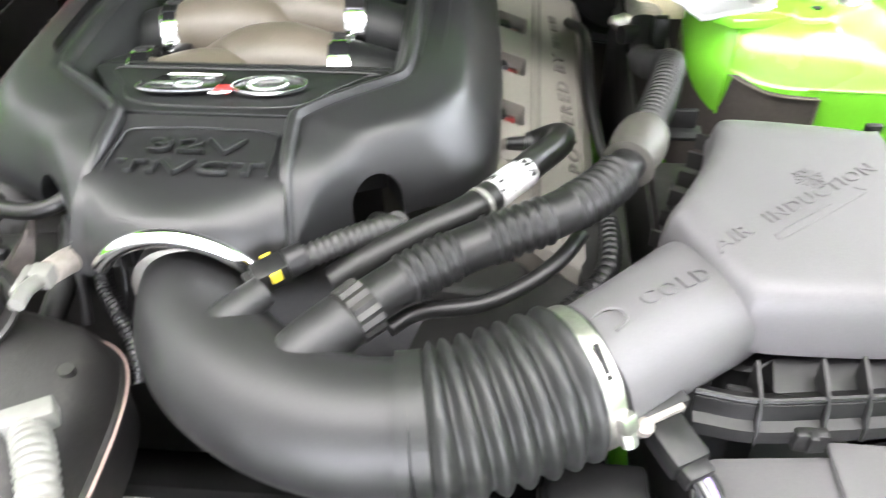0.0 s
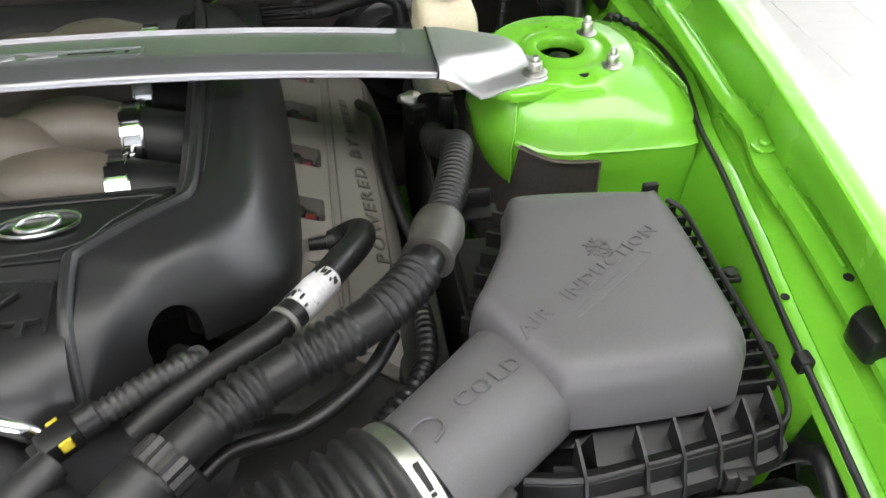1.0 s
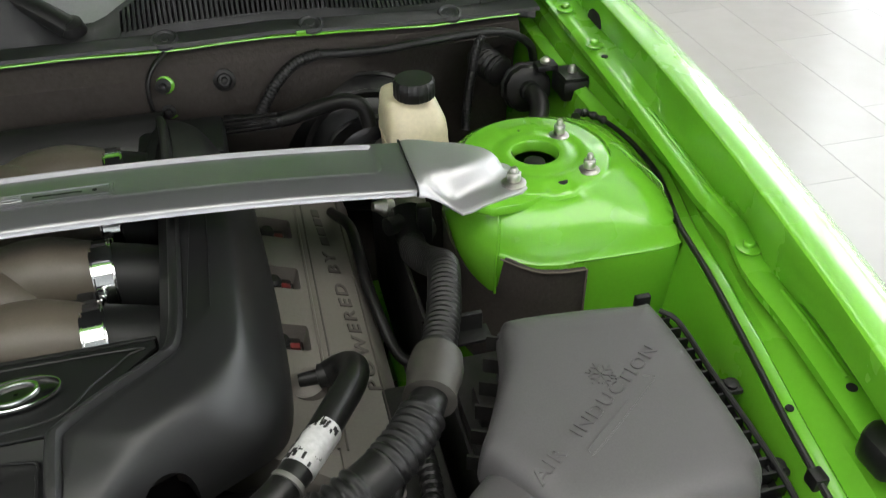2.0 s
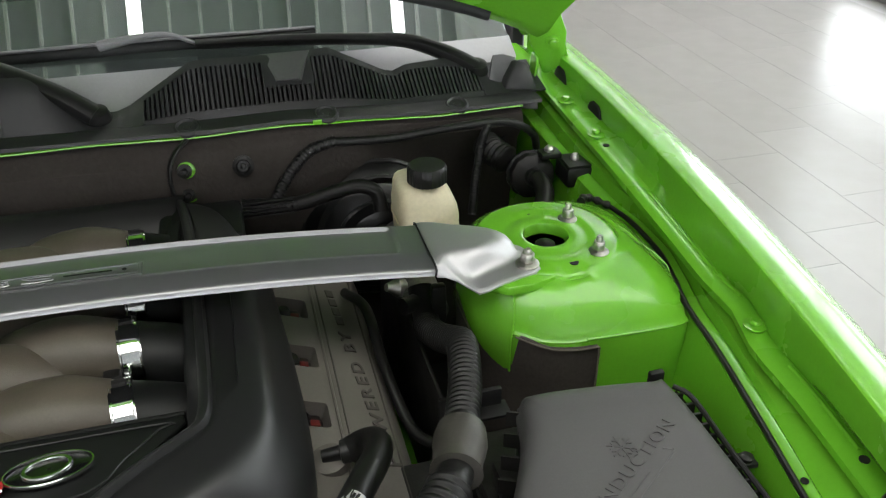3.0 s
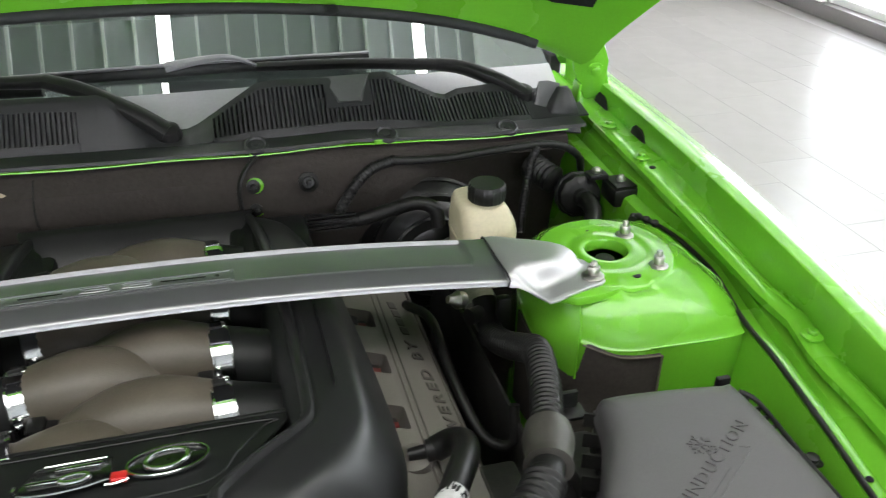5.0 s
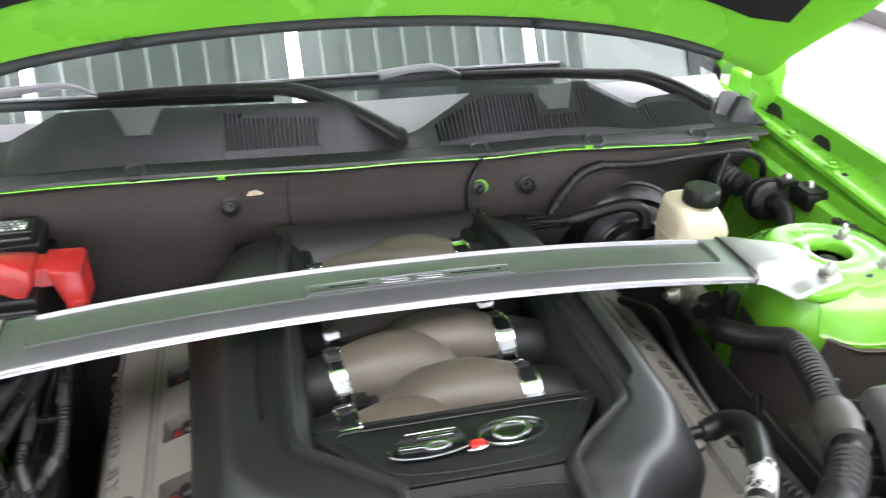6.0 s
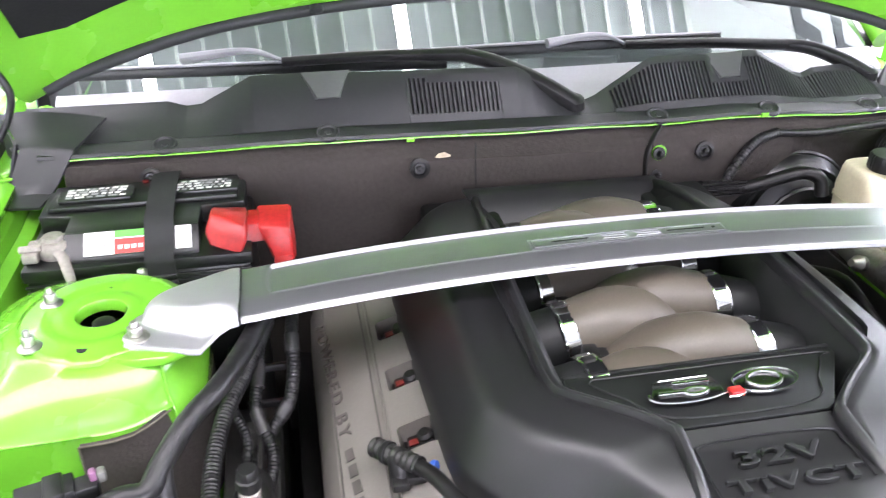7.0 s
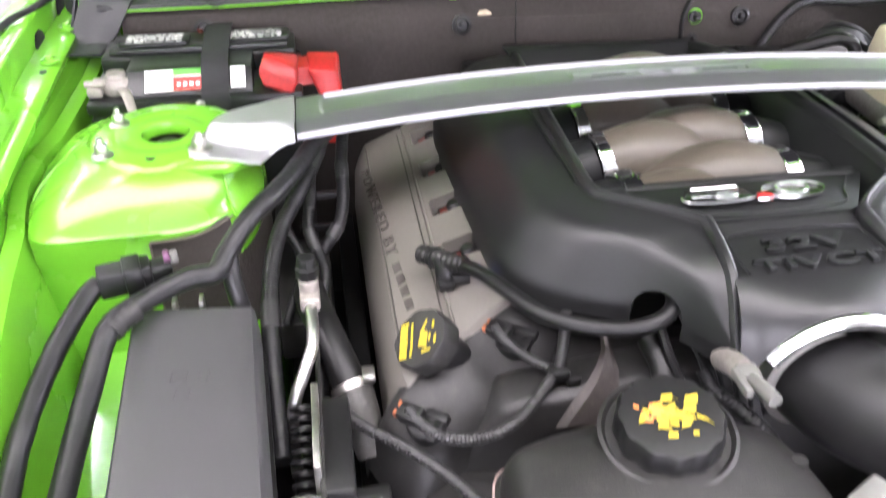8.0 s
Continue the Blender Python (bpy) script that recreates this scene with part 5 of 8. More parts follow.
part("figure", join(prism([(-0.066, -0.0065), (-0.042, -0.0075), (-0.039, -0.003), (-0.0655, -0.002)], 0.0012, 0.0045, 0.0008, bmx), oval_ring(-0.0305, -0.0052, 0.0125, 0.0072, 0.0042, 0.0045)), SATIN, badge)
part("point", box((-0.004, -0.0185, 0.0), (0.008, -0.0085, 0.0052), 0.0008, bmx), paint("red_badge_enamel", (0.5, 0.02, 0.02), 0.3), badge, "red enamel point")
part("rim", tube([slanted(x, y, 0.002) for x, y in ((-0.004, -0.0195), (0.004, -0.02), (0.012, -0.0165))], 0.0013, 0.003, 6), CHROME, badge)

# rear tray of the cover
rows = []
for y, z, hw in ((0.284, 0.884, 0.138), (0.275, 0.884, 0.137), (0.268, 0.882, 0.135), (0.235, 0.85, 0.118), (0.215, 0.825, 0.11)):
    rows.append([(CX - 0.006 + hw * u, y - 0.0 + 0.005 * u, z - 0.004 * u) for u in np.linspace(-1, 1, 11)])
part("rear_tray", thick(grid(rows), 0.004), COVER, ecover, "grey sloping back wall of the window")
for side in (1, -1):
    rows = []
    for y, z in ((0.285, 0.872), (0.24, 0.88), (0.16, 0.893)):
        rows.append([(CX + side * 0.128, y, z - 0.002), (CX + side * 0.112, y - 0.004, z - 0.014), (CX + side * 0.098, y - 0.01, z - 0.05)])
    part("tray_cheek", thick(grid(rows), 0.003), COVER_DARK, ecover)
part("rear_block", box((CX + 0.1, 0.2, 0.83), (CX + 0.2, 0.29, 0.868), 0.008), COVER_DARK, ecover)
part("rear_block", box((CX - 0.2, 0.2, 0.83), (CX - 0.1, 0.29, 0.868), 0.008), COVER_DARK, ecover)

# intake runners: crossed tubes under the window
manifold = thing("intake_manifold", (CX, 0.05, 0.75), "intake manifold of crossed tan plastic runners with chrome clamps", "intake manifold")
# black colour stands in for the shade under the runners
part("plenum", box((CX - 0.12, -0.13, 0.75), (CX + 0.12, 0.25, 0.815), 0.02), SHADOW, manifold, "plenum below the runners with its shade painted black")
MX = 0.0115          # middle line of the runners
for side, ys in ((1, (-0.077, 0.015, 0.102, 0.19)), (-1, (-0.108, -0.015, 0.074, 0.164))):
    for y in ys:
        dy = 0.012
        dip = 0.012 if y < -0.1 else 0.0
        pts = [(MX + side * 0.09, y, 0.849 - dip), (MX + side * 0.066, y + dy * 0.05, 0.8545 - dip), (MX + side * 0.036, y + dy * 0.25, 0.8565 - dip), (MX + side * 0.006, y + dy * 0.6, 0.85 - dip), (MX - side * 0.03, y + dy * 1.1, 0.83 - dip), (MX - side * 0.056, y + dy * 1.7, 0.8 - dip), (MX - side * 0.066, y + dy * 2, 0.77 - dip)]
        r = part("runner", tube(pts, lambda s: 0.0345 + 0.0075 * min(1, s / 0.05) - 0.004 * max(0, (s - 0.09) / 0.06), 0.006, 28), RUNNER, manifold)
        # moulded rib where the runner dives between its neighbours
        part("runner_rib", tube([(MX - side * 0.052 + 0.001, y + dy * 1.6 + 0.042 * math.sin(a), 0.806 + 0.042 * math.cos(a)) for a in np.linspace(-1.9, 0.6, 11)], 0.0022, 0.005, 6), RUNNER, r)
        cm = upright((MX + side * 0.0885, y, 0.8495), (side, side * 0.14, -0.06))
        band = [(0.0372, -0.0098), (0.0386, -0.0102), (0.039, -0.0088), (0.0384, -0.0078), (0.0388, 0.0078), (0.0394, 0.0088), (0.0389, 0.0102), (0.0374, 0.0098)]
        cl = part("clamp", lathe(band, cm, 28), CHROME, manifold, "polished chrome hose clamp", sharp=14)
        # the band isn't pierced: black blocks paint the shade of its slots
        for k in (-1, 1):
            part("clamp_slot", box((-0.0012, -0.0045, -0.0062), (0.0012, 0.0045, 0.0062), 0.0004, cm @ pose(0, 0, 0, 0, 0, 90 + 14 * k - 25 * side) @ pose(0.0388, 0, 0)), SHADOW, cl, "slot in the band drawn as a shade-black block")
        part("boot", tube([(MX + side * 0.092, y, 0.8485), (MX + side * 0.115, y, 0.843), (MX + side * 0.15, y, 0.833)], lambda s: 0.0362 - 0.02 * s, 0.008, 28), COVER_DARK, manifold, "black rubber boot behind the clamp")
        part("ear", join(box((MX + side * 0.066 - 0.013, y - 0.052, 0.836), (MX + side * 0.066 + 0.013, y - 0.036, 0.862), 0.004), box((MX + side * 0.074 - 0.006, y - 0.056, 0.85), (MX + side * 0.074 + 0.01, y - 0.034, 0.866), 0.003)), PLASTIC, manifold, "small black bracket")

# ---- intake side: air box, bellows, elbow, hoses ----
airbox = thing("air_filter_box", (0.5, -0.28, 0.7), "charcoal plastic air filter box with a ribbed lid flange", "air filter box")
LID = [(0.436, -0.163), (0.455, -0.153), (0.558, -0.164), (0.577, -0.18), (0.581, -0.325), (0.573, -0.354), (0.552, -0.368), (0.45, -0.37), (0.425, -0.358), (0.392, -0.298), (0.386, -0.28), (0.398, -0.258), (0.425, -0.205)]


def offset_poly(poly, d):
    """Grow a convex-ish outline by d."""
    c = Vector((sum(p[0] for p in poly) / len(poly), sum(p[1] for p in poly) / len(poly)))
    out = []
    n = len(poly)
    for i in range(n):
        a, b, e = Vector(poly[i - 1]), Vector(poly[i]), Vector(poly[(i + 1) % n])
        t = (e - a).normalized()
        nrm = Vector((t.y, -t.x))
        if nrm.dot(b - c) < 0:
            nrm = -nrm
        out.append(b + nrm * d)
    return out


def lid_z(x, y):
    return 0.8755 - 0.05 * max(0, -0.31 - y) - 0.02 * max(0, x - 0.55)


fine_lid = []
line = [Vector((x, y, 0)) for x, y in LID]
for i in range(len(LID)):
    a, b, c, d = (line[(i + k) % len(LID)] for k in (-1, 0, 1, 2))
    for k in range(8):
        t = k / 8
        q = 0.5 * (2 * b + (c - a) * t + (2 * a - 5 * b + 4 * c - d) * t * t + (3 * b - a - 3 * c + d) * t ** 3)
        fine_lid.append((q.x, q.y))
mid = Vector((0.487, -0.272))


def flange_z(y):
    """The sloping parting line of the box."""
    return 0.856 + 0.175 * (y + 0.171)


rows = []
for f, dz in ((0.02, 0.0), (0.4, 0.0), (0.7, 0.0), (0.8, -0.0004), (0.87, -0.0018), (0.92, -0.0045), (0.957, -0.009), (0.982, -0.015), (1.0, -0.024)):
    row = []
    for p in fine_lid:
        q = mid + (Vector(p) - mid) * f
        row.append((q.x, q.y, lid_z(q.x, q.y) + dz))
    rows.append(row)
for f, k in ((1.012, 0.5), (1.02, 1.0)):
    row = []
    for p in fine_lid:
        q = mid + (Vector(p) - mid) * f
        top = lid_z(q.x, q.y) - 0.025
        row.append((q.x, q.y, top + (min(top - 0.002, flange_z(q.y) - 0.004) - top) * k))
    rows.append(row)
lid_form = grid(rows, True, True)
lid = part("lid", lid_form.copy(), AIRBOX, airbox, "smooth charcoal lid with raised words", sharp=60)
# square-shouldered neck running to the bellows
NA, NB = Vector((0.426, -0.319, 0.822)), Vector((0.322, -0.408, 0.826))
rows = []
for f, hw, top, e in ((-0.18, 0.046, 0.034, 3.0), (0.0, 0.049, 0.037, 3.0), (0.2, 0.0495, 0.04, 2.8), (0.4, 0.0485, 0.0425, 2.4), (0.65, 0.0475, 0.0452, 2.1), (0.85, 0.0468, 0.0465, 2.0), (1.0, 0.0468, 0.0465, 2.0)):
    c = NA.lerp(NB, f)
    d = (NB - NA).normalized()
    s = d.cross(Vector((0, 0, 1))).normalized()
    row = []
    for i in range(40):
        a = math.tau * i / 40
        k = (abs(math.cos(a)) ** e + abs(math.sin(a)) ** e) ** (-1 / e)
        row.append(c + s * (hw * k * math.cos(a)) + Vector((0, 0, top * k * math.sin(a))))
    rows.append(row)
neck_form = grid(rows, True, True)
neck = part("neck", neck_form.copy(), AIRBOX, airbox, "round neck of the lid", sharp=60)
part("neck_bead", tube([NA.lerp(NB, 0.86) + Vector((0.0, 0.0, 0.0468)) + Vector(v) for v in ((-0.018, -0.006, -0.0035), (-0.006, 0.006, 0.0005), (0.005, 0.008, 0.0005), (0.01, 0.0, 0.0), (0.003, -0.01, -0.001))], 0.0013, 0.003, 6), AIRBOX, neck)
# raised words and marks on the lid, a darker grey painting the shade of their relief
relief_grey = paint("airbox_relief_shade", (0.073, 0.07, 0.073), 0.5)
u = Vector((0.805, 0.593, 0)).normalized()
v = Vector((-u.y, u.x, 0))
base = Vector((0.417, -0.33, 0.8757))
for word, along, size in (("AIR", 0.016, 0.0165), ("INDUCTION", 0.107, 0.0165)):
    part("word", drape(lettering(word, size, 0.0005, axes(base + u * along + v * 0.006, u, v) @ Matrix.Diagonal((1.12, 0.95, 1, 1)), 0.0, 1.15), lid_form, -0.0002), relief_grey, lid, "raised letters")
cold = lettering("COLD", 0.0175, 0.0006, axes((0.383, -0.3585, 0.872), u, v) @ Matrix.Diagonal((1.15, 0.95, 1, 1)), 0.0, 1.25)
part("word", drape(cold, neck_form), relief_grey, lid, "raised letters")
neck_form.free()
fm = axes((0.494, -0.2445, 0.8755), u, (-u.y, u.x, 0))
flake = []
for k in range(6):
    a = math.tau * k / 6
    m = fm @ pose(0, 0, 0, 0, 0, 60 * k)
    flake.append(box((0.001, -0.0006, 0), (0.0125, 0.0006, 0.0012), 0, m))
    for s in (1, -1):
        flake.append(box((0, -0.0005, 0), (0.005, 0.0005, 0.0012), 0, m @ pose(0.006, 0, 0, 0, 0, 50 * s)))
part("snowflake", drape(join(*flake), lid_form, -0.0003), relief_grey, lid, "raised snowflake mark")
arrow = [fm @ Vector(p) for p in ((0.019, -0.026, 0), (0.022, -0.031, 0), (0.018, -0.035, 0), (-0.062, -0.037, 0), (-0.07, -0.033, 0), (-0.063, -0.0305, 0), (-0.01, -0.0295, 0))]
part("arrow", drape(tube(arrow, 0.0008, 0.003, 5), lid_form, -0.0008), relief_grey, lid, "raised arrow outline")
# flange and tub: the flange widens towards the front
def flange_out(p, k):
    """A point beside the lid's outline: k 0 at the lid, 1 at the flange's outer bead."""
    wide = 0.018 + 0.013 * max(0.0, min(1.0, (-0.2 - p[1]) / 0.15)) if p[0] > 0.45 and p[1] < -0.172 else 0.001
    if p[0] < 0.45 or p[1] > -0.172:
        k = min(k, 0.5)
    q = Vector(p)
    n = (q - mid)
    n = Vector((n.x * 1.0, n.y * 1.15)).normalized()
    if q.y < -0.35:
        n = Vector((n.x * 0.5, n.y)).normalized()
    return q + n * (wide * k)


rows = []
for k, dz in ((0.0, -0.012), (0.8, -0.014), (0.95, -0.008), (1.0, -0.012), (0.95, -0.02), (0.8, -0.15), (-1.5, -0.155)):
    row = []
    for p in fine_lid:
        q = flange_out(p, k)
        row.append((q.x, q.y, flange_z(q.y) + dz - (0.02 if p[0] < 0.45 or p[1] > -0.172 else 0)))
    rows.append(row)
tub = part("tub", grid(rows, True, True), PLASTIC, airbox, "black lower tub with a wide flange", sharp=40)
BEAD = [(0.582, -0.17, 0.857), (0.594, -0.185, 0.853), (0.598, -0.242, 0.845), (0.604, -0.292, 0.836), (0.608, -0.335, 0.8275), (0.607, -0.368, 0.8215), (0.6, -0.386, 0.818), (0.583, -0.394, 0.816), (0.54, -0.4, 0.8145), (0.49, -0.406, 0.813), (0.44, -0.41, 0.812), (0.4, -0.404, 0.812)]
part("bead", tube(BEAD, 0.0026, 0.005, 8), PLASTIC, tub, "thin moulded bead round the flange")
# front face of the flange with ribs and catches
line = [Vector(p) for p in BEAD[6:]]
fine, _ = smooth_line(line, 0.008)
rows = []
for p in fine:
    rows.append([p + Vector((0, 0.012, -0.007)), p + Vector((0, 0.001, -0.001)), p + Vector((0, -0.003, -0.002)), p + Vector((0, -0.005, -0.016)), p + Vector((0, -0.013, -0.018)), p + Vector((0, -0.0145, -0.029))])
part("front_face", thick(grid(rows), 0.003), PLASTIC, tub)
for x in (0.592, 0.57, 0.543, 0.515, 0.487, 0.442):
    y, z = lerp_at([(p[0], p[1]) for p in BEAD[:5:-1]], x), lerp_at([(p[0], p[2]) for p in BEAD[:5:-1]], x)
    part("rib", prism([(-0.024, -0.012), (0.016, -0.03), (0.015, -0.018), (0.004, 0.003), (-0.006, 0.008), (-0.024, 0.014)], -0.0012, 0.0012, 0, axes((x, y, z), (0, -1, 0), (0, 0, 1))), PLASTIC, tub)
for x in (0.478, 0.556):
    y, z = lerp_at([(p[0], p[1]) for p in BEAD[:5:-1]], x), lerp_at([(p[0], p[2]) for p in BEAD[:5:-1]], x)
    part("catch", join(box((x - 0.011, y - 0.0205, z - 0.033), (x + 0.011, y - 0.012, z - 0.014), 0.0015), box((x - 0.003, y - 0.024, z - 0.029), (x + 0.003, y - 0.016, z - 0.013), 0.001)), PLASTIC, tub, "moulded catch")
# lattice between the lid and the bead
for k in range(16):
    y = -0.178 - 0.0118 * k
    bx, bz = lerp_at([(p[1], p[0]) for p in BEAD[6::-1]], y), lerp_at([(p[1], p[2]) for p in BEAD[6::-1]], y)
    part("rib", box((0.574, y - 0.0011, bz - 0.012), (bx, y + 0.0011, bz - 0.0005), 0), PLASTIC, tub)
part("tab", box((0.563, -0.162, 0.84), (0.577, -0.156, 0.868), 0.001), PLASTIC, tub, "upright black tab")
part("gusset", tube([(0.425, -0.393, 0.803), (0.445, -0.398, 0.802), (0.47, -0.417, 0.782)], 0.0028, 0.006, 8), PLASTIC, tub)
for y in (-0.235, -0.31):
    z = flange_z(y) - 0.012
    part("side_lug", join(prism([(0.6, y), (0.622, y - 0.006), (0.622, y - 0.02), (0.6, y - 0.018)], z - 0.006, z, 0.002), lathe([(0.006, z - 0.002), (0.006, z + 0.003), (0.003, z + 0.004)], Matrix.Translation((0.614, y - 0.012, 0)), 12)), PLASTIC, tub)
for k in range(6):
    f = k / 5
    part("rib", box((-0.011, -0.0012, -0.012), (0.014, 0.0012, 0.004), 0, axes((0.395 + 0.045 * f, -0.262 + 0.1 * f, 0.815 + 0.025 * f), (-0.9, 0.42, 0), (0.42, 0.9, 0))), DUSTY, tub)

lid_form.free()
intake = thing("intake_duct", (0.17, -0.42, 0.74), "black intake elbow with a ribbed bellows and a steel hose clamp", "intake duct")
ELB = [(0.026, -0.318, 0.803), (0.034, -0.352, 0.806), (0.05, -0.385, 0.812), (0.078, -0.416, 0.816), (0.118, -0.441, 0.818), (0.165, -0.455, 0.818), (0.212, -0.452, 0.818)]
elbow = part("elbow", tube(ELB, lambda s: 0.0475 + 0.002 * math.sin(s * 14), 0.008, 36), ELBOW, intake, "smooth black elbow")
BEL = [(0.208, -0.4525, 0.818), (0.235, -0.447, 0.819), (0.27, -0.434, 0.822), (0.3, -0.42, 0.825), (0.326, -0.406, 0.826)]
part("bellows", tube(BEL, lambda s: 0.051 if s < 0.012 else 0.0485 + 0.0072 * (0.5 - 0.5 * math.cos(math.tau * (s - 0.012) / 0.0148)) ** 0.8 if s < 0.113 else 0.0495, 0.0012, 40), BELLOWS, intake, "black ribbed rubber bellows", sharp=80)
cd = Vector((0.126, 0.077, 0)).normalized()
cm = upright((0.316, -0.4115, 0.826), cd)
clamp = part("hose_clamp", lathe([(0.0505, -0.0065), (0.0512, -0.007), (0.0516, -0.0055), (0.0516, 0.0055), (0.0512, 0.007), (0.0505, 0.0065)], cm, 48), STEEL, intake, "dull steel worm-drive clamp")
part("worm_screw", join(box((-0.006, -0.007, -0.007), (0.006, 0.007, 0.007), 0.002, upright((0.345, -0.452, 0.838), (0.3, -0.3, -1))), lathe([(0.0055, 0.007), (0.006, 0.008), (0.006, 0.018), (0.003, 0.019)], upright((0.345, -0.452, 0.838), (0.3, -0.3, -1)), 10)), STEEL, clamp, "clamp screw")
# slot in the worm clamp, its shade a black block on top
part("band_slot", box((-0.0022, -0.012, -0.0006), (0.0022, 0.012, 0.0006), 0.0004, axes((0.329, -0.432, 0.8715), (cd.x, cd.y, 0), (cd.y * 0.8, -cd.x * 0.8, -0.6))), SHADOW, clamp, "slot in the band drawn as a shade-black block")
part("cuff", tube([(0.2, -0.4535, 0.818), (0.209, -0.4525, 0.818)], 0.0512, 0.004, 36), BELLOWS, intake)
# stubs on the elbow
part("stub", tube([(0.065, -0.41, 0.845), (0.082, -0.39, 0.853), (0.097, -0.372, 0.857)], lambda s: 0.018 - 0.12 * s, 0.006, 18), ELBOW, elbow, "tapered hose stub")
part("stub", tube([(0.115, -0.44, 0.84), (0.137, -0.415, 0.85), (0.158, -0.394, 0.8545)], 0.0205, 0.008, 20), ELBOW, elbow, "wide hose stub")
# sensor plugged into the neck
sensor = thing("airflow_sensor", (0.375, -0.42, 0.78), "black airflow sensor with its plug beside the intake neck", "sensor")
sm = axes((0.372, -0.428, 0.815), (0.5, -0.86, -0.1), (0.86, 0.5, 0))
part("body", box((-0.016, -0.022, -0.02), (0.004, 0.022, 0.01), 0.003, sm), PLASTIC, sensor)
part("bracket", join(box((0.003, -0.018, 0.006), (0.0075, 0.014, 0.0115), 0.001, sm), lathe([(0.006, 0.0), (0.0065, 0.006), (0.004, 0.008)], sm @ pose(0.007, -0.018, 0.004), 12)), LEAD, sensor, "shiny metal strip")
part("plug", join(box((0.004, -0.014, -0.016), (0.04, 0.013, 0.006), 0.004, sm), box((0.036, -0.011, -0.014), (0.05, 0.01, 0.003), 0.003, sm)), PLASTIC, sensor)
for k, c in enumerate((TAPE, PEARL, paint("purple_wire", (0.3, 0.22, 0.5), 0.45), TAPE)):
    part("wire", tube([sm @ Vector((0.048, -0.006 + 0.0045 * k, -0.004)), sm @ Vector((0.058, -0.005 + 0.0045 * k, -0.008)), sm @ Vector((0.066, -0.002 + 0.003 * k, -0.02)), sm @ Vector((0.066, 0.002 * k, -0.08))], 0.0022, 0.006, 6), c, sensor)

# large corrugated breather hose
BIG = [(0.152, -0.4, 0.852), (0.18, -0.37, 0.8565), (0.213, -0.344, 0.861), (0.25, -0.322, 0.866), (0.29, -0.3025, 0.8705), (0.325, -0.278, 0.873), (0.351, -0.247, 0.8745), (0.3685, -0.21, 0.8735), (0.382, -0.172, 0.873), (0.394, -0.138, 0.873), (0.404, -0.1, 0.8725), (0.41, -0.07, 0.866), (0.409, -0.045, 0.851), (0.404, -0.012, 0.832), (0.401, 0.02, 0.818), (0.403, 0.045, 0.806)]


def big_r(s):
    if s < 0.016:
        return 0.0195
    if s < 0.058:
        return 0.0172
    if s < 0.105 or 0.13 < s < 0.18:
        return 0.0168 + 0.0028 * (0.5 - 0.5 * math.cos(math.tau * s / 0.0085)) ** 0.8
    if s < 0.2:
        return 0.0175
    if s < 0.252:
        return 0.016 + 0.0032 * (0.5 - 0.5 * math.cos(math.tau * s / 0.0075)) ** 0.8
    if s < 0.325:
        return 0.0148 + 0.0004 * (math.sin(s * 420) > 0.6)
    return 0.0132 + 0.0024 * (0.5 - 0.5 * math.cos(math.tau * s / 0.0062)) ** 0.8


hose = thing("breather_hose", (0.3, -0.2, 0.8), "black corrugated breather hose with a grey rubber collar", "hose")
part("hose", tube(BIG, big_r, 0.0011, 20), RUBBER, hose, sharp=80)
part("collar", tube([(0.359, -0.2345, 0.8742), (0.3685, -0.21, 0.8735), (0.376, -0.19, 0.873)], lambda s: 0.0215 - 0.0012 * math.sin(s * 150), 0.003, 24), paint("grey_brown_collar_rubber", (0.04, 0.037, 0.032), 0.5, vary=0.2, scale=40, bump=0.1, dirt=0.3, dirt_color=(0.09, 0.085, 0.075)), hose, "grey rubber collar")
part("clamp", lathe([(0.0195, -0.009), (0.0215, -0.009), (0.0218, 0.0), (0.0222, 0.009), (0.0195, 0.009)], upright((0.166, -0.385, 0.8545), (0.03, 0.032, 0.004)), 64, 16, 0.09), DUSTY, hose, "rough dark crimp ring")
part("tape", tube([BIG[0], (0.166, -0.384, 0.8545)], lambda s: 0.02 + 0.001 * math.sin(s * 900), 0.002, 20), DUSTY, hose, "perished cloth tape")

pcv = thing("vent_hose", (0.25, -0.22, 0.8), "smooth black vent hose with a printed white label", "hose")
VENT = [(0.14, -0.345, 0.84), (0.165, -0.33, 0.85), (0.2, -0.308, 0.858), (0.236, -0.286, 0.864), (0.266, -0.25, 0.864), (0.288, -0.212, 0.858), (0.306, -0.176, 0.848), (0.311, -0.15, 0.838), (0.304, -0.134, 0.826), (0.29, -0.13, 0.816)]
part("hose", tube(VENT, 0.0128, 0.006, 20), RUBBER, pcv)
lab = part("label", tube([(0.2535, -0.267, 0.8645), (0.266, -0.25, 0.864), (0.2785, -0.2315, 0.8612)], 0.0132, 0.004, 24), paint("silver_label", (0.45, 0.45, 0.45), 0.4, vary=0.2, scale=120), pcv, "silver-white label printed with dark bars")
rng = random.Random(4)
for k in range(64):
    f = rng.random()
    c = Vector((0.2545, -0.2655, 0.8645)).lerp(Vector((0.278, -0.2325, 0.8613)), f)
    d = Vector((0.025, 0.0355, -0.003)).normalized()
    a = rng.uniform(-1.2, 1.2)
    s = d.cross(Vector((0, 0, 1))).normalized()
    nrm = s * math.sin(a) + s.cross(d) * math.cos(a)
    part("print_bar", box((-rng.uniform(0.001, 0.003), -0.0011, 0.0), (rng.uniform(0.001, 0.003), 0.0011, 0.0004), 0, axes(c + nrm * 0.01325, d, nrm.cross(d))), PLASTIC, lab)
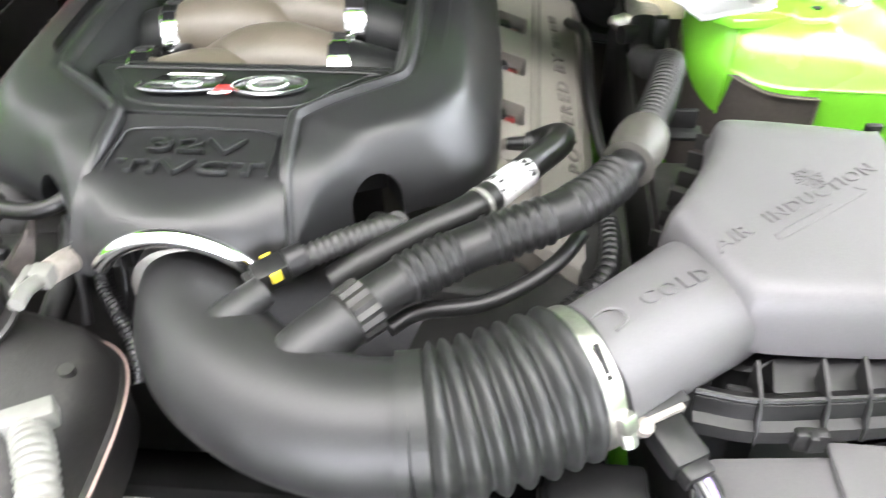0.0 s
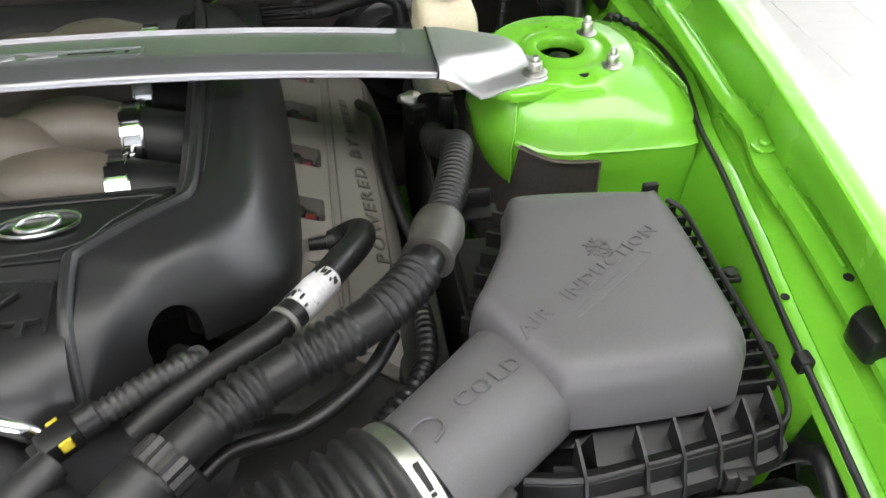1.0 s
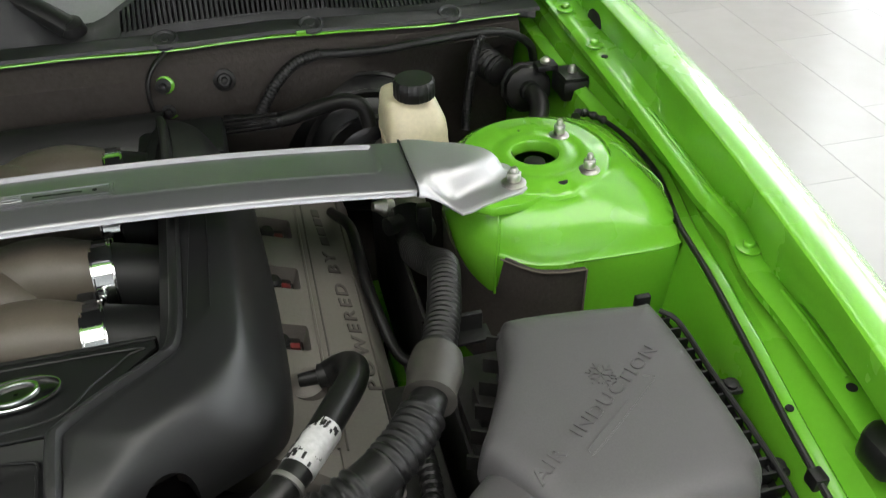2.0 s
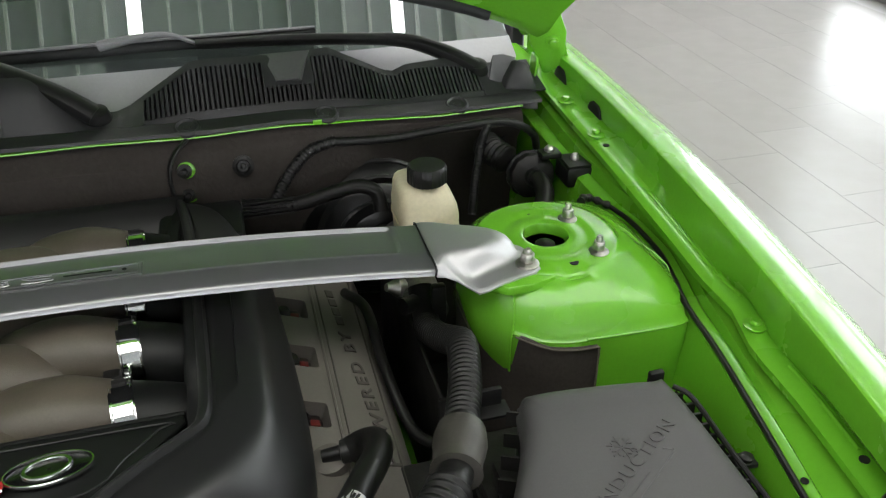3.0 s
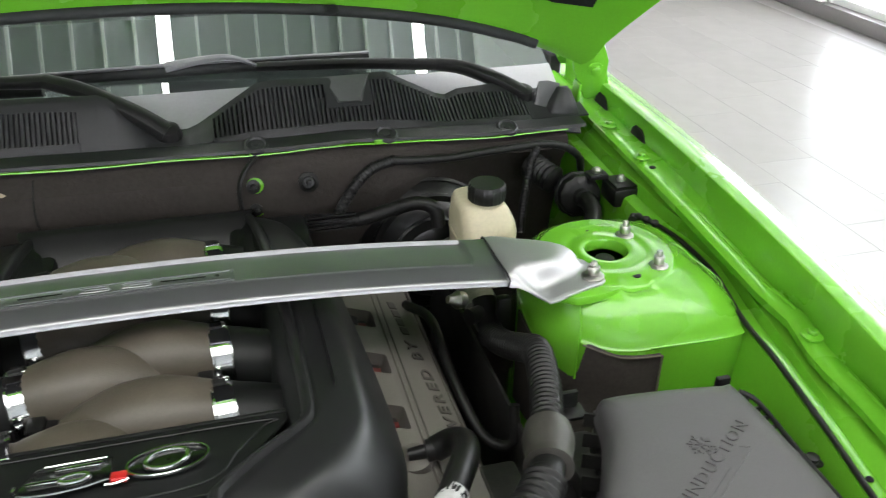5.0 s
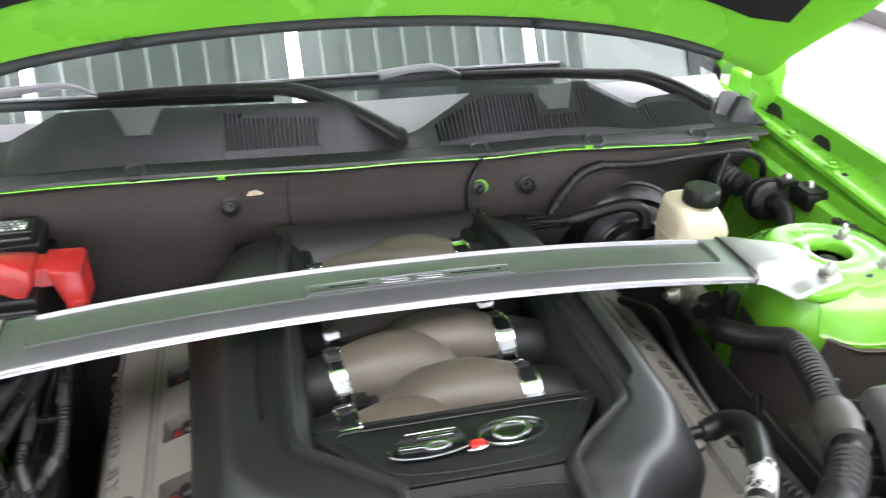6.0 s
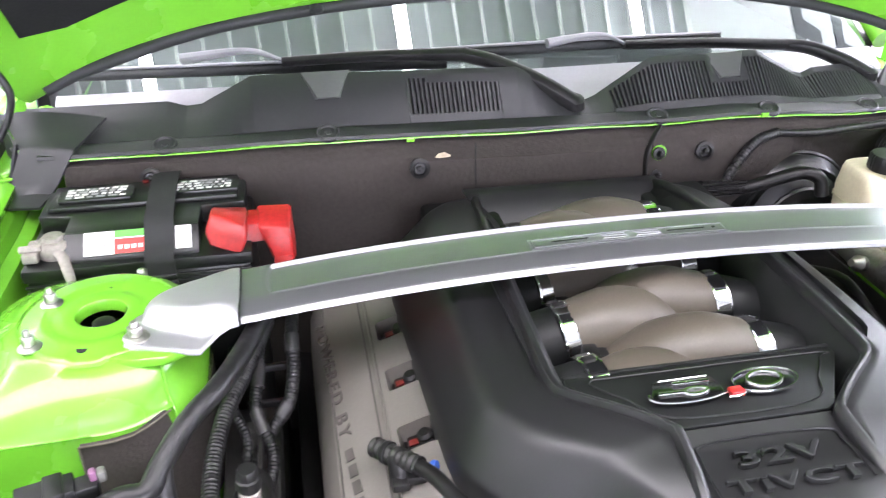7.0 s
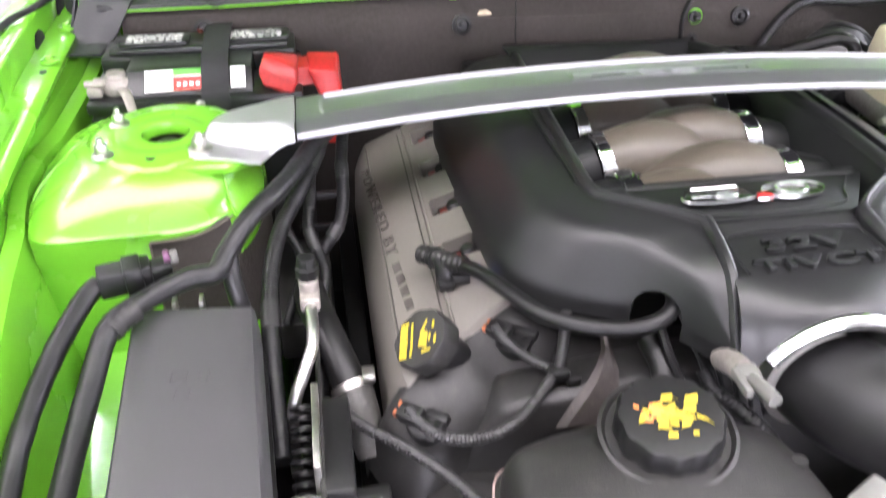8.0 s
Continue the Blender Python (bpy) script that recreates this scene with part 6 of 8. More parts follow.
part("ring", lathe([(0.0128, -0.002), (0.0145, -0.002), (0.0145, 0.002), (0.0128, 0.002)], upright((0.2455, -0.278, 0.8645), (0.025, 0.03, 0.0)), 24), PEARL, pcv, "thin white marker ring")
part("nozzle", lathe([(0.011, 0), (0.011, 0.012), (0.007, 0.013), (0.006, 0.03)], upright((0.293, -0.132, 0.818), (-1, 0.1, -0.15)), 16), PLASTIC, pcv, "black nozzle in the cam cover")
part("boss", lathe([(0.017, -0.02), (0.017, 0.004), (0.012, 0.006)], upright((0.27, -0.128, 0.805), (-0.1, -0.1, 1)), 20), CAMGREY, pcv, "grey boss on the cover")

valve = thing("purge_line", (0.12, -0.33, 0.84), "finned black line with a yellow-marked quick connector", "hose connector")
FIN = [(0.112, -0.348, 0.861), (0.13, -0.337, 0.863), (0.152, -0.322, 0.864), (0.176, -0.306, 0.863), (0.186, -0.297, 0.859)]
part("finned_tube", tube(FIN, lambda s: (0.0084 + 0.0014 * (math.sin(math.tau * s / 0.0058) > -0.2)) * (1 if s < 0.078 else max(0.5, 1 - (s - 0.078) * 40)), 0.0014, 18), DUSTY, valve, sharp=50)
part("sleeve", tube([(0.11, -0.349, 0.862), (0.122, -0.342, 0.8645)], 0.0115, 0.004, 14), PLASTIC, valve)
qm = axes((0.1, -0.357, 0.86), (0.018, 0.012, 0.003), (-0.012, 0.018, 0))
part("connector", join(box((-0.014, -0.0095, -0.009), (0.012, 0.0095, 0.009), 0.002, qm), box((-0.02, -0.006, -0.007), (-0.012, 0.006, 0.007), 0.001, qm)), PLASTIC, valve)
for s in (1, -1):
    part("lock", box((-0.003, 0.0096 if s > 0 else -0.012, -0.004), (0.005, 0.012 if s > 0 else -0.0096, 0.005), 0.0006, qm @ pose(0, 0, 0.004)), YELLOW, valve, "yellow lock tab")
part("pipe", tube([(0.183, -0.3, 0.862), (0.175, -0.285, 0.845), (0.16, -0.265, 0.83)], 0.009, 0.006, 14), RUBBER, valve)

single("coolant_line", tube([(0.185, -0.375, 0.826), (0.205, -0.36, 0.829), (0.25, -0.35, 0.83), (0.285, -0.328, 0.833), (0.308, -0.305, 0.836), (0.325, -0.27, 0.83)], 0.0065, 0.008, 12), RUBBER, "thin black line under the breather hose", "hose")
# cluttered brackets under the hoses
under = thing("bracket_cluster", (0.25, -0.3, 0.7), "dusty dark brackets and pipes beside the engine", "brackets")
part("bracket", prism([(0.18, -0.4), (0.3, -0.36), (0.34, -0.28), (0.3, -0.25), (0.2, -0.32)], 0.76, 0.775, 0.004), DUSTY, under)
part("pipe", tube([(0.21, -0.41, 0.77), (0.212, -0.395, 0.80), (0.214, -0.39, 0.81)], 0.009, 0.006, 12), STEEL, under, "pale capped pipe")
part("pipe", tube([(0.195, -0.4, 0.77), (0.198, -0.392, 0.79)], 0.006, 0.006, 12), STEEL, under, "pale capped pipe")
part("loom", tube([(0.25, -0.41, 0.76), (0.3, -0.33, 0.78), (0.35, -0.27, 0.79), (0.36, -0.15, 0.76)], ribbed(0.008, 0.002, 0.005), 0.002, 10), TAPE, under)
part("bracket", box((0.33, -0.33, 0.7), (0.375, -0.12, 0.775), 0.006), DUSTY, under, "dusty dark block beside the air box")
# dark blocks added to cover green body that shade should hide
part("bracket", join(box((0.4, -0.36, 0.7), (0.46, -0.108, 0.785), 0.006), box((0.41, -0.2, 0.785), (0.43, -0.17, 0.81), 0.003), box((0.405, -0.29, 0.785), (0.44, -0.25, 0.8), 0.003)), DUSTY, under, "dusty dark block beside the air box")
part("box", box((0.3, -0.5, 0.7), (0.37, -0.44, 0.775), 0.006), PLASTIC, under)
part("clip", join(box((0.407, -0.135, 0.835), (0.43, -0.13, 0.86), 0.001), box((0.4, -0.15, 0.838), (0.435, -0.13, 0.842), 0.001)), PLASTIC, under, "black hose clip")

# ---- behind the brace: brake parts and pipes ----
reservoir = thing("brake_fluid_reservoir", (0.442, 0.2, 0.8), "cream brake fluid reservoir with a black screw cap", "fluid reservoir")
rows = []
for z, x0, x1, y0, y1, e in ((0.79, 0.408, 0.474, 0.165, 0.25, 6), (0.84, 0.406, 0.477, 0.163, 0.252, 6), (0.868, 0.405, 0.478, 0.162, 0.253, 6), (0.878, 0.406, 0.477, 0.165, 0.252, 5), (0.89, 0.407, 0.472, 0.175, 0.25, 5), (0.899, 0.409, 0.466, 0.186, 0.248, 4), (0.902, 0.413, 0.462, 0.19, 0.244, 4), (0.903, 0.425, 0.455, 0.2, 0.235, 3)):
    row = []
    for i in range(36):
        a = math.tau * i / 36
        k = (abs(math.cos(a)) ** e + abs(math.sin(a)) ** e) ** (-1 / e)
        row.append(((x0 + x1) / 2 + (x1 - x0) / 2 * k * math.cos(a), (y0 + y1) / 2 + (y1 - y0) / 2 * k * math.sin(a), z))
    rows.append(row)
part("tank", grid(rows, True, True), CREAM, reservoir, sharp=50)
part("seam", grid([[(0.4415 + 0.0372 * k * c, 0.2075 + 0.0465 * k * s, z) for c, s, k in ((math.cos(math.tau * i / 36), math.sin(math.tau * i / 36), (abs(math.cos(math.tau * i / 36)) ** 6 + abs(math.sin(math.tau * i / 36)) ** 6) ** (-1 / 6)) for i in range(36))] for z in (0.85, 0.853)], True, True), CREAM, reservoir)
part("cap", lathe([(0.0235, 0.9035), (0.0245, 0.905), (0.0245, 0.922), (0.022, 0.9255), (0.0, 0.9255)], Matrix.Translation((0.444, 0.2, 0)), 64, 26, 0.05), PLASTIC, reservoir, "black fluted screw cap")
master = thing("brake_master_cylinder", (0.42, 0.16, 0.74), "grey cast brake master cylinder below its reservoir", "master cylinder")
part("body", tube([(0.42, 0.09, 0.79), (0.42, 0.16, 0.79), (0.42, 0.27, 0.795)], 0.021, 0.01, 20), CAST, master)
part("port", lathe([(0.013, 0), (0.014, 0.01), (0.01, 0.014), (0.007, 0.02)], upright((0.405, 0.1, 0.805), (-0.6, -0.5, 0.5)), 12), CAST, master)
part("port", lathe([(0.011, 0), (0.012, 0.01), (0.008, 0.016), (0.005, 0.024)], upright((0.398, 0.14, 0.795), (-0.9, -0.2, 0.3)), 12), STEEL, master)
booster = thing("brake_booster", (0.38, 0.33, 0.7), "round black brake booster against the firewall", "brake booster")
part("drum", lathe([(0.03, 0.055), (0.05, 0.05), (0.085, 0.03), (0.1, 0.012), (0.104, 0.006), (0.104, 0), (0.098, -0.01), (0.095, -0.06)], upright((0.4, 0.335, 0.772), (0, -1, 0.05)), 48), paint("satin_black_booster", (0.006, 0.006, 0.0065), 0.3, bump=0.1, bump_scale=200), booster)
for r, h in ((0.103, 0.008), (0.088, 0.03), (0.06, 0.048)):
    part("pressed_ring", lathe([(r - 0.003, h - 0.004), (r + 0.002, h - 0.003), (r + 0.003, h), (r, h + 0.003), (r - 0.003, h + 0.003)], upright((0.4, 0.335, 0.772), (0, -1, 0.05)), 48), bpy.data.materials["satin_black_booster"], booster)
part("push_hub", lathe([(0.03, 0.054), (0.03, 0.064), (0.022, 0.066), (0.02, 0.08)], upright((0.4, 0.335, 0.772), (0, -1, 0.05)), 28), bpy.data.materials["satin_black_booster"], booster)
tee = thing("hose_tee", (0.41, 0.06, 0.78), "black plastic tee joining the breather hose", "hose joint")
part("tee", join(tube([(0.404, 0.04, 0.806), (0.405, 0.06, 0.812), (0.406, 0.085, 0.83)], 0.0145, 0.006, 16), tube([(0.38, 0.06, 0.825), (0.4, 0.07, 0.822), (0.42, 0.078, 0.82)], 0.01, 0.006, 14)), PLASTIC, tee)
part("clip", box((0.412, 0.05, 0.8), (0.428, 0.062, 0.85), 0.003), PLASTIC, tee)

vac = thing("vacuum_hose", (0.3, 0.27, 0.83), "black vacuum hose sleeved in ribbed conduit", "hose")
part("hose", tube([(0.395, 0.25, 0.845), (0.39, 0.255, 0.868), (0.37, 0.262, 0.876), (0.34, 0.27, 0.868), (0.31, 0.275, 0.858), (0.288, 0.278, 0.853)], lambda s: 0.0095, 0.006, 14), RUBBER, vac)
part("sleeve", tube([(0.292, 0.2775, 0.854), (0.27, 0.279, 0.854), (0.24, 0.281, 0.857), (0.222, 0.282, 0.858)], ribbed(0.0105, 0.0012, 0.009), 0.0015, 14, 0.8), PLASTIC, vac, "flat ribbed sleeve")
for k in range(5):
    part("fin", box((0.222, 0.268, 0.846 + 0.005 * k), (0.286, 0.272, 0.8485 + 0.005 * k), 0.0006), PLASTIC, vac)
loom = thing("firewall_loom", (0.45, 0.33, 0.85), "ribbed black wiring loom clipped along the firewall", "wiring loom")
part("conduit", tube([(0.264, 0.292, 0.852), (0.276, 0.296, 0.872), (0.295, 0.302, 0.895), (0.318, 0.31, 0.911), (0.35, 0.318, 0.9165)], ribbed(0.0062, 0.0014, 0.0048), 0.0013, 12), TAPE, loom, sharp=80)
part("branch", tube([(0.345, 0.3175, 0.916), (0.38, 0.32, 0.912), (0.43, 0.325, 0.908), (0.48, 0.332, 0.908), (0.53, 0.336, 0.909), (0.575, 0.338, 0.909), (0.61, 0.34, 0.9), (0.635, 0.345, 0.88), (0.643, 0.35, 0.855)], wound(0.0055, 0.0006, 0.012), 0.003, 10), TAPE, loom)
part("drop", tube([(0.565, 0.335, 0.908), (0.556, 0.332, 0.89), (0.548, 0.325, 0.86), (0.54, 0.315, 0.83), (0.532, 0.3, 0.79)], ribbed(0.0055, 0.001, 0.0045), 0.0013, 10), TAPE, loom, sharp=80)
pump = thing("solenoid_pump", (0.61, 0.27, 0.8), "black finned electric pump with an elbow hose", "pump")
pm2 = upright((0.612, 0.285, 0.848), (-0.1, -1, 0.25))
part("drum", lathe([(0.028, -0.03), (0.031, -0.02), (0.031, -0.012), (0.034, -0.011), (0.034, -0.005), (0.031, -0.004), (0.031, 0.004), (0.03, 0.01), (0.024, 0.014), (0.014, 0.016), (0.012, 0.024), (0.0, 0.024)], pm2, 36, 12, 0.05), PLASTIC, pump)
part("bellows", tube([(0.585, 0.31, 0.862), (0.575, 0.33, 0.865), (0.57, 0.36, 0.865)], ribbed(0.017, 0.004, 0.007), 0.0016, 16), RUBBER, pump)
part("elbow", tube([(0.612, 0.262, 0.853), (0.614, 0.245, 0.85), (0.61, 0.228, 0.84), (0.595, 0.21, 0.828), (0.57, 0.195, 0.815)], 0.0125, 0.006, 16), RUBBER, pump)
cap2 = part("connector", box((0.645, 0.238, 0.845), (0.685, 0.285, 0.872), 0.004), PLASTIC, pump, "square black connector box")
part("rim", prism([(0.648, 0.241), (0.682, 0.241), (0.682, 0.282), (0.648, 0.282)], 0.8725, 0.8755, 0.001), PLASTIC, cap2)
part("screw", lathe([(0.006, 0.8755), (0.006, 0.879), (0.004, 0.884), (0.002, 0.885)], Matrix.Translation((0.664, 0.262, 0)), 12), STEEL, cap2)
part("tag", box((0.62, 0.268, 0.876), (0.648, 0.29, 0.884), 0.002), PLASTIC, pump)
part("screw", lathe([(0.007, 0.884), (0.007, 0.888), (0.004, 0.891)], Matrix.Translation((0.634, 0.28, 0)), 12), STEEL, pump)

single("washer_hose", tube([(0.33, 0.17, 0.78), (0.345, 0.1, 0.80), (0.35, 0.02, 0.775), (0.365, -0.05, 0.745), (0.39, -0.075, 0.75), (0.395, -0.06, 0.79)], 0.0062, 0.008, 12), RUBBER, "black hose looping down beside the cam cover", "hose")

# bead cable along the inner wing
cable = thing("bonnet_cable", (0.65, 0, 0.82), "thin black cable clipped along the inner wing", "cable")
part("cable", tube([(x, y, z + 0.001) for y, x, z in CABLE[::-1] if -0.6 < y < 0.16], 0.003, 0.01, 8), TAPE, cable)
part("plug", tube([(0.668, 0.157, 0.859), (0.65, 0.166, 0.866), (0.636, 0.163, 0.872), (0.626, 0.15, 0.874)], lambda s: 0.0045 + 0.0012 * math.sin(s * 500), 0.002, 10), TAPE, cable)
part("clip", box((0.625, -0.352, 0.82), (0.637, -0.338, 0.834), 0.002), PLASTIC, cable)
stop = thing("bonnet_stop", (0.69, -0.36, 0.83), "black rubber bonnet stop on the wing flange", "rubber stop")
part("rubber", prism([(0.655, -0.375), (0.7, -0.375), (0.706, -0.345), (0.67, -0.335), (0.653, -0.345)], 0.848, 0.876, 0.006), RUBBER, stop)
def pad(side):
    """Felt lying on the front of a strut tower and round its inner corner."""
    rows = []
    for k in range(31):
        f = k / 30
        x, y = tower_at(math.radians(-86 - 100 * f), 0.1298, side)
        top = lerp_at([(-0.1, 0.8385), (0.03, 0.8395), (0.25, 0.841), (0.4, 0.847), (0.455, 0.8475), (0.47, 0.799), (0.6, 0.803), (1.0, 0.822)], f)
        rows.append([(side * (TX + x), TY + y, top + (0.69 - top) * g + 0.0012 * noise.noise((f * 9, g * 5, 2))) for g in (0, 0.012, 0.1, 0.4, 1)])
    return thick(grid(rows), 0.0035)


for side in (1, -1):
    wp = thing("wheelarch_pad", (side * 0.5, -0.05, 0.69), "dark felt pad on the strut tower wall", "felt pad", "tower pads")
    part("felt", pad(side), MAT, wp)
    trim = []
    for k in range(14):
        x, y = tower_at(math.radians(-86 - 45 * k / 13), 0.1318, side)
        trim.append((side * (TX + x), TY + y, lerp_at([(0, 0.8395), (0.55, 0.841), (0.9, 0.847), (1, 0.8475)], k / 13)))
    x, y = tower_at(math.radians(-86), 0.1318, side)
    part("cut_edge", tube([(side * (TX + x), TY + y, 0.72), (side * (TX + x), TY + y, 0.78), (side * (TX + x), TY + y, 0.836)] + trim, 0.0011, 0.004, 6), paint("pale_felt_edge", (0.11, 0.095, 0.075), 0.95), wp, "pale cut edge of the felt")

# ---- wipers ----
def wiper(pivot, knee, tip0, tip1, cap0, cap1, wide):
    w = thing("wiper", pivot, "black wiper arm and blade parked at the foot of the windscreen", "wiper", "wipers")
    p, k, c0, c1 = Vector(pivot), Vector(knee), Vector(cap0), Vector(cap1)
    up = Vector((0, -0.1, 1))
    part("arm", tube([p + up * 0.004, p.lerp(k, 0.3) + up * 0.012, p.lerp(k, 0.7) + up * 0.013, k + up * 0.004], lambda s: wide * (1 - 1.8 * s), 0.01, 12, 0.75), PLASTIC, w)
    part("arm_rod", tube([k + up * 0.004, k.lerp(c0, 0.5) + up * 0.007, c0 + up * 0.004], lambda s: 0.0135 - 0.012 * s, 0.012, 12, 0.7), PLASTIC, w)
    part("knuckle", lathe([(0.016, -0.004), (0.018, 0.002), (0.015, 0.014), (0.007, 0.018)], upright(p, (0, -0.3, 1)), 20), PLASTIC, w)
    t0, t1 = Vector(tip0), Vector(tip1)
    part("blade", tube([t0, t0.lerp(t1, 0.5) + Vector((0, -0.004, 0.002)), t1], 0.0085, 0.03, 10), SEAL, w, "rubber wiper blade")
    part("spine", tube([t0 + Vector((0, -0.003, 0.009)), t0.lerp(t1, 0.5) + Vector((0, -0.007, 0.012)), t1 + Vector((0, -0.003, 0.009))], 0.0042, 0.03, 8, 0.6), ADAPTER, w, "grey blade spine")
    part("adapter", tube([c0 + up * 0.006, c0.lerp(c1, 0.25) + up * 0.02, c0.lerp(c1, 0.5) + up * 0.021, c1 + up * 0.012], lambda s: 0.0045 + 0.07 * s, 0.006, 12, 0.55), ADAPTER, w, "silver-grey blade adapter")
    return w


wiper((0.585, 0.463, 0.938), (0.461, 0.512, 0.979), (-0.16, 0.537, 0.992), (0.36, 0.545, 0.991), (0.19, 0.527, 0.99), (0.062, 0.524, 0.992), 0.018)
wiper((0.061, 0.385, 0.952), (-0.085, 0.455, 1.012), (-0.66, 0.56, 0.985), (-0.1, 0.5, 0.99), (-0.34, 0.5, 1.002), (-0.48, 0.515, 1.002), 0.02)

# ---- battery corner ----
battery = thing("battery", (-0.52, 0.25, 0.7), "black car battery held by a webbing strap", "battery")
case = part("case", join(box((-0.648, 0.178, 0.72), (-0.398, 0.332, 0.866), 0.004), box((-0.651, 0.175, 0.866), (-0.395, 0.335, 0.882), 0.003), box((-0.646, 0.18, 0.845), (-0.4, 0.176, 0.849), 0.0)), BATTERY, battery)
part("crown", join(prism([(-0.606, 0.2135), (-0.455, 0.2135), (-0.455, 0.23), (-0.455, 0.26), (-0.402, 0.262), (-0.402, 0.332), (-0.644, 0.332), (-0.644, 0.262), (-0.606, 0.258), (-0.606, 0.23)], 0.882, 0.9065, 0.002), box((-0.635, 0.268, 0.906), (-0.41, 0.33, 0.914), 0.004)), BATTERY, battery, "raised top of the battery")
for z in (0.83, 0.85, 0.858):
    part("case_rib", box((-0.649, 0.1745, z), (-0.397, 0.1785, z + 0.004), 0.001), BATTERY, battery)
part("crown_slope", prism([(0.184, 0.882), (0.186, 0.886), (0.212, 0.9065), (0.2145, 0.9065), (0.2145, 0.882)], -0.606, -0.455, 0.001, axes((0, 0, 0), (0, 1, 0), (0, 0, 1))), BATTERY, battery)
for x in (-0.58, -0.452):
    v = part("vent_cover", prism([(x - 0.042, 0.275), (x + 0.042, 0.275), (x + 0.045, 0.285), (x + 0.045, 0.305), (x + 0.038, 0.312), (x - 0.038, 0.312), (x - 0.045, 0.305), (x - 0.045, 0.285)], 0.914, 0.919, 0.002), BATTERY, battery, "rounded vent cover with printed marks")
    rng = random.Random(int(-1000 * x))
    for r in range(4):
        xx = x - 0.034
        while xx < x + 0.03:
            w = rng.uniform(0.003, 0.011)
            part("print_bar", box((xx, 0.28 + 0.0072 * r, 0.919), (min(xx + w, x + 0.036), 0.2845 + 0.0072 * r, 0.9194)), GREYINK if rng.random() < 0.35 else WHITE, v)
            xx += w + rng.uniform(0.0015, 0.004)
lm = axes((-0.549, 0.199, 0.8965), (1, 0, 0), (0, 0.785, 0.62))
label = part("label", box((-0.034, -0.0145, 0.001), (0.034, 0.0145, 0.0022), 0, lm), WHITE, battery, "white, red and green battery label")
for k in range(12):
    part("print_bar", box((-0.027 + 0.0019 * k, -0.004, 0.0022), (-0.0262 + 0.0019 * k + 0.0004 * (k % 3), 0.009, 0.0026), 0, lm), GREYINK, label)
part("red_field", box((0.0, -0.0145, 0.0022), (0.034, 0.004, 0.0027), 0, lm), REDLAB, label)
part("green_field", box((0.0, 0.006, 0.0022), (0.034, 0.0145, 0.0027), 0, lm), GREENLAB, label)
for k in range(4):
    part("print_bar", box((0.004 + 0.0075 * k, -0.009, 0.0027), (0.009 + 0.0075 * k, -0.004, 0.003), 0, lm), WHITE, label)
part("label", box((0.068, -0.0145, 0.001), (0.086, 0.0145, 0.0022), 0, lm), WHITE, battery, "small white label")
part("eye", lathe([(0.004, 0.9145), (0.004, 0.917), (0.001, 0.918)], Matrix.Translation((-0.525, 0.322, 0)), 12), REDCOIL, battery, "small red plug")
strap = [(-0.499, 0.343, 0.86), (-0.499, 0.34, 0.915), (-0.499, 0.325, 0.922), (-0.499, 0.27, 0.922), (-0.499, 0.215, 0.914), (-0.499, 0.19, 0.895), (-0.499, 0.172, 0.887), (-0.499, 0.17, 0.86), (-0.499, 0.17, 0.76)]
part("strap", thick(grid([[Vector(p) + Vector((dx, 0, 0)) for dx in (-0.0165, -0.006, 0.006, 0.0165)] for p in smooth_line(strap, 0.006)[0]]), 0.0018), WEB, battery, "black webbing hold-down strap")
for k in range(11):
    part("strap_rib", box((-0.5155, 0.1665, 0.776 + 0.0085 * k), (-0.4825, 0.1705, 0.7805 + 0.0085 * k), 0.001), WEB, battery)
neg = thing("battery_terminal", (-0.62, 0.2, 0.88), "grey corroded battery clamp with its lead", "battery terminal")
part("clamp", join(lathe([(0.019, 0.8825), (0.021, 0.886), (0.0205, 0.896), (0.0165, 0.9015), (0.012, 0.9025), (0.011, 0.9065), (0.006, 0.9075)], Matrix.Translation((-0.618, 0.212, 0)), 20), box((-0.647, 0.203, 0.886), (-0.594, 0.222, 0.8985), 0.003), box((-0.65, 0.187, 0.884), (-0.632, 0.206, 0.8965), 0.003), lathe([(0.0045, -0.012), (0.0045, 0.012)], upright((-0.64, 0.197, 0.899), (1, 0, 0)), 8)), LEAD, neg)
part("lug", tube([(-0.612, 0.2, 0.892), (-0.604, 0.185, 0.888), (-0.598, 0.17, 0.876), (-0.594, 0.163, 0.86)], lambda s: 0.008 - 0.05 * s, 0.004, 12, 0.6), LEAD, neg)
part("lead", tube([(-0.594, 0.165, 0.864), (-0.585, 0.155, 0.845), (-0.57, 0.147, 0.838), (-0.54, 0.14, 0.836), (-0.5, 0.14, 0.836), (-0.46, 0.13, 0.82)], ribbed(0.0055, 0.0009, 0.004), 0.0013, 10), TAPE, neg)
pos = thing("terminal_cover", (-0.4, 0.21, 0.86), "red plastic cover over the positive terminal", "terminal cover")
part("hood", hull([(-0.447, 0.192, 0.904), (-0.442, 0.184, 0.889), (-0.408, 0.176, 0.878), (-0.4, 0.18, 0.893), (-0.402, 0.19, 0.909), (-0.438, 0.205, 0.922), (-0.421, 0.2, 0.916), (-0.397, 0.222, 0.91), (-0.44, 0.24, 0.912), (-0.4, 0.245, 0.906), (-0.44, 0.24, 0.88), (-0.4, 0.24, 0.878)], 0.002), RED, pos)
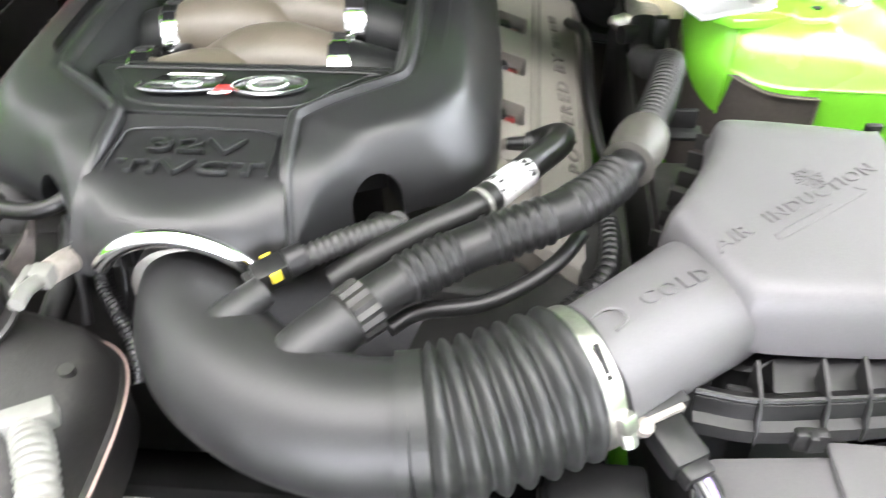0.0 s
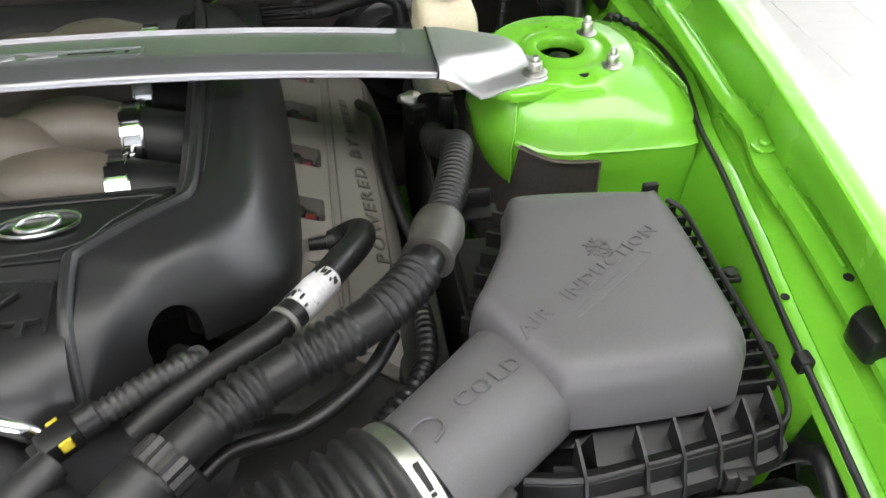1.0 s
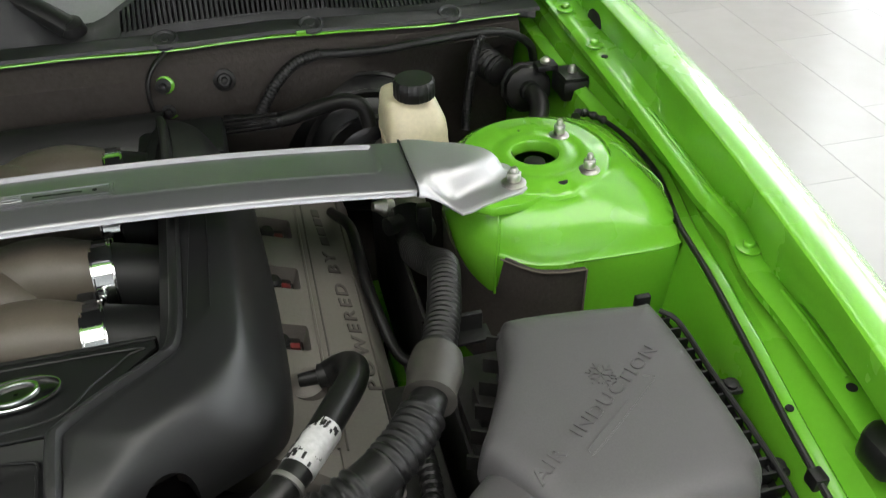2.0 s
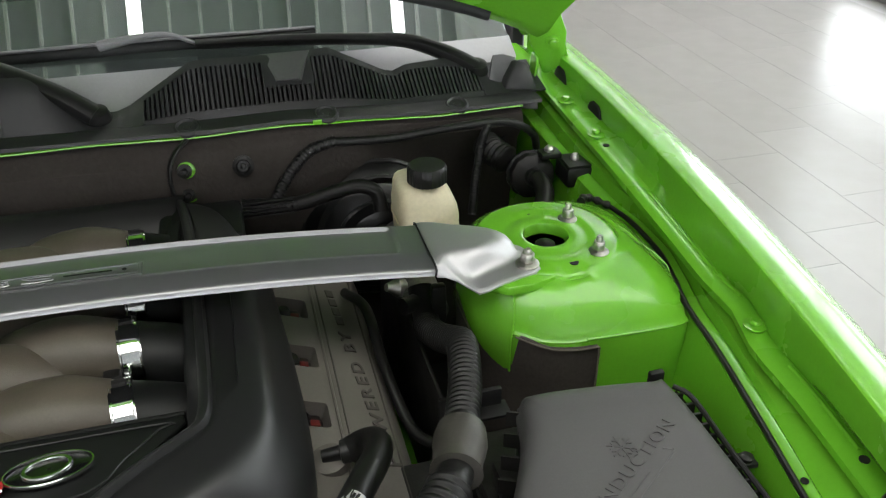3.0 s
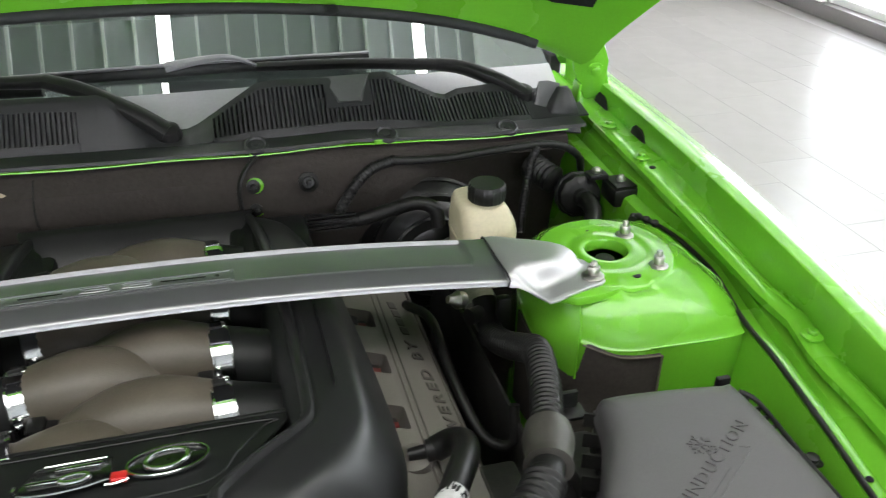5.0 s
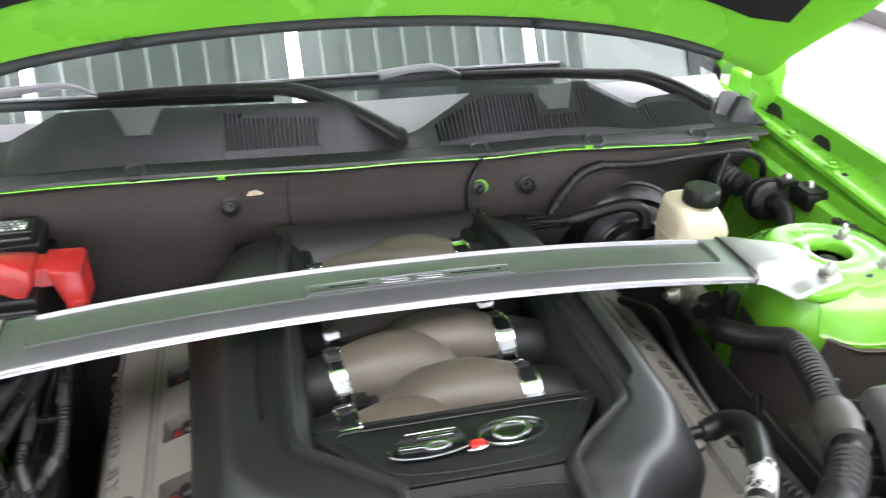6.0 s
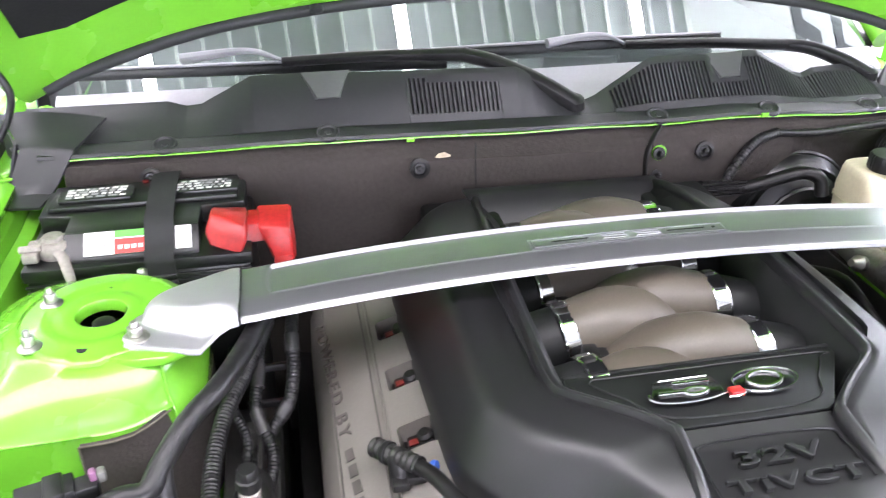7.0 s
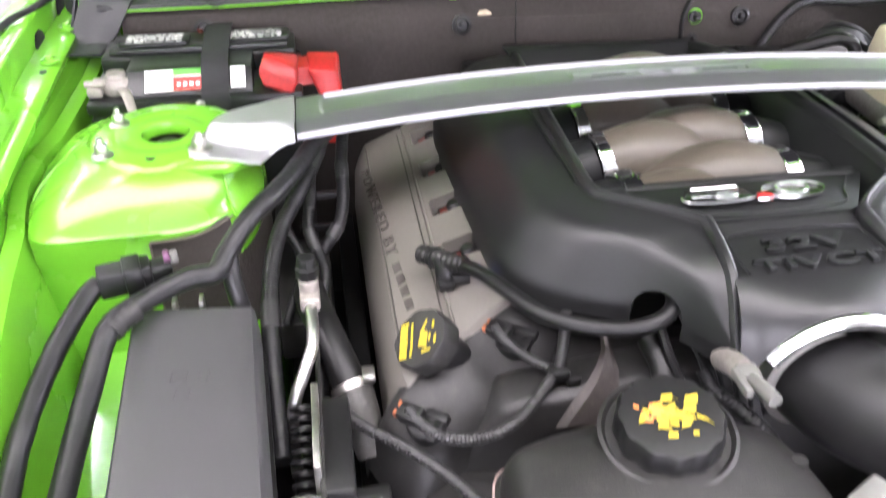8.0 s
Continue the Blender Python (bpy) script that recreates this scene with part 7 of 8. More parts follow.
part("bridge", hull([(-0.412, 0.2, 0.878), (-0.37, 0.205, 0.878), (-0.412, 0.205, 0.902), (-0.37, 0.21, 0.9), (-0.412, 0.24, 0.904), (-0.37, 0.244, 0.904), (-0.412, 0.24, 0.88), (-0.37, 0.24, 0.88)], 0.002), RED, pos)
part("flap", hull([(-0.386, 0.2, 0.9), (-0.35, 0.197, 0.897), (-0.345, 0.199, 0.852), (-0.372, 0.196, 0.856), (-0.388, 0.242, 0.91), (-0.346, 0.246, 0.906), (-0.344, 0.24, 0.85), (-0.375, 0.238, 0.852)], 0.003), RED, pos, "deep red flap over the lead")
part("tail", prism([(-0.372, 0.196), (-0.35, 0.196), (-0.346, 0.206), (-0.37, 0.206)], 0.8, 0.86, 0.002), RED, pos)

# ---- left side: fuse box, looms, pipes ----
fuse = thing("fuse_box", (-0.5, -0.31, 0.74), "dark grey lidded fuse box with moulded marks", "fuse box")
FB = [(-0.558, -0.166), (-0.45, -0.177), (-0.436, -0.39), (-0.428, -0.5), (-0.534, -0.49), (-0.546, -0.38)]
rows = []
for d, z in ((-0.03, 0.826), (-0.008, 0.826), (-0.003, 0.8245), (0.0, 0.82), (0.003, 0.785)):
    rows.append([(p.x, p.y, z) for p in offset_poly(FB, d)])
fl = part("lid", grid(rows, True, True), FUSEBOX, fuse, "plain grey lid", sharp=35)
rows = [[(p.x, p.y, z) for p in offset_poly(FB, d)] for d, z in ((0.006, 0.786), (0.006, 0.78), (0.0, 0.778), (-0.002, 0.7))]
part("base", grid(rows, True, True), PLASTIC, fuse)
gm = axes((-0.497, -0.268, 0.8262), (0.99, -0.1, 0), (0.1, 0.99, 0))
for a, b, c, d in ((-0.016, -0.0155, -0.006, 0.008), (-0.004, -0.0032, -0.006, 0.008), (0.006, 0.0066, -0.003, 0.004), (0.013, 0.0138, -0.006, 0.009), (-0.016, -0.006, 0.008, 0.0085), (-0.016, -0.006, -0.006, -0.0055), (-0.009, -0.0085, -0.026, -0.014), (0.002, 0.0025, -0.026, -0.014)):
    part("emboss", box((a, c, -0.0002), (b, d, 0.0005), 0, gm), FUSEBOX, fl)
for x in (-0.521, -0.497):
    part("hinge_pin", box((x - 0.002, -0.17, 0.815), (x + 0.002, -0.158, 0.83), 0.0008), STEEL, fuse)

loomL = thing("engine_loom", (-0.5, -0.15, 0.75), "thick taped wiring loom curving round the fuse box", "wiring loom")
part("trunk", tube([(-0.36, 0.12, 0.86), (-0.385, 0.03, 0.882), (-0.404, -0.03, 0.885), (-0.424, -0.075, 0.884), (-0.448, -0.108, 0.878), (-0.47, -0.14, 0.862), (-0.481, -0.16, 0.853), (-0.505, -0.163, 0.851), (-0.54, -0.182, 0.845), (-0.567, -0.21, 0.84), (-0.578, -0.264, 0.82), (-0.585, -0.345, 0.8), (-0.587, -0.45, 0.78), (-0.58, -0.6, 0.75)], wound(0.0098, 0.0003, 0.011), 0.003, 14), TAPE, loomL)
part("trunk", tube([(-0.47, -0.14, 0.86), (-0.468, -0.155, 0.84), (-0.462, -0.165, 0.81), (-0.455, -0.17, 0.77)], wound(0.0085, 0.0003, 0.011), 0.003, 14), TAPE, loomL)
part("tape_wrap", tube([(-0.548, -0.191, 0.843), (-0.56, -0.203, 0.8405), (-0.566, -0.214, 0.838)], lambda s: 0.0108 + 0.0003 * math.sin(s * 800), 0.002, 14), DUSTY, loomL)
part("branch", tube([(-0.583, -0.158, 0.85), (-0.595, -0.18, 0.845), (-0.612, -0.235, 0.83), (-0.622, -0.295, 0.815), (-0.625, -0.34, 0.8), (-0.622, -0.45, 0.775), (-0.615, -0.6, 0.75)], wound(0.0093, 0.0003, 0.01), 0.003, 14), TAPE, loomL)
cm2 = axes((-0.55, -0.15, 0.852), (1, 0.25, 0.02), (-0.25, 1, 0))
part("connector", join(box((-0.034, -0.012, -0.012), (0.012, 0.012, 0.012), 0.002, cm2), box((-0.012, -0.014, -0.014), (0.004, 0.014, 0.014), 0.002, cm2), box((0.01, -0.01, -0.008), (0.03, 0.008, 0.008), 0.002, cm2)), PLASTIC, loomL, "black plug block")
part("lock", join(box((0.03, -0.005, 0.004), (0.037, 0.005, 0.015), 0.002, cm2)), PEARL, loomL, "pale plug")
part("lock", box((0.024, -0.004, 0.006), (0.03, 0.004, 0.017), 0.002, cm2), paint("purple_plug", (0.16, 0.07, 0.13), 0.5), loomL, "purple plug")
for pts, r in (([(-0.375, 0.1, 0.86), (-0.383, 0.08, 0.848), (-0.405, 0.02, 0.83), (-0.426, -0.035, 0.82), (-0.437, -0.09, 0.808), (-0.439, -0.14, 0.797), (-0.438, -0.2, 0.78), (-0.432, -0.3, 0.75)], 0.0085),
               ([(-0.352, 0.1, 0.86), (-0.357, 0.06, 0.84), (-0.358, 0.03, 0.815), (-0.366, 0.005, 0.79), (-0.385, -0.01, 0.77), (-0.41, -0.03, 0.74)], 0.007),
               ([(-0.39, 0.09, 0.84), (-0.395, 0.05, 0.81), (-0.4, 0.0, 0.79), (-0.385, -0.04, 0.76), (-0.4, -0.1, 0.74)], 0.006),
               ([(-0.42, 0.06, 0.83), (-0.43, 0.02, 0.8), (-0.41, -0.03, 0.77), (-0.43, -0.09, 0.73)], 0.005)):
    wb = thing("wiring_branch", pts[0], "taped black wiring branch beside the engine", "wiring", "wiring branches")
    part("conduit", tube(pts, ribbed(r - 0.0005, 0.0009, 0.0042), 0.0013, 12), TAPE, wb)
    for k in (1, len(pts) - 3):
        a, b = Vector(pts[k]), Vector(pts[k + 1])
        part("tape_wrap", tube([a.lerp(b, f) for f in (0.0, 0.25, 0.5)], r + 0.0012, 0.004, 12), CONDUIT, wb, "grey tape wrap")
clut = thing("harness_bracket", (-0.41, -0.05, 0.65), "dark harness bracket deep beside the engine", "bracket")
part("plate", box((-0.44, -0.09, 0.68), (-0.38, 0.08, 0.73), 0.006), DUSTY, clut)
part("bar", box((-0.41, 0.02, 0.775), (-0.36, 0.026, 0.783), 0.001), PLASTIC, clut)
part("bar", box((-0.42, 0.05, 0.8), (-0.355, 0.056, 0.808), 0.001), PLASTIC, clut)
part("plug", box((-0.415, -0.01, 0.745), (-0.395, 0.008, 0.77), 0.002), PEARL, clut, "pale plug")

ac = thing("air_conditioning_line", (-0.4, -0.2, 0.72), "bare aluminium air-conditioning pipe with a black service cap", "pipe")
part("cap", lathe([(0.0105, 0.834), (0.0115, 0.836), (0.0115, 0.846), (0.0095, 0.847), (0.0095, 0.854), (0.008, 0.856), (0.0, 0.856)], Matrix.Translation((-0.4, -0.152, 0)), 24, 10, 0.08), PLASTIC, ac, "black service cap")
part("fitting", join(lathe([(0.008, 0.818), (0.0095, 0.82), (0.0095, 0.832), (0.008, 0.8335)], Matrix.Translation((-0.4, -0.154, 0)), 16), box((-0.4095, -0.172, 0.806), (-0.3905, -0.148, 0.822), 0.003)), LEAD, ac, "pale alloy fitting")
part("pipe", tube([(-0.4, -0.165, 0.812), (-0.399, -0.19, 0.81), (-0.4, -0.215, 0.803), (-0.408, -0.235, 0.792), (-0.418, -0.252, 0.775), (-0.423, -0.262, 0.75), (-0.424, -0.264, 0.7)], 0.0058, 0.006, 14), BARETUBE, ac)
rad = thing("radiator_hose", (-0.36, -0.2, 0.7), "black radiator hose clamped beside the engine", "hose")
part("hose", tube([(-0.403, -0.08, 0.765), (-0.4, -0.115, 0.778), (-0.391, -0.15, 0.774), (-0.378, -0.187, 0.758), (-0.366, -0.217, 0.738)], 0.0165, 0.006, 18), RUBBER, rad)
cuff = part("cuff", tube([(-0.368, -0.212, 0.742), (-0.363, -0.23, 0.728), (-0.358, -0.246, 0.713), (-0.354, -0.258, 0.7)], lambda s: 0.0192 - 0.1 * max(0.0, s - 0.02), 0.003, 18), paint("dusty_grey_cuff", (0.055, 0.053, 0.048), 0.6, vary=0.35, scale=50, bump=0.4, bump_scale=260, dirt=0.5, dirt_color=(0.12, 0.11, 0.1)), rad, "dull grey dusty cuff")
part("clamp", join(tube([(-0.3695, -0.208, 0.7445), (-0.3675, -0.2135, 0.7405)], 0.0198, 0.002, 20), box((-0.358, -0.222, 0.755), (-0.346, -0.206, 0.765), 0.002)), STEEL, rad, "thin steel hose clamp")
fan = thing("cooling_fan_shroud", (-0.4, -0.36, 0.65), "black fan shroud with a pale metal edge", "fan shroud")
part("edge", box((-0.404, -0.345, 0.72), (-0.398, -0.25, 0.79), 0.001), STEEL, fan, "pale metal edge strip")
part("shroud", box((-0.398, -0.36, 0.68), (-0.372, -0.252, 0.775), 0.004), PLASTIC, fan)
for k in range(9):
    part("louvre", tube([(-0.422, -0.262 - 0.0095 * k, 0.772 - 0.003 * k), (-0.413, -0.266 - 0.0095 * k, 0.777 - 0.003 * k), (-0.405, -0.263 - 0.0095 * k, 0.772 - 0.003 * k)], 0.003, 0.003, 8), PLASTIC, fan)
part("clip", box((-0.425, -0.362, 0.75), (-0.395, -0.348, 0.762), 0.003), PEARL, fan, "cream plastic clip")
part("box", box((-0.395, -0.365, 0.745), (-0.345, -0.345, 0.762), 0.004), PLASTIC, fan)


om = axes((-0.295, -0.226, 0.7985), (0.6375, -0.33, 0.441), (0.185, 0.896, 0.403))
oil = part("oil_cap", lathe([(0.026, -0.006), (0.0294, -0.004), (0.0298, 0.0135), (0.0284, 0.017), (0.0, 0.0175)], om, 60, 9, 0.05), DUSTY, engine, "black oil filler cap with worn yellow print")
rng = random.Random(21)
pr = om @ pose(0, 0, -0.0002)
for x0, w in ((-0.021, 0.009), (-0.009, 0.003)):
    y = -0.018
    while y < 0.016:
        h = rng.uniform(0.004, 0.009)
        part("print_bar", box((x0 + rng.uniform(0, 0.0006), y, 0.018), (x0 + w - rng.uniform(0, 0.0008), min(y + h, 0.0175), 0.0184), 0, pr), YELLOW, oil, "worn yellow print")
        y += h + rng.uniform(0.0004, 0.0012)
# a small can with its spout and handle
for quad in ([(0.0, -0.009), (0.009, -0.012), (0.01, 0.003), (0.002, 0.006)], [(0.0025, 0.0065), (0.005, 0.0055), (0.009, 0.015), (0.0072, 0.0155)], [(0.0105, -0.006), (0.0125, -0.0065), (0.0135, 0.001), (0.0115, 0.0012)], [(0.014, 0.006), (0.016, 0.005), (0.017, 0.012), (0.015, 0.0135)], [(0.004, -0.0165), (0.014, -0.0155), (0.0138, -0.0135), (0.0042, -0.0142)], [(0.0165, -0.01), (0.019, -0.0095), (0.0195, -0.001), (0.017, -0.002)]):
    part("print_mark", prism(quad, 0.018, 0.0184, 0, pr), YELLOW, oil, "worn yellow print")
part("oil_neck", lathe([(0.02, -0.02), (0.02, 0.03), (0.016, 0.032)], upright((-0.283, -0.222, 0.784), (-0.6276, -0.209, 0.751)), 24), PLASTIC, engine)

# crankcase hose from the left cam cover into the engine cover
ccv = thing("crankcase_hose", (-0.18, -0.22, 0.8), "thin black hose curving from the cam cover into the engine cover", "hose")
part("hose", tube([(-0.252, -0.146, 0.826), (-0.24, -0.172, 0.835), (-0.225, -0.212, 0.842), (-0.2, -0.252, 0.841), (-0.165, -0.272, 0.839), (-0.13, -0.281, 0.84), (-0.104, -0.279, 0.845), (-0.09, -0.267, 0.85), (-0.083, -0.245, 0.849), (-0.082, -0.22, 0.84)], 0.0072, 0.006, 14), RUBBER, ccv)
nz = part("nozzle", tube([(-0.2865, -0.103, 0.815), (-0.276, -0.116, 0.8185), (-0.263, -0.132, 0.823), (-0.25, -0.148, 0.827)], lambda s: 0.0098 - 0.02 * s + 0.0005 * math.sin(s * 900), 0.0012, 16), DUSTY, ccv, "ribbed grey-black nozzle")
part("collar", lathe([(0.008, 0), (0.0112, 0.0005), (0.0112, 0.005), (0.008, 0.006)], upright((-0.277, -0.115, 0.818), (0.62, -0.76, 0.2)), 20), PLASTIC, nz)
part("elbow", tube([(-0.268, -0.124, 0.822), (-0.2665, -0.132, 0.812), (-0.266, -0.137, 0.797)], 0.0105, 0.004, 14), PLASTIC, ccv)
part("clip", join(box((-0.262, -0.15, 0.806), (-0.244, -0.128, 0.815), 0.002), box((-0.276, -0.152, 0.801), (-0.26, -0.138, 0.81), 0.002)), PLASTIC, ccv, "black retaining clip")
part("o_ring", lathe([(0.005, 0), (0.006, 0.003), (0.005, 0.006)], upright((-0.238, -0.138, 0.815), (0.8, -0.4, 0.3)), 12), paint("blue_clip", (0.02, 0.08, 0.35), 0.4), ccv, "small blue clip")

tank = thing("coolant_tank", (-0.14, -0.43, 0.7), "dark grey coolant expansion tank with a black pressure cap", "coolant tank")
TK = [(-0.262, -0.375), (-0.24, -0.348), (-0.18, -0.338), (-0.1, -0.347), (-0.05, -0.36), (-0.028, -0.39), (-0.02, -0.45), (-0.025, -0.53), (-0.06, -0.57), (-0.16, -0.575), (-0.23, -0.55), (-0.262, -0.48)]
fine_tank = []
line = [Vector((x, y, 0)) for x, y in TK]
for i in range(len(TK)):
    a, b, c, d = (line[(i + k) % len(TK)] for k in (-1, 0, 1, 2))
    for k in range(5):
        t = k / 5
        q = 0.5 * (2 * b + (c - a) * t + (2 * a - 5 * b + 4 * c - d) * t * t + (3 * b - a - 3 * c + d) * t ** 3)
        fine_tank.append((q.x, q.y))
rows = []
for d, z in ((-0.09, 0.818), (-0.06, 0.8175), (-0.035, 0.814), (-0.018, 0.806), (-0.008, 0.795), (-0.002, 0.78), (0.0, 0.766), (0.004, 0.7645), (0.005, 0.762), (0.004, 0.759), (0.0, 0.757), (-0.002, 0.7)):
    ring = offset_poly(fine_tank, d) if d > -0.03 else [Vector((-0.14, -0.455)) + (Vector(p) - Vector((-0.14, -0.455))) * (1 + d * 9.5) for p in fine_tank]
    rows.append([(p.x, p.y, z + 0.01 * math.exp(-((p.x + 0.14) ** 2 + (p.y + 0.4) ** 2) / 0.004)) for p in ring])
part("tank", grid(rows, True, True), DUSTY, tank, sharp=60)
rows = [[(p.x, p.y, z) for p in offset_poly(fine_tank, d)] for d, z in ((0.0042, 0.7605), (0.0062, 0.7615), (0.0062, 0.7635), (0.0042, 0.7645))]
part("weld_seam", grid(rows, True), paint("pinkish_seam", (0.3, 0.22, 0.2), 0.5), tank, "pale welded seam")
tm = upright((-0.14, -0.388, 0.828), (-0.06, -0.12, 1))
part("collar", lathe([(0.05, -0.004), (0.052, 0.001), (0.049, 0.0025), (0.046, -0.001), (0.037, -0.001)], tm, 48), DUSTY, tank)
part("pressure_cap", lathe([(0.039, -0.003), (0.041, 0.002), (0.041, 0.016), (0.0385, 0.021), (0.036, 0.0215), (0.0, 0.0215)], tm, 72, 12, 0.05), PLASTIC, tank, "black ribbed pressure cap")
rng = random.Random(9)
for k in range(46):
    a, r = rng.uniform(0, math.tau), rng.uniform(0.002, 0.028)
    x, y = r * math.cos(a), 0.75 * r * math.sin(a)
    w, h, q = rng.uniform(0.004, 0.01), rng.uniform(0.0025, 0.006), rng.uniform(-0.9, 0.9)
    m = ORANGE if x < 0.002 and y < 0.012 and k % 2 else YELLOW
    part("print_mark", prism([(x - w / 2, y - h / 2 + q * h), (x + w / 2, y - h / 2.6), (x + w / 2.4, y + h / 2 - q * h), (x - w / 2.2, y + h / 2.3)], 0.0215, 0.02185 + 0.00001 * k, 0, tm), m, tank, "worn yellow and orange warning print")
part("molding", join(box((-0.06, -0.42, 0.806), (-0.052, -0.412, 0.812), 0.001), lathe([(0.006, 0.805), (0.006, 0.812)], Matrix.Translation((-0.045, -0.416, 0)), 12)), DUSTY, tank)
inlet = thing("coolant_inlet", (-0.05, -0.35, 0.81), "pale grey quick-connect fitting on the coolant line", "pipe fitting")
part("hose_end", tube([(-0.064, -0.318, 0.83), (-0.067, -0.336, 0.841), (-0.0695, -0.358, 0.85)], lambda s: 0.011 - 0.03 * s, 0.004, 14), LEAD, inlet)
part("fitting", join(box((-0.079, -0.372, 0.845), (-0.062, -0.356, 0.86), 0.003), tube([(-0.07, -0.365, 0.852), (-0.0705, -0.385, 0.86), (-0.069, -0.402, 0.862)], 0.0058, 0.004, 10), box((-0.083, -0.388, 0.852), (-0.077, -0.36, 0.86), 0.0015)), PEARL, inlet)
spout = thing("overflow_hose", (-0.02, -0.52, 0.78), "milky ribbed hose plugged onto the coolant tank", "hose")
part("hose", tube([(-0.034, -0.482, 0.832), (-0.02, -0.502, 0.836), (-0.006, -0.53, 0.83), (0.004, -0.57, 0.8)], ribbed(0.0125, 0.0012, 0.006), 0.0015, 16), PEARL, spout)
part("clip", box((-0.017, -0.01, -0.004), (0.017, 0.006, 0.013), 0.002, axes((-0.036, -0.474, 0.832), (0.85, 0.45, 0), (-0.45, 0.85, 0))), PEARL, spout, "pale square clip")

# front of the engine: sensors, conduits, cables, shroud


def left_front():
    """Dark rounded casting that falls away in front of the left cam cover."""
    rows = []
    for d, dz in ((-0.012, -0.03), (-0.008, -0.008), (0.0, -0.006), (0.008, -0.007), (0.02, -0.011), (0.036, -0.019), (0.05, -0.03), (0.06, -0.044), (0.066, -0.062), (0.068, -0.1), (0.068, -0.2)):
        row = []
        for u in np.linspace(0, 1, 31):
            x = 0.362 - 0.215 * u
            y = -0.262 + 0.6 * max(0.0, 0.355 - x)
            z = lerp_at([(0.13, 0.8), (0.2, 0.806), (0.24, 0.803), (0.278, 0.792), (0.327, 0.7685), (0.345, 0.745), (0.365, 0.69)], x)
            swell = 0.006 * math.exp(-((u - 0.3) / 0.1) ** 2) - 0.01 * math.exp(-((u - 0.52) / 0.09) ** 2) * min(1.0, max(0.0, d / 0.03)) + 0.004 * math.exp(-((u - 0.75) / 0.12) ** 2)
            row.append((-x + 0.5 * max(0.0, d), y - 0.86 * d, z + dz + (swell if d > 0.005 else 0.0)))
        rows.append(row)
    return thick(grid(rows), 0.004)


part("front_cover", left_front(), DUSTY, engine, "dark rounded front cover of the left bank", sharp=60)
part("front_cover", prism([(-0.18, -0.255), (-0.13, -0.262), (-0.02, -0.262), (0.1, -0.262), (0.2, -0.25), (0.3, -0.22), (0.3, -0.2), (-0.18, -0.2)], 0.6, 0.775, 0.012), DUSTY, engine, "dark front cover")
# lower housing below the two sensors
part("housing", prism([(-0.325, -0.335), (-0.27, -0.36), (-0.22, -0.345), (-0.2, -0.3), (-0.3, -0.27)], 0.64, 0.7, 0.014), DUSTY, engine, "dusty dark pump housing")
# worn metal strip that widens and curls downwards
strip = []
for x, y, z, w in ((-0.144, -0.255, 0.815, 0.004), (-0.1435, -0.266, 0.807, 0.007), (-0.146, -0.277, 0.798, 0.0125), (-0.152, -0.286, 0.787, 0.0175), (-0.161, -0.293, 0.776, 0.0205), (-0.171, -0.298, 0.765, 0.02), (-0.182, -0.302, 0.752, 0.018)):
    strip.append([(x - w * 0.75, y + w * 0.25, z - 0.002), (x - w * 0.3, y, z + 0.0015), (x + w * 0.3, y - 0.001, z + 0.001), (x + w * 0.75, y - w * 0.3, z - 0.004)])
part("shield", thick(grid(strip), 0.0016), paint("worn_brown_metal", (0.035, 0.029, 0.027), 0.42, 0.4, vary=0.4, scale=60, bump=0.5, bump_scale=260, dirt=0.4), engine, "worn curled metal strip")
for at, x, y in (((-0.2335, -0.2035, 0.793), (0.75, -0.62, 0.1), (0.5, 0.75, 0.2)), ((-0.325, -0.263, 0.757), (0.7, -0.66, 0.12), (0.5, 0.7, 0.3))):
    sp = axes(at, x, y)
    p = part("sensor", join(lathe([(0.016, -0.02), (0.017, -0.004), (0.0145, -0.001), (0.008, 0.0)], sp @ pose(0.02, 0.0, -0.004), 20), box((-0.004, -0.008, -0.007), (0.02, 0.008, 0.005), 0.002, sp), box((0.018, 0.004, -0.01), (0.042, 0.013, -0.002), 0.002, sp), box((0.03, -0.015, -0.012), (0.04, 0.006, -0.004), 0.002, sp)), PLASTIC, engine, "black sensor with its plug")
    for dy in (-0.0045, 0.0045):
        part("lock", box((-0.0075, dy - 0.0028, -0.0035), (-0.0015, dy + 0.0028, 0.0035), 0.0012, sp), SEALORANGE, p, "pale orange plug lock")
part("conduit", tube([(-0.2325, -0.2075, 0.797), (-0.227, -0.224, 0.795), (-0.215, -0.242, 0.792), (-0.2, -0.258, 0.789), (-0.187, -0.268, 0.788)], ribbed(0.0038, 0.0009, 0.0031), 0.001, 10), CONDUIT, engine, "finely ribbed grey conduit")
part("conduit", tube([(-0.322, -0.266, 0.763), (-0.31, -0.284, 0.757), (-0.294, -0.299, 0.756), (-0.272, -0.307, 0.758), (-0.25, -0.308, 0.763), (-0.23, -0.302, 0.77), (-0.212, -0.29, 0.779), (-0.198, -0.277, 0.786), (-0.187, -0.268, 0.79)], ribbed(0.0043, 0.001, 0.0033), 0.001, 10), CONDUIT, engine, "finely ribbed grey conduit")
part("conduit", tube([(-0.187, -0.268, 0.789), (-0.1835, -0.262, 0.803), (-0.181, -0.256, 0.82), (-0.179, -0.25, 0.84)], 0.0052, 0.004, 10), CONDUIT, engine)
part("conduit_tee", join(box((-0.196, -0.278, 0.782), (-0.178, -0.26, 0.795), 0.004), box((-0.181, -0.279, 0.776), (-0.168, -0.268, 0.788), 0.003)), PLASTIC, engine, "black conduit tee")
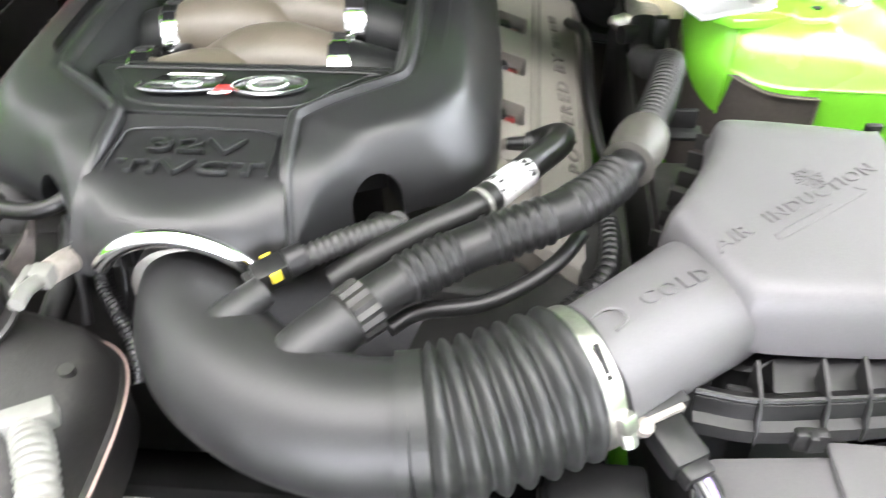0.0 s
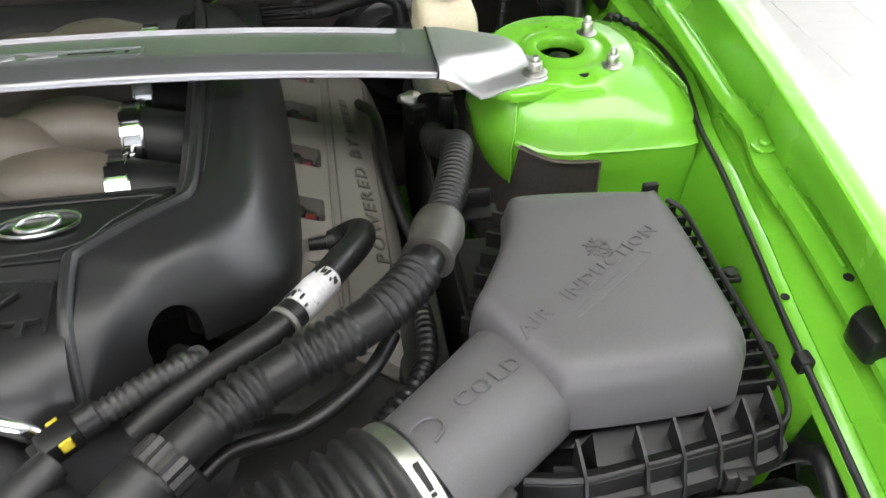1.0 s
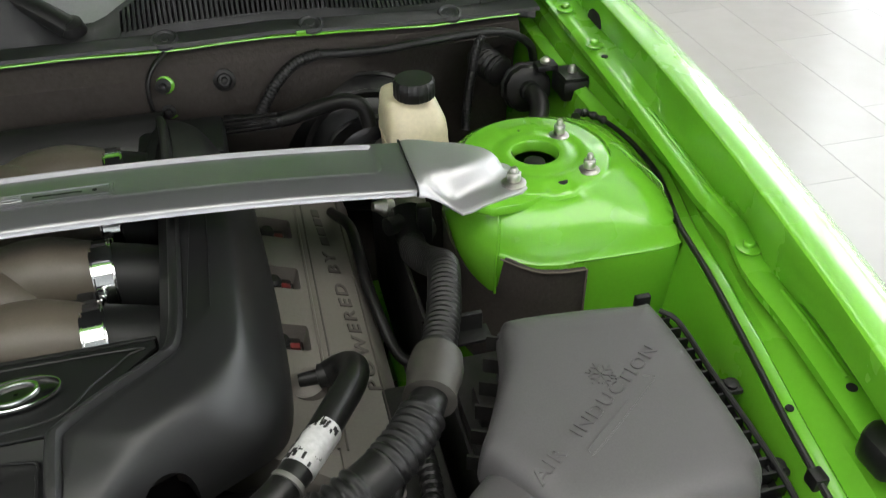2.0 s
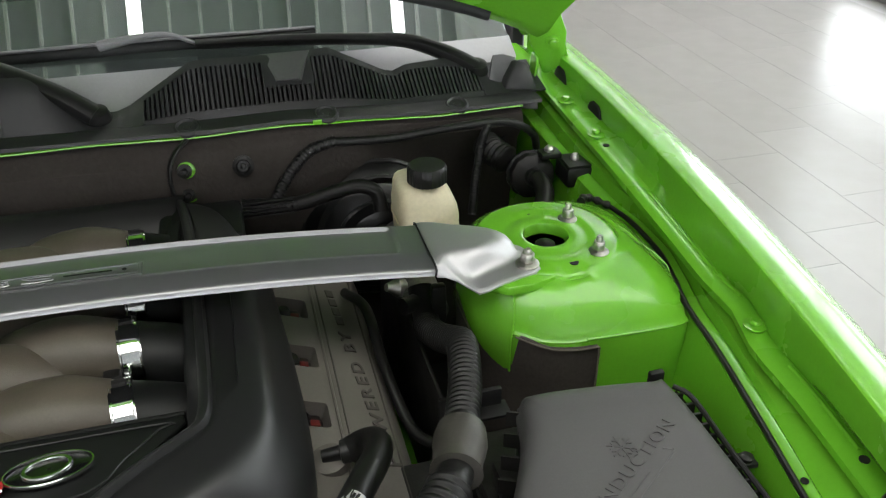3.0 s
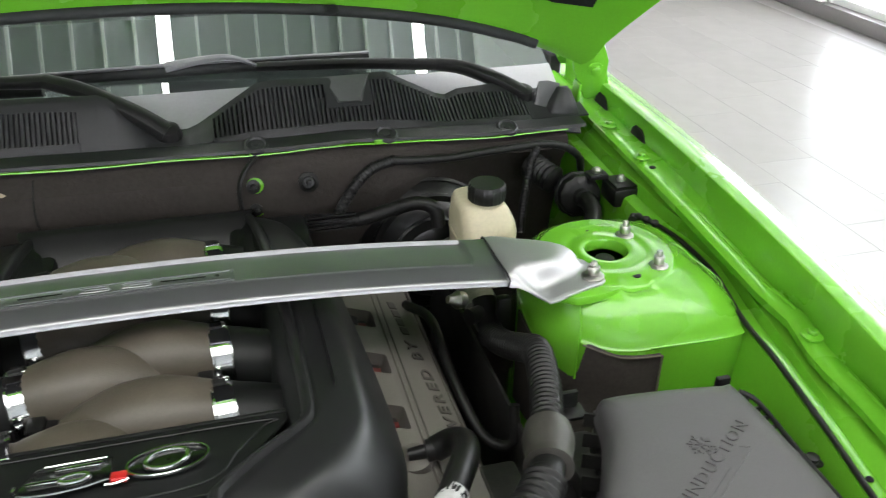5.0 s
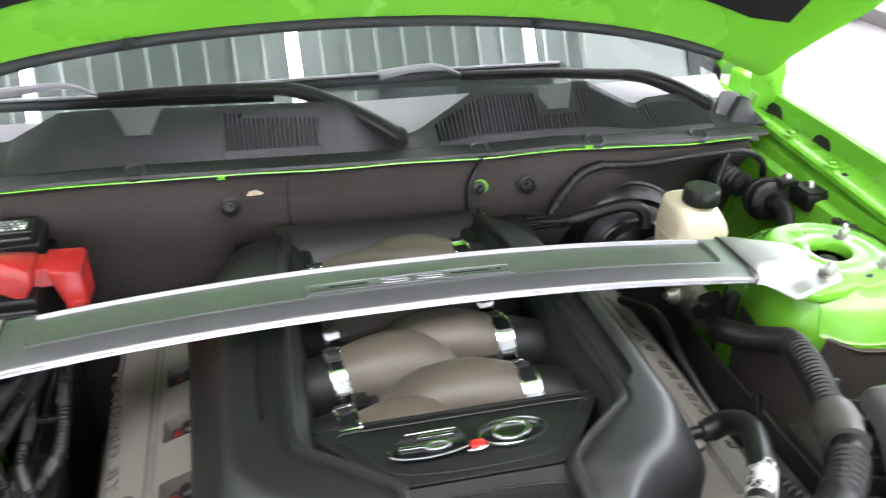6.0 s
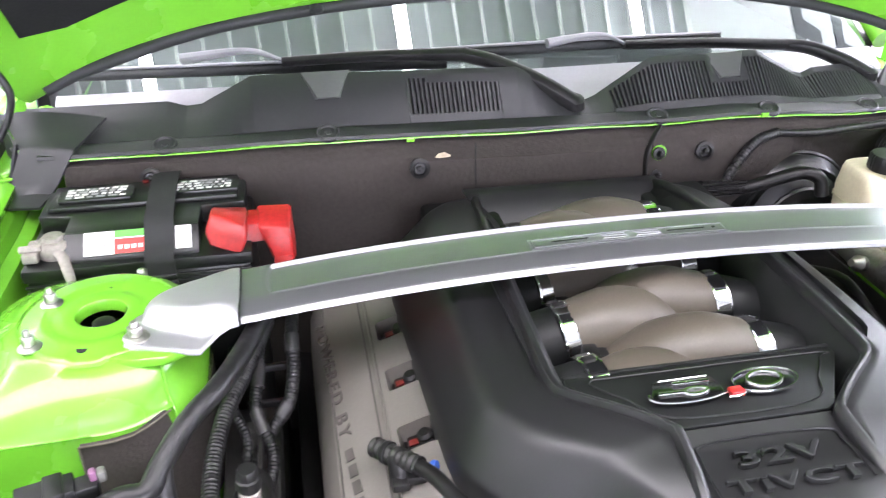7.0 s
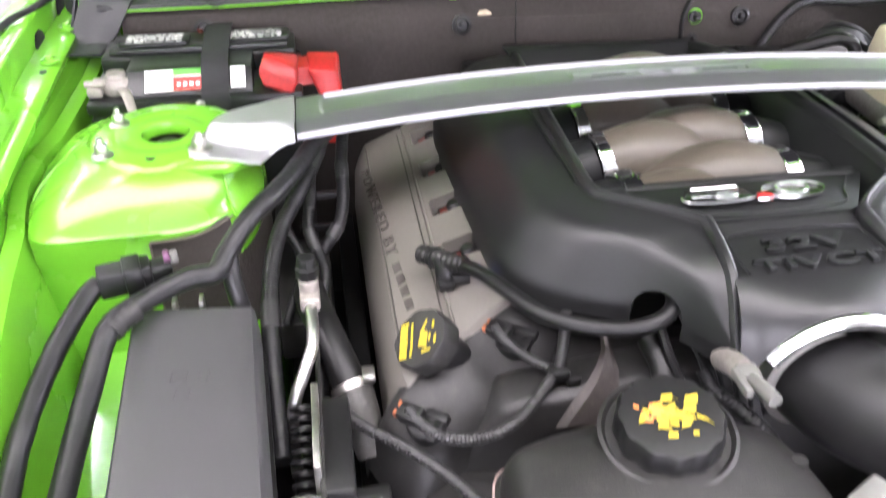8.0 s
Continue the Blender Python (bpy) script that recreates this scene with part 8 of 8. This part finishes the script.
part("cable", tube([(-0.1, -0.272, 0.83), (-0.095, -0.29, 0.81), (-0.085, -0.31, 0.785), (-0.08, -0.33, 0.76)], 0.0042, 0.006, 8), TAPE, engine)
part("conduit", tube([(-0.385, -0.235, 0.745), (-0.36, -0.262, 0.742), (-0.33, -0.287, 0.739), (-0.3, -0.318, 0.737), (-0.27, -0.36, 0.735)], ribbed(0.0046, 0.0009, 0.0033), 0.0012, 10), CONDUIT, engine, "finely ribbed grey conduit")
for k in range(6):
    x = -0.075 + 0.012 * k
    part("wire", tube([(x, -0.25, 0.83), (x + 0.004, -0.275, 0.815), (x + 0.012, -0.3, 0.79), (x + 0.014, -0.32, 0.76)], 0.0024, 0.008, 6), TAPE, engine)
part("cable", tube([(-0.068, -0.298, 0.8), (-0.062, -0.315, 0.79), (-0.045, -0.335, 0.782), (-0.028, -0.356, 0.77), (-0.02, -0.38, 0.75)], ribbed(0.006, 0.0012, 0.004), 0.0014, 10), TAPE, engine)
part("throttle_body", lathe([(0.044, -0.02), (0.05, -0.018), (0.05, 0.02), (0.045, 0.022)], upright((0.022, -0.31, 0.803), (0, -1, 0)), 36), CAST, engine, "cast throttle body behind the elbow")
part("pipe", tube([(-0.105, -0.262, 0.81), (-0.1, -0.29, 0.795), (-0.11, -0.33, 0.765)], 0.011, 0.006, 12), RUBBER, engine)
shroud = thing("radiator_shroud", (0, -0.6, 0.6), "dark plastic shroud behind the radiator", "radiator shroud")
part("top", box((-0.45, -0.75, 0.6), (0.36, -0.56, 0.715), 0.012), DUSTY, shroud)
part("blade_ring", tube([(0.1 * math.cos(a) + 0.02, -0.5 - 0.02 * math.sin(a), 0.6 + 0.1 * math.sin(a)) for a in np.linspace(0, 3.14, 13)], 0.01, 0.02, 8), PLASTIC, shroud)
part("ledge", box((-0.3, -0.565, 0.6), (0.3, -0.425, 0.68), 0.01), PLASTIC, shroud)
wl = part("warning_label", box((-0.06, -0.478, 0.6802), (-0.004, -0.441, 0.6808)), WHITE, shroud, "white warning label with an orange bar")
part("label_bar", box((-0.055, -0.456, 0.6808), (-0.012, -0.447, 0.6812)), ORANGE, wl)
panel = thing("radiator_cover", (0.5, -0.5, 0.72), "grey plastic cover beside the radiator", "panel")
part("panel", prism([(0.41, -0.432), (0.49, -0.425), (0.62, -0.425), (0.64, -0.6), (0.41, -0.6)], 0.75, 0.776, 0.006), AIRBOX, panel)
part("raised", prism([(0.492, -0.418), (0.61, -0.42), (0.62, -0.6), (0.5, -0.6)], 0.776, 0.783, 0.004), AIRBOX, panel)
tubeR = thing("air_inlet_tube", (0.55, -0.42, 0.7), "black ribbed inlet tube below the air box", "hose")
part("tube", tube([(0.548, -0.4, 0.75), (0.55, -0.425, 0.745), (0.552, -0.46, 0.73)], ribbed(0.021, 0.003, 0.008), 0.0018, 16), RUBBER, tubeR)
for pts in ([(0.618, -0.36, 0.72), (0.625, -0.385, 0.77), (0.628, -0.41, 0.785), (0.62, -0.46, 0.76), (0.6, -0.5, 0.72)], [(0.6, -0.38, 0.7), (0.612, -0.4, 0.745), (0.612, -0.43, 0.755), (0.6, -0.48, 0.72)], [(0.645, -0.37, 0.74), (0.648, -0.4, 0.775), (0.645, -0.45, 0.77), (0.64, -0.52, 0.73)]):
    single("headlamp_wiring", tube(pts, wound(0.008, 0.0005, 0.012), 0.004, 10), TAPE, "black wiring loop beside the air box", "wiring", "headlamp wiring")

# ---- floor tiles, last ----
TW, TL = 0.3, 0.6
tile_mesh = None
floor = bpy.data.objects["floor"]
far = bmesh.new()
count = 0
for i in range(-16, 16):
    for j in range(-11, 16):
        x = 2.17 * 1.1 - 0.005 + TW * i
        y = 1.61 + TL * j + (i % 3) * TL / 3
        if x < -4.6 or x + TW > 4.35 or y < -6 or y + TL > 9:
            continue
        if 1.0 < x and 0.0 < y < 6.5 and count < 130:
            if tile_mesh is None:
                bm = box((0.0005, 0.0005, -0.006), (TW - 0.0005, TL - 0.0005, 0.0), 0.0006, None, 1)
                tile_mesh = to_mesh(bm, "tile", TILE, 20)
            ob = new("tile", tile_mesh)
            ob.parent = floor
            ob.location = Vector((x, y, FLOOR)) - ORIGIN[floor]
            count += 1
        else:
            vs = [far.verts.new((x + a, y + b, FLOOR)) for a, b in ((0.0005, 0.0005), (TW - 0.0005, 0.0005), (TW - 0.0005, TL - 0.0005), (0.0005, TL - 0.0005))]
            far.faces.new(vs)
part("tiles", far, TILE, floor)
tagged(floor.children[-1], kind="stuff")
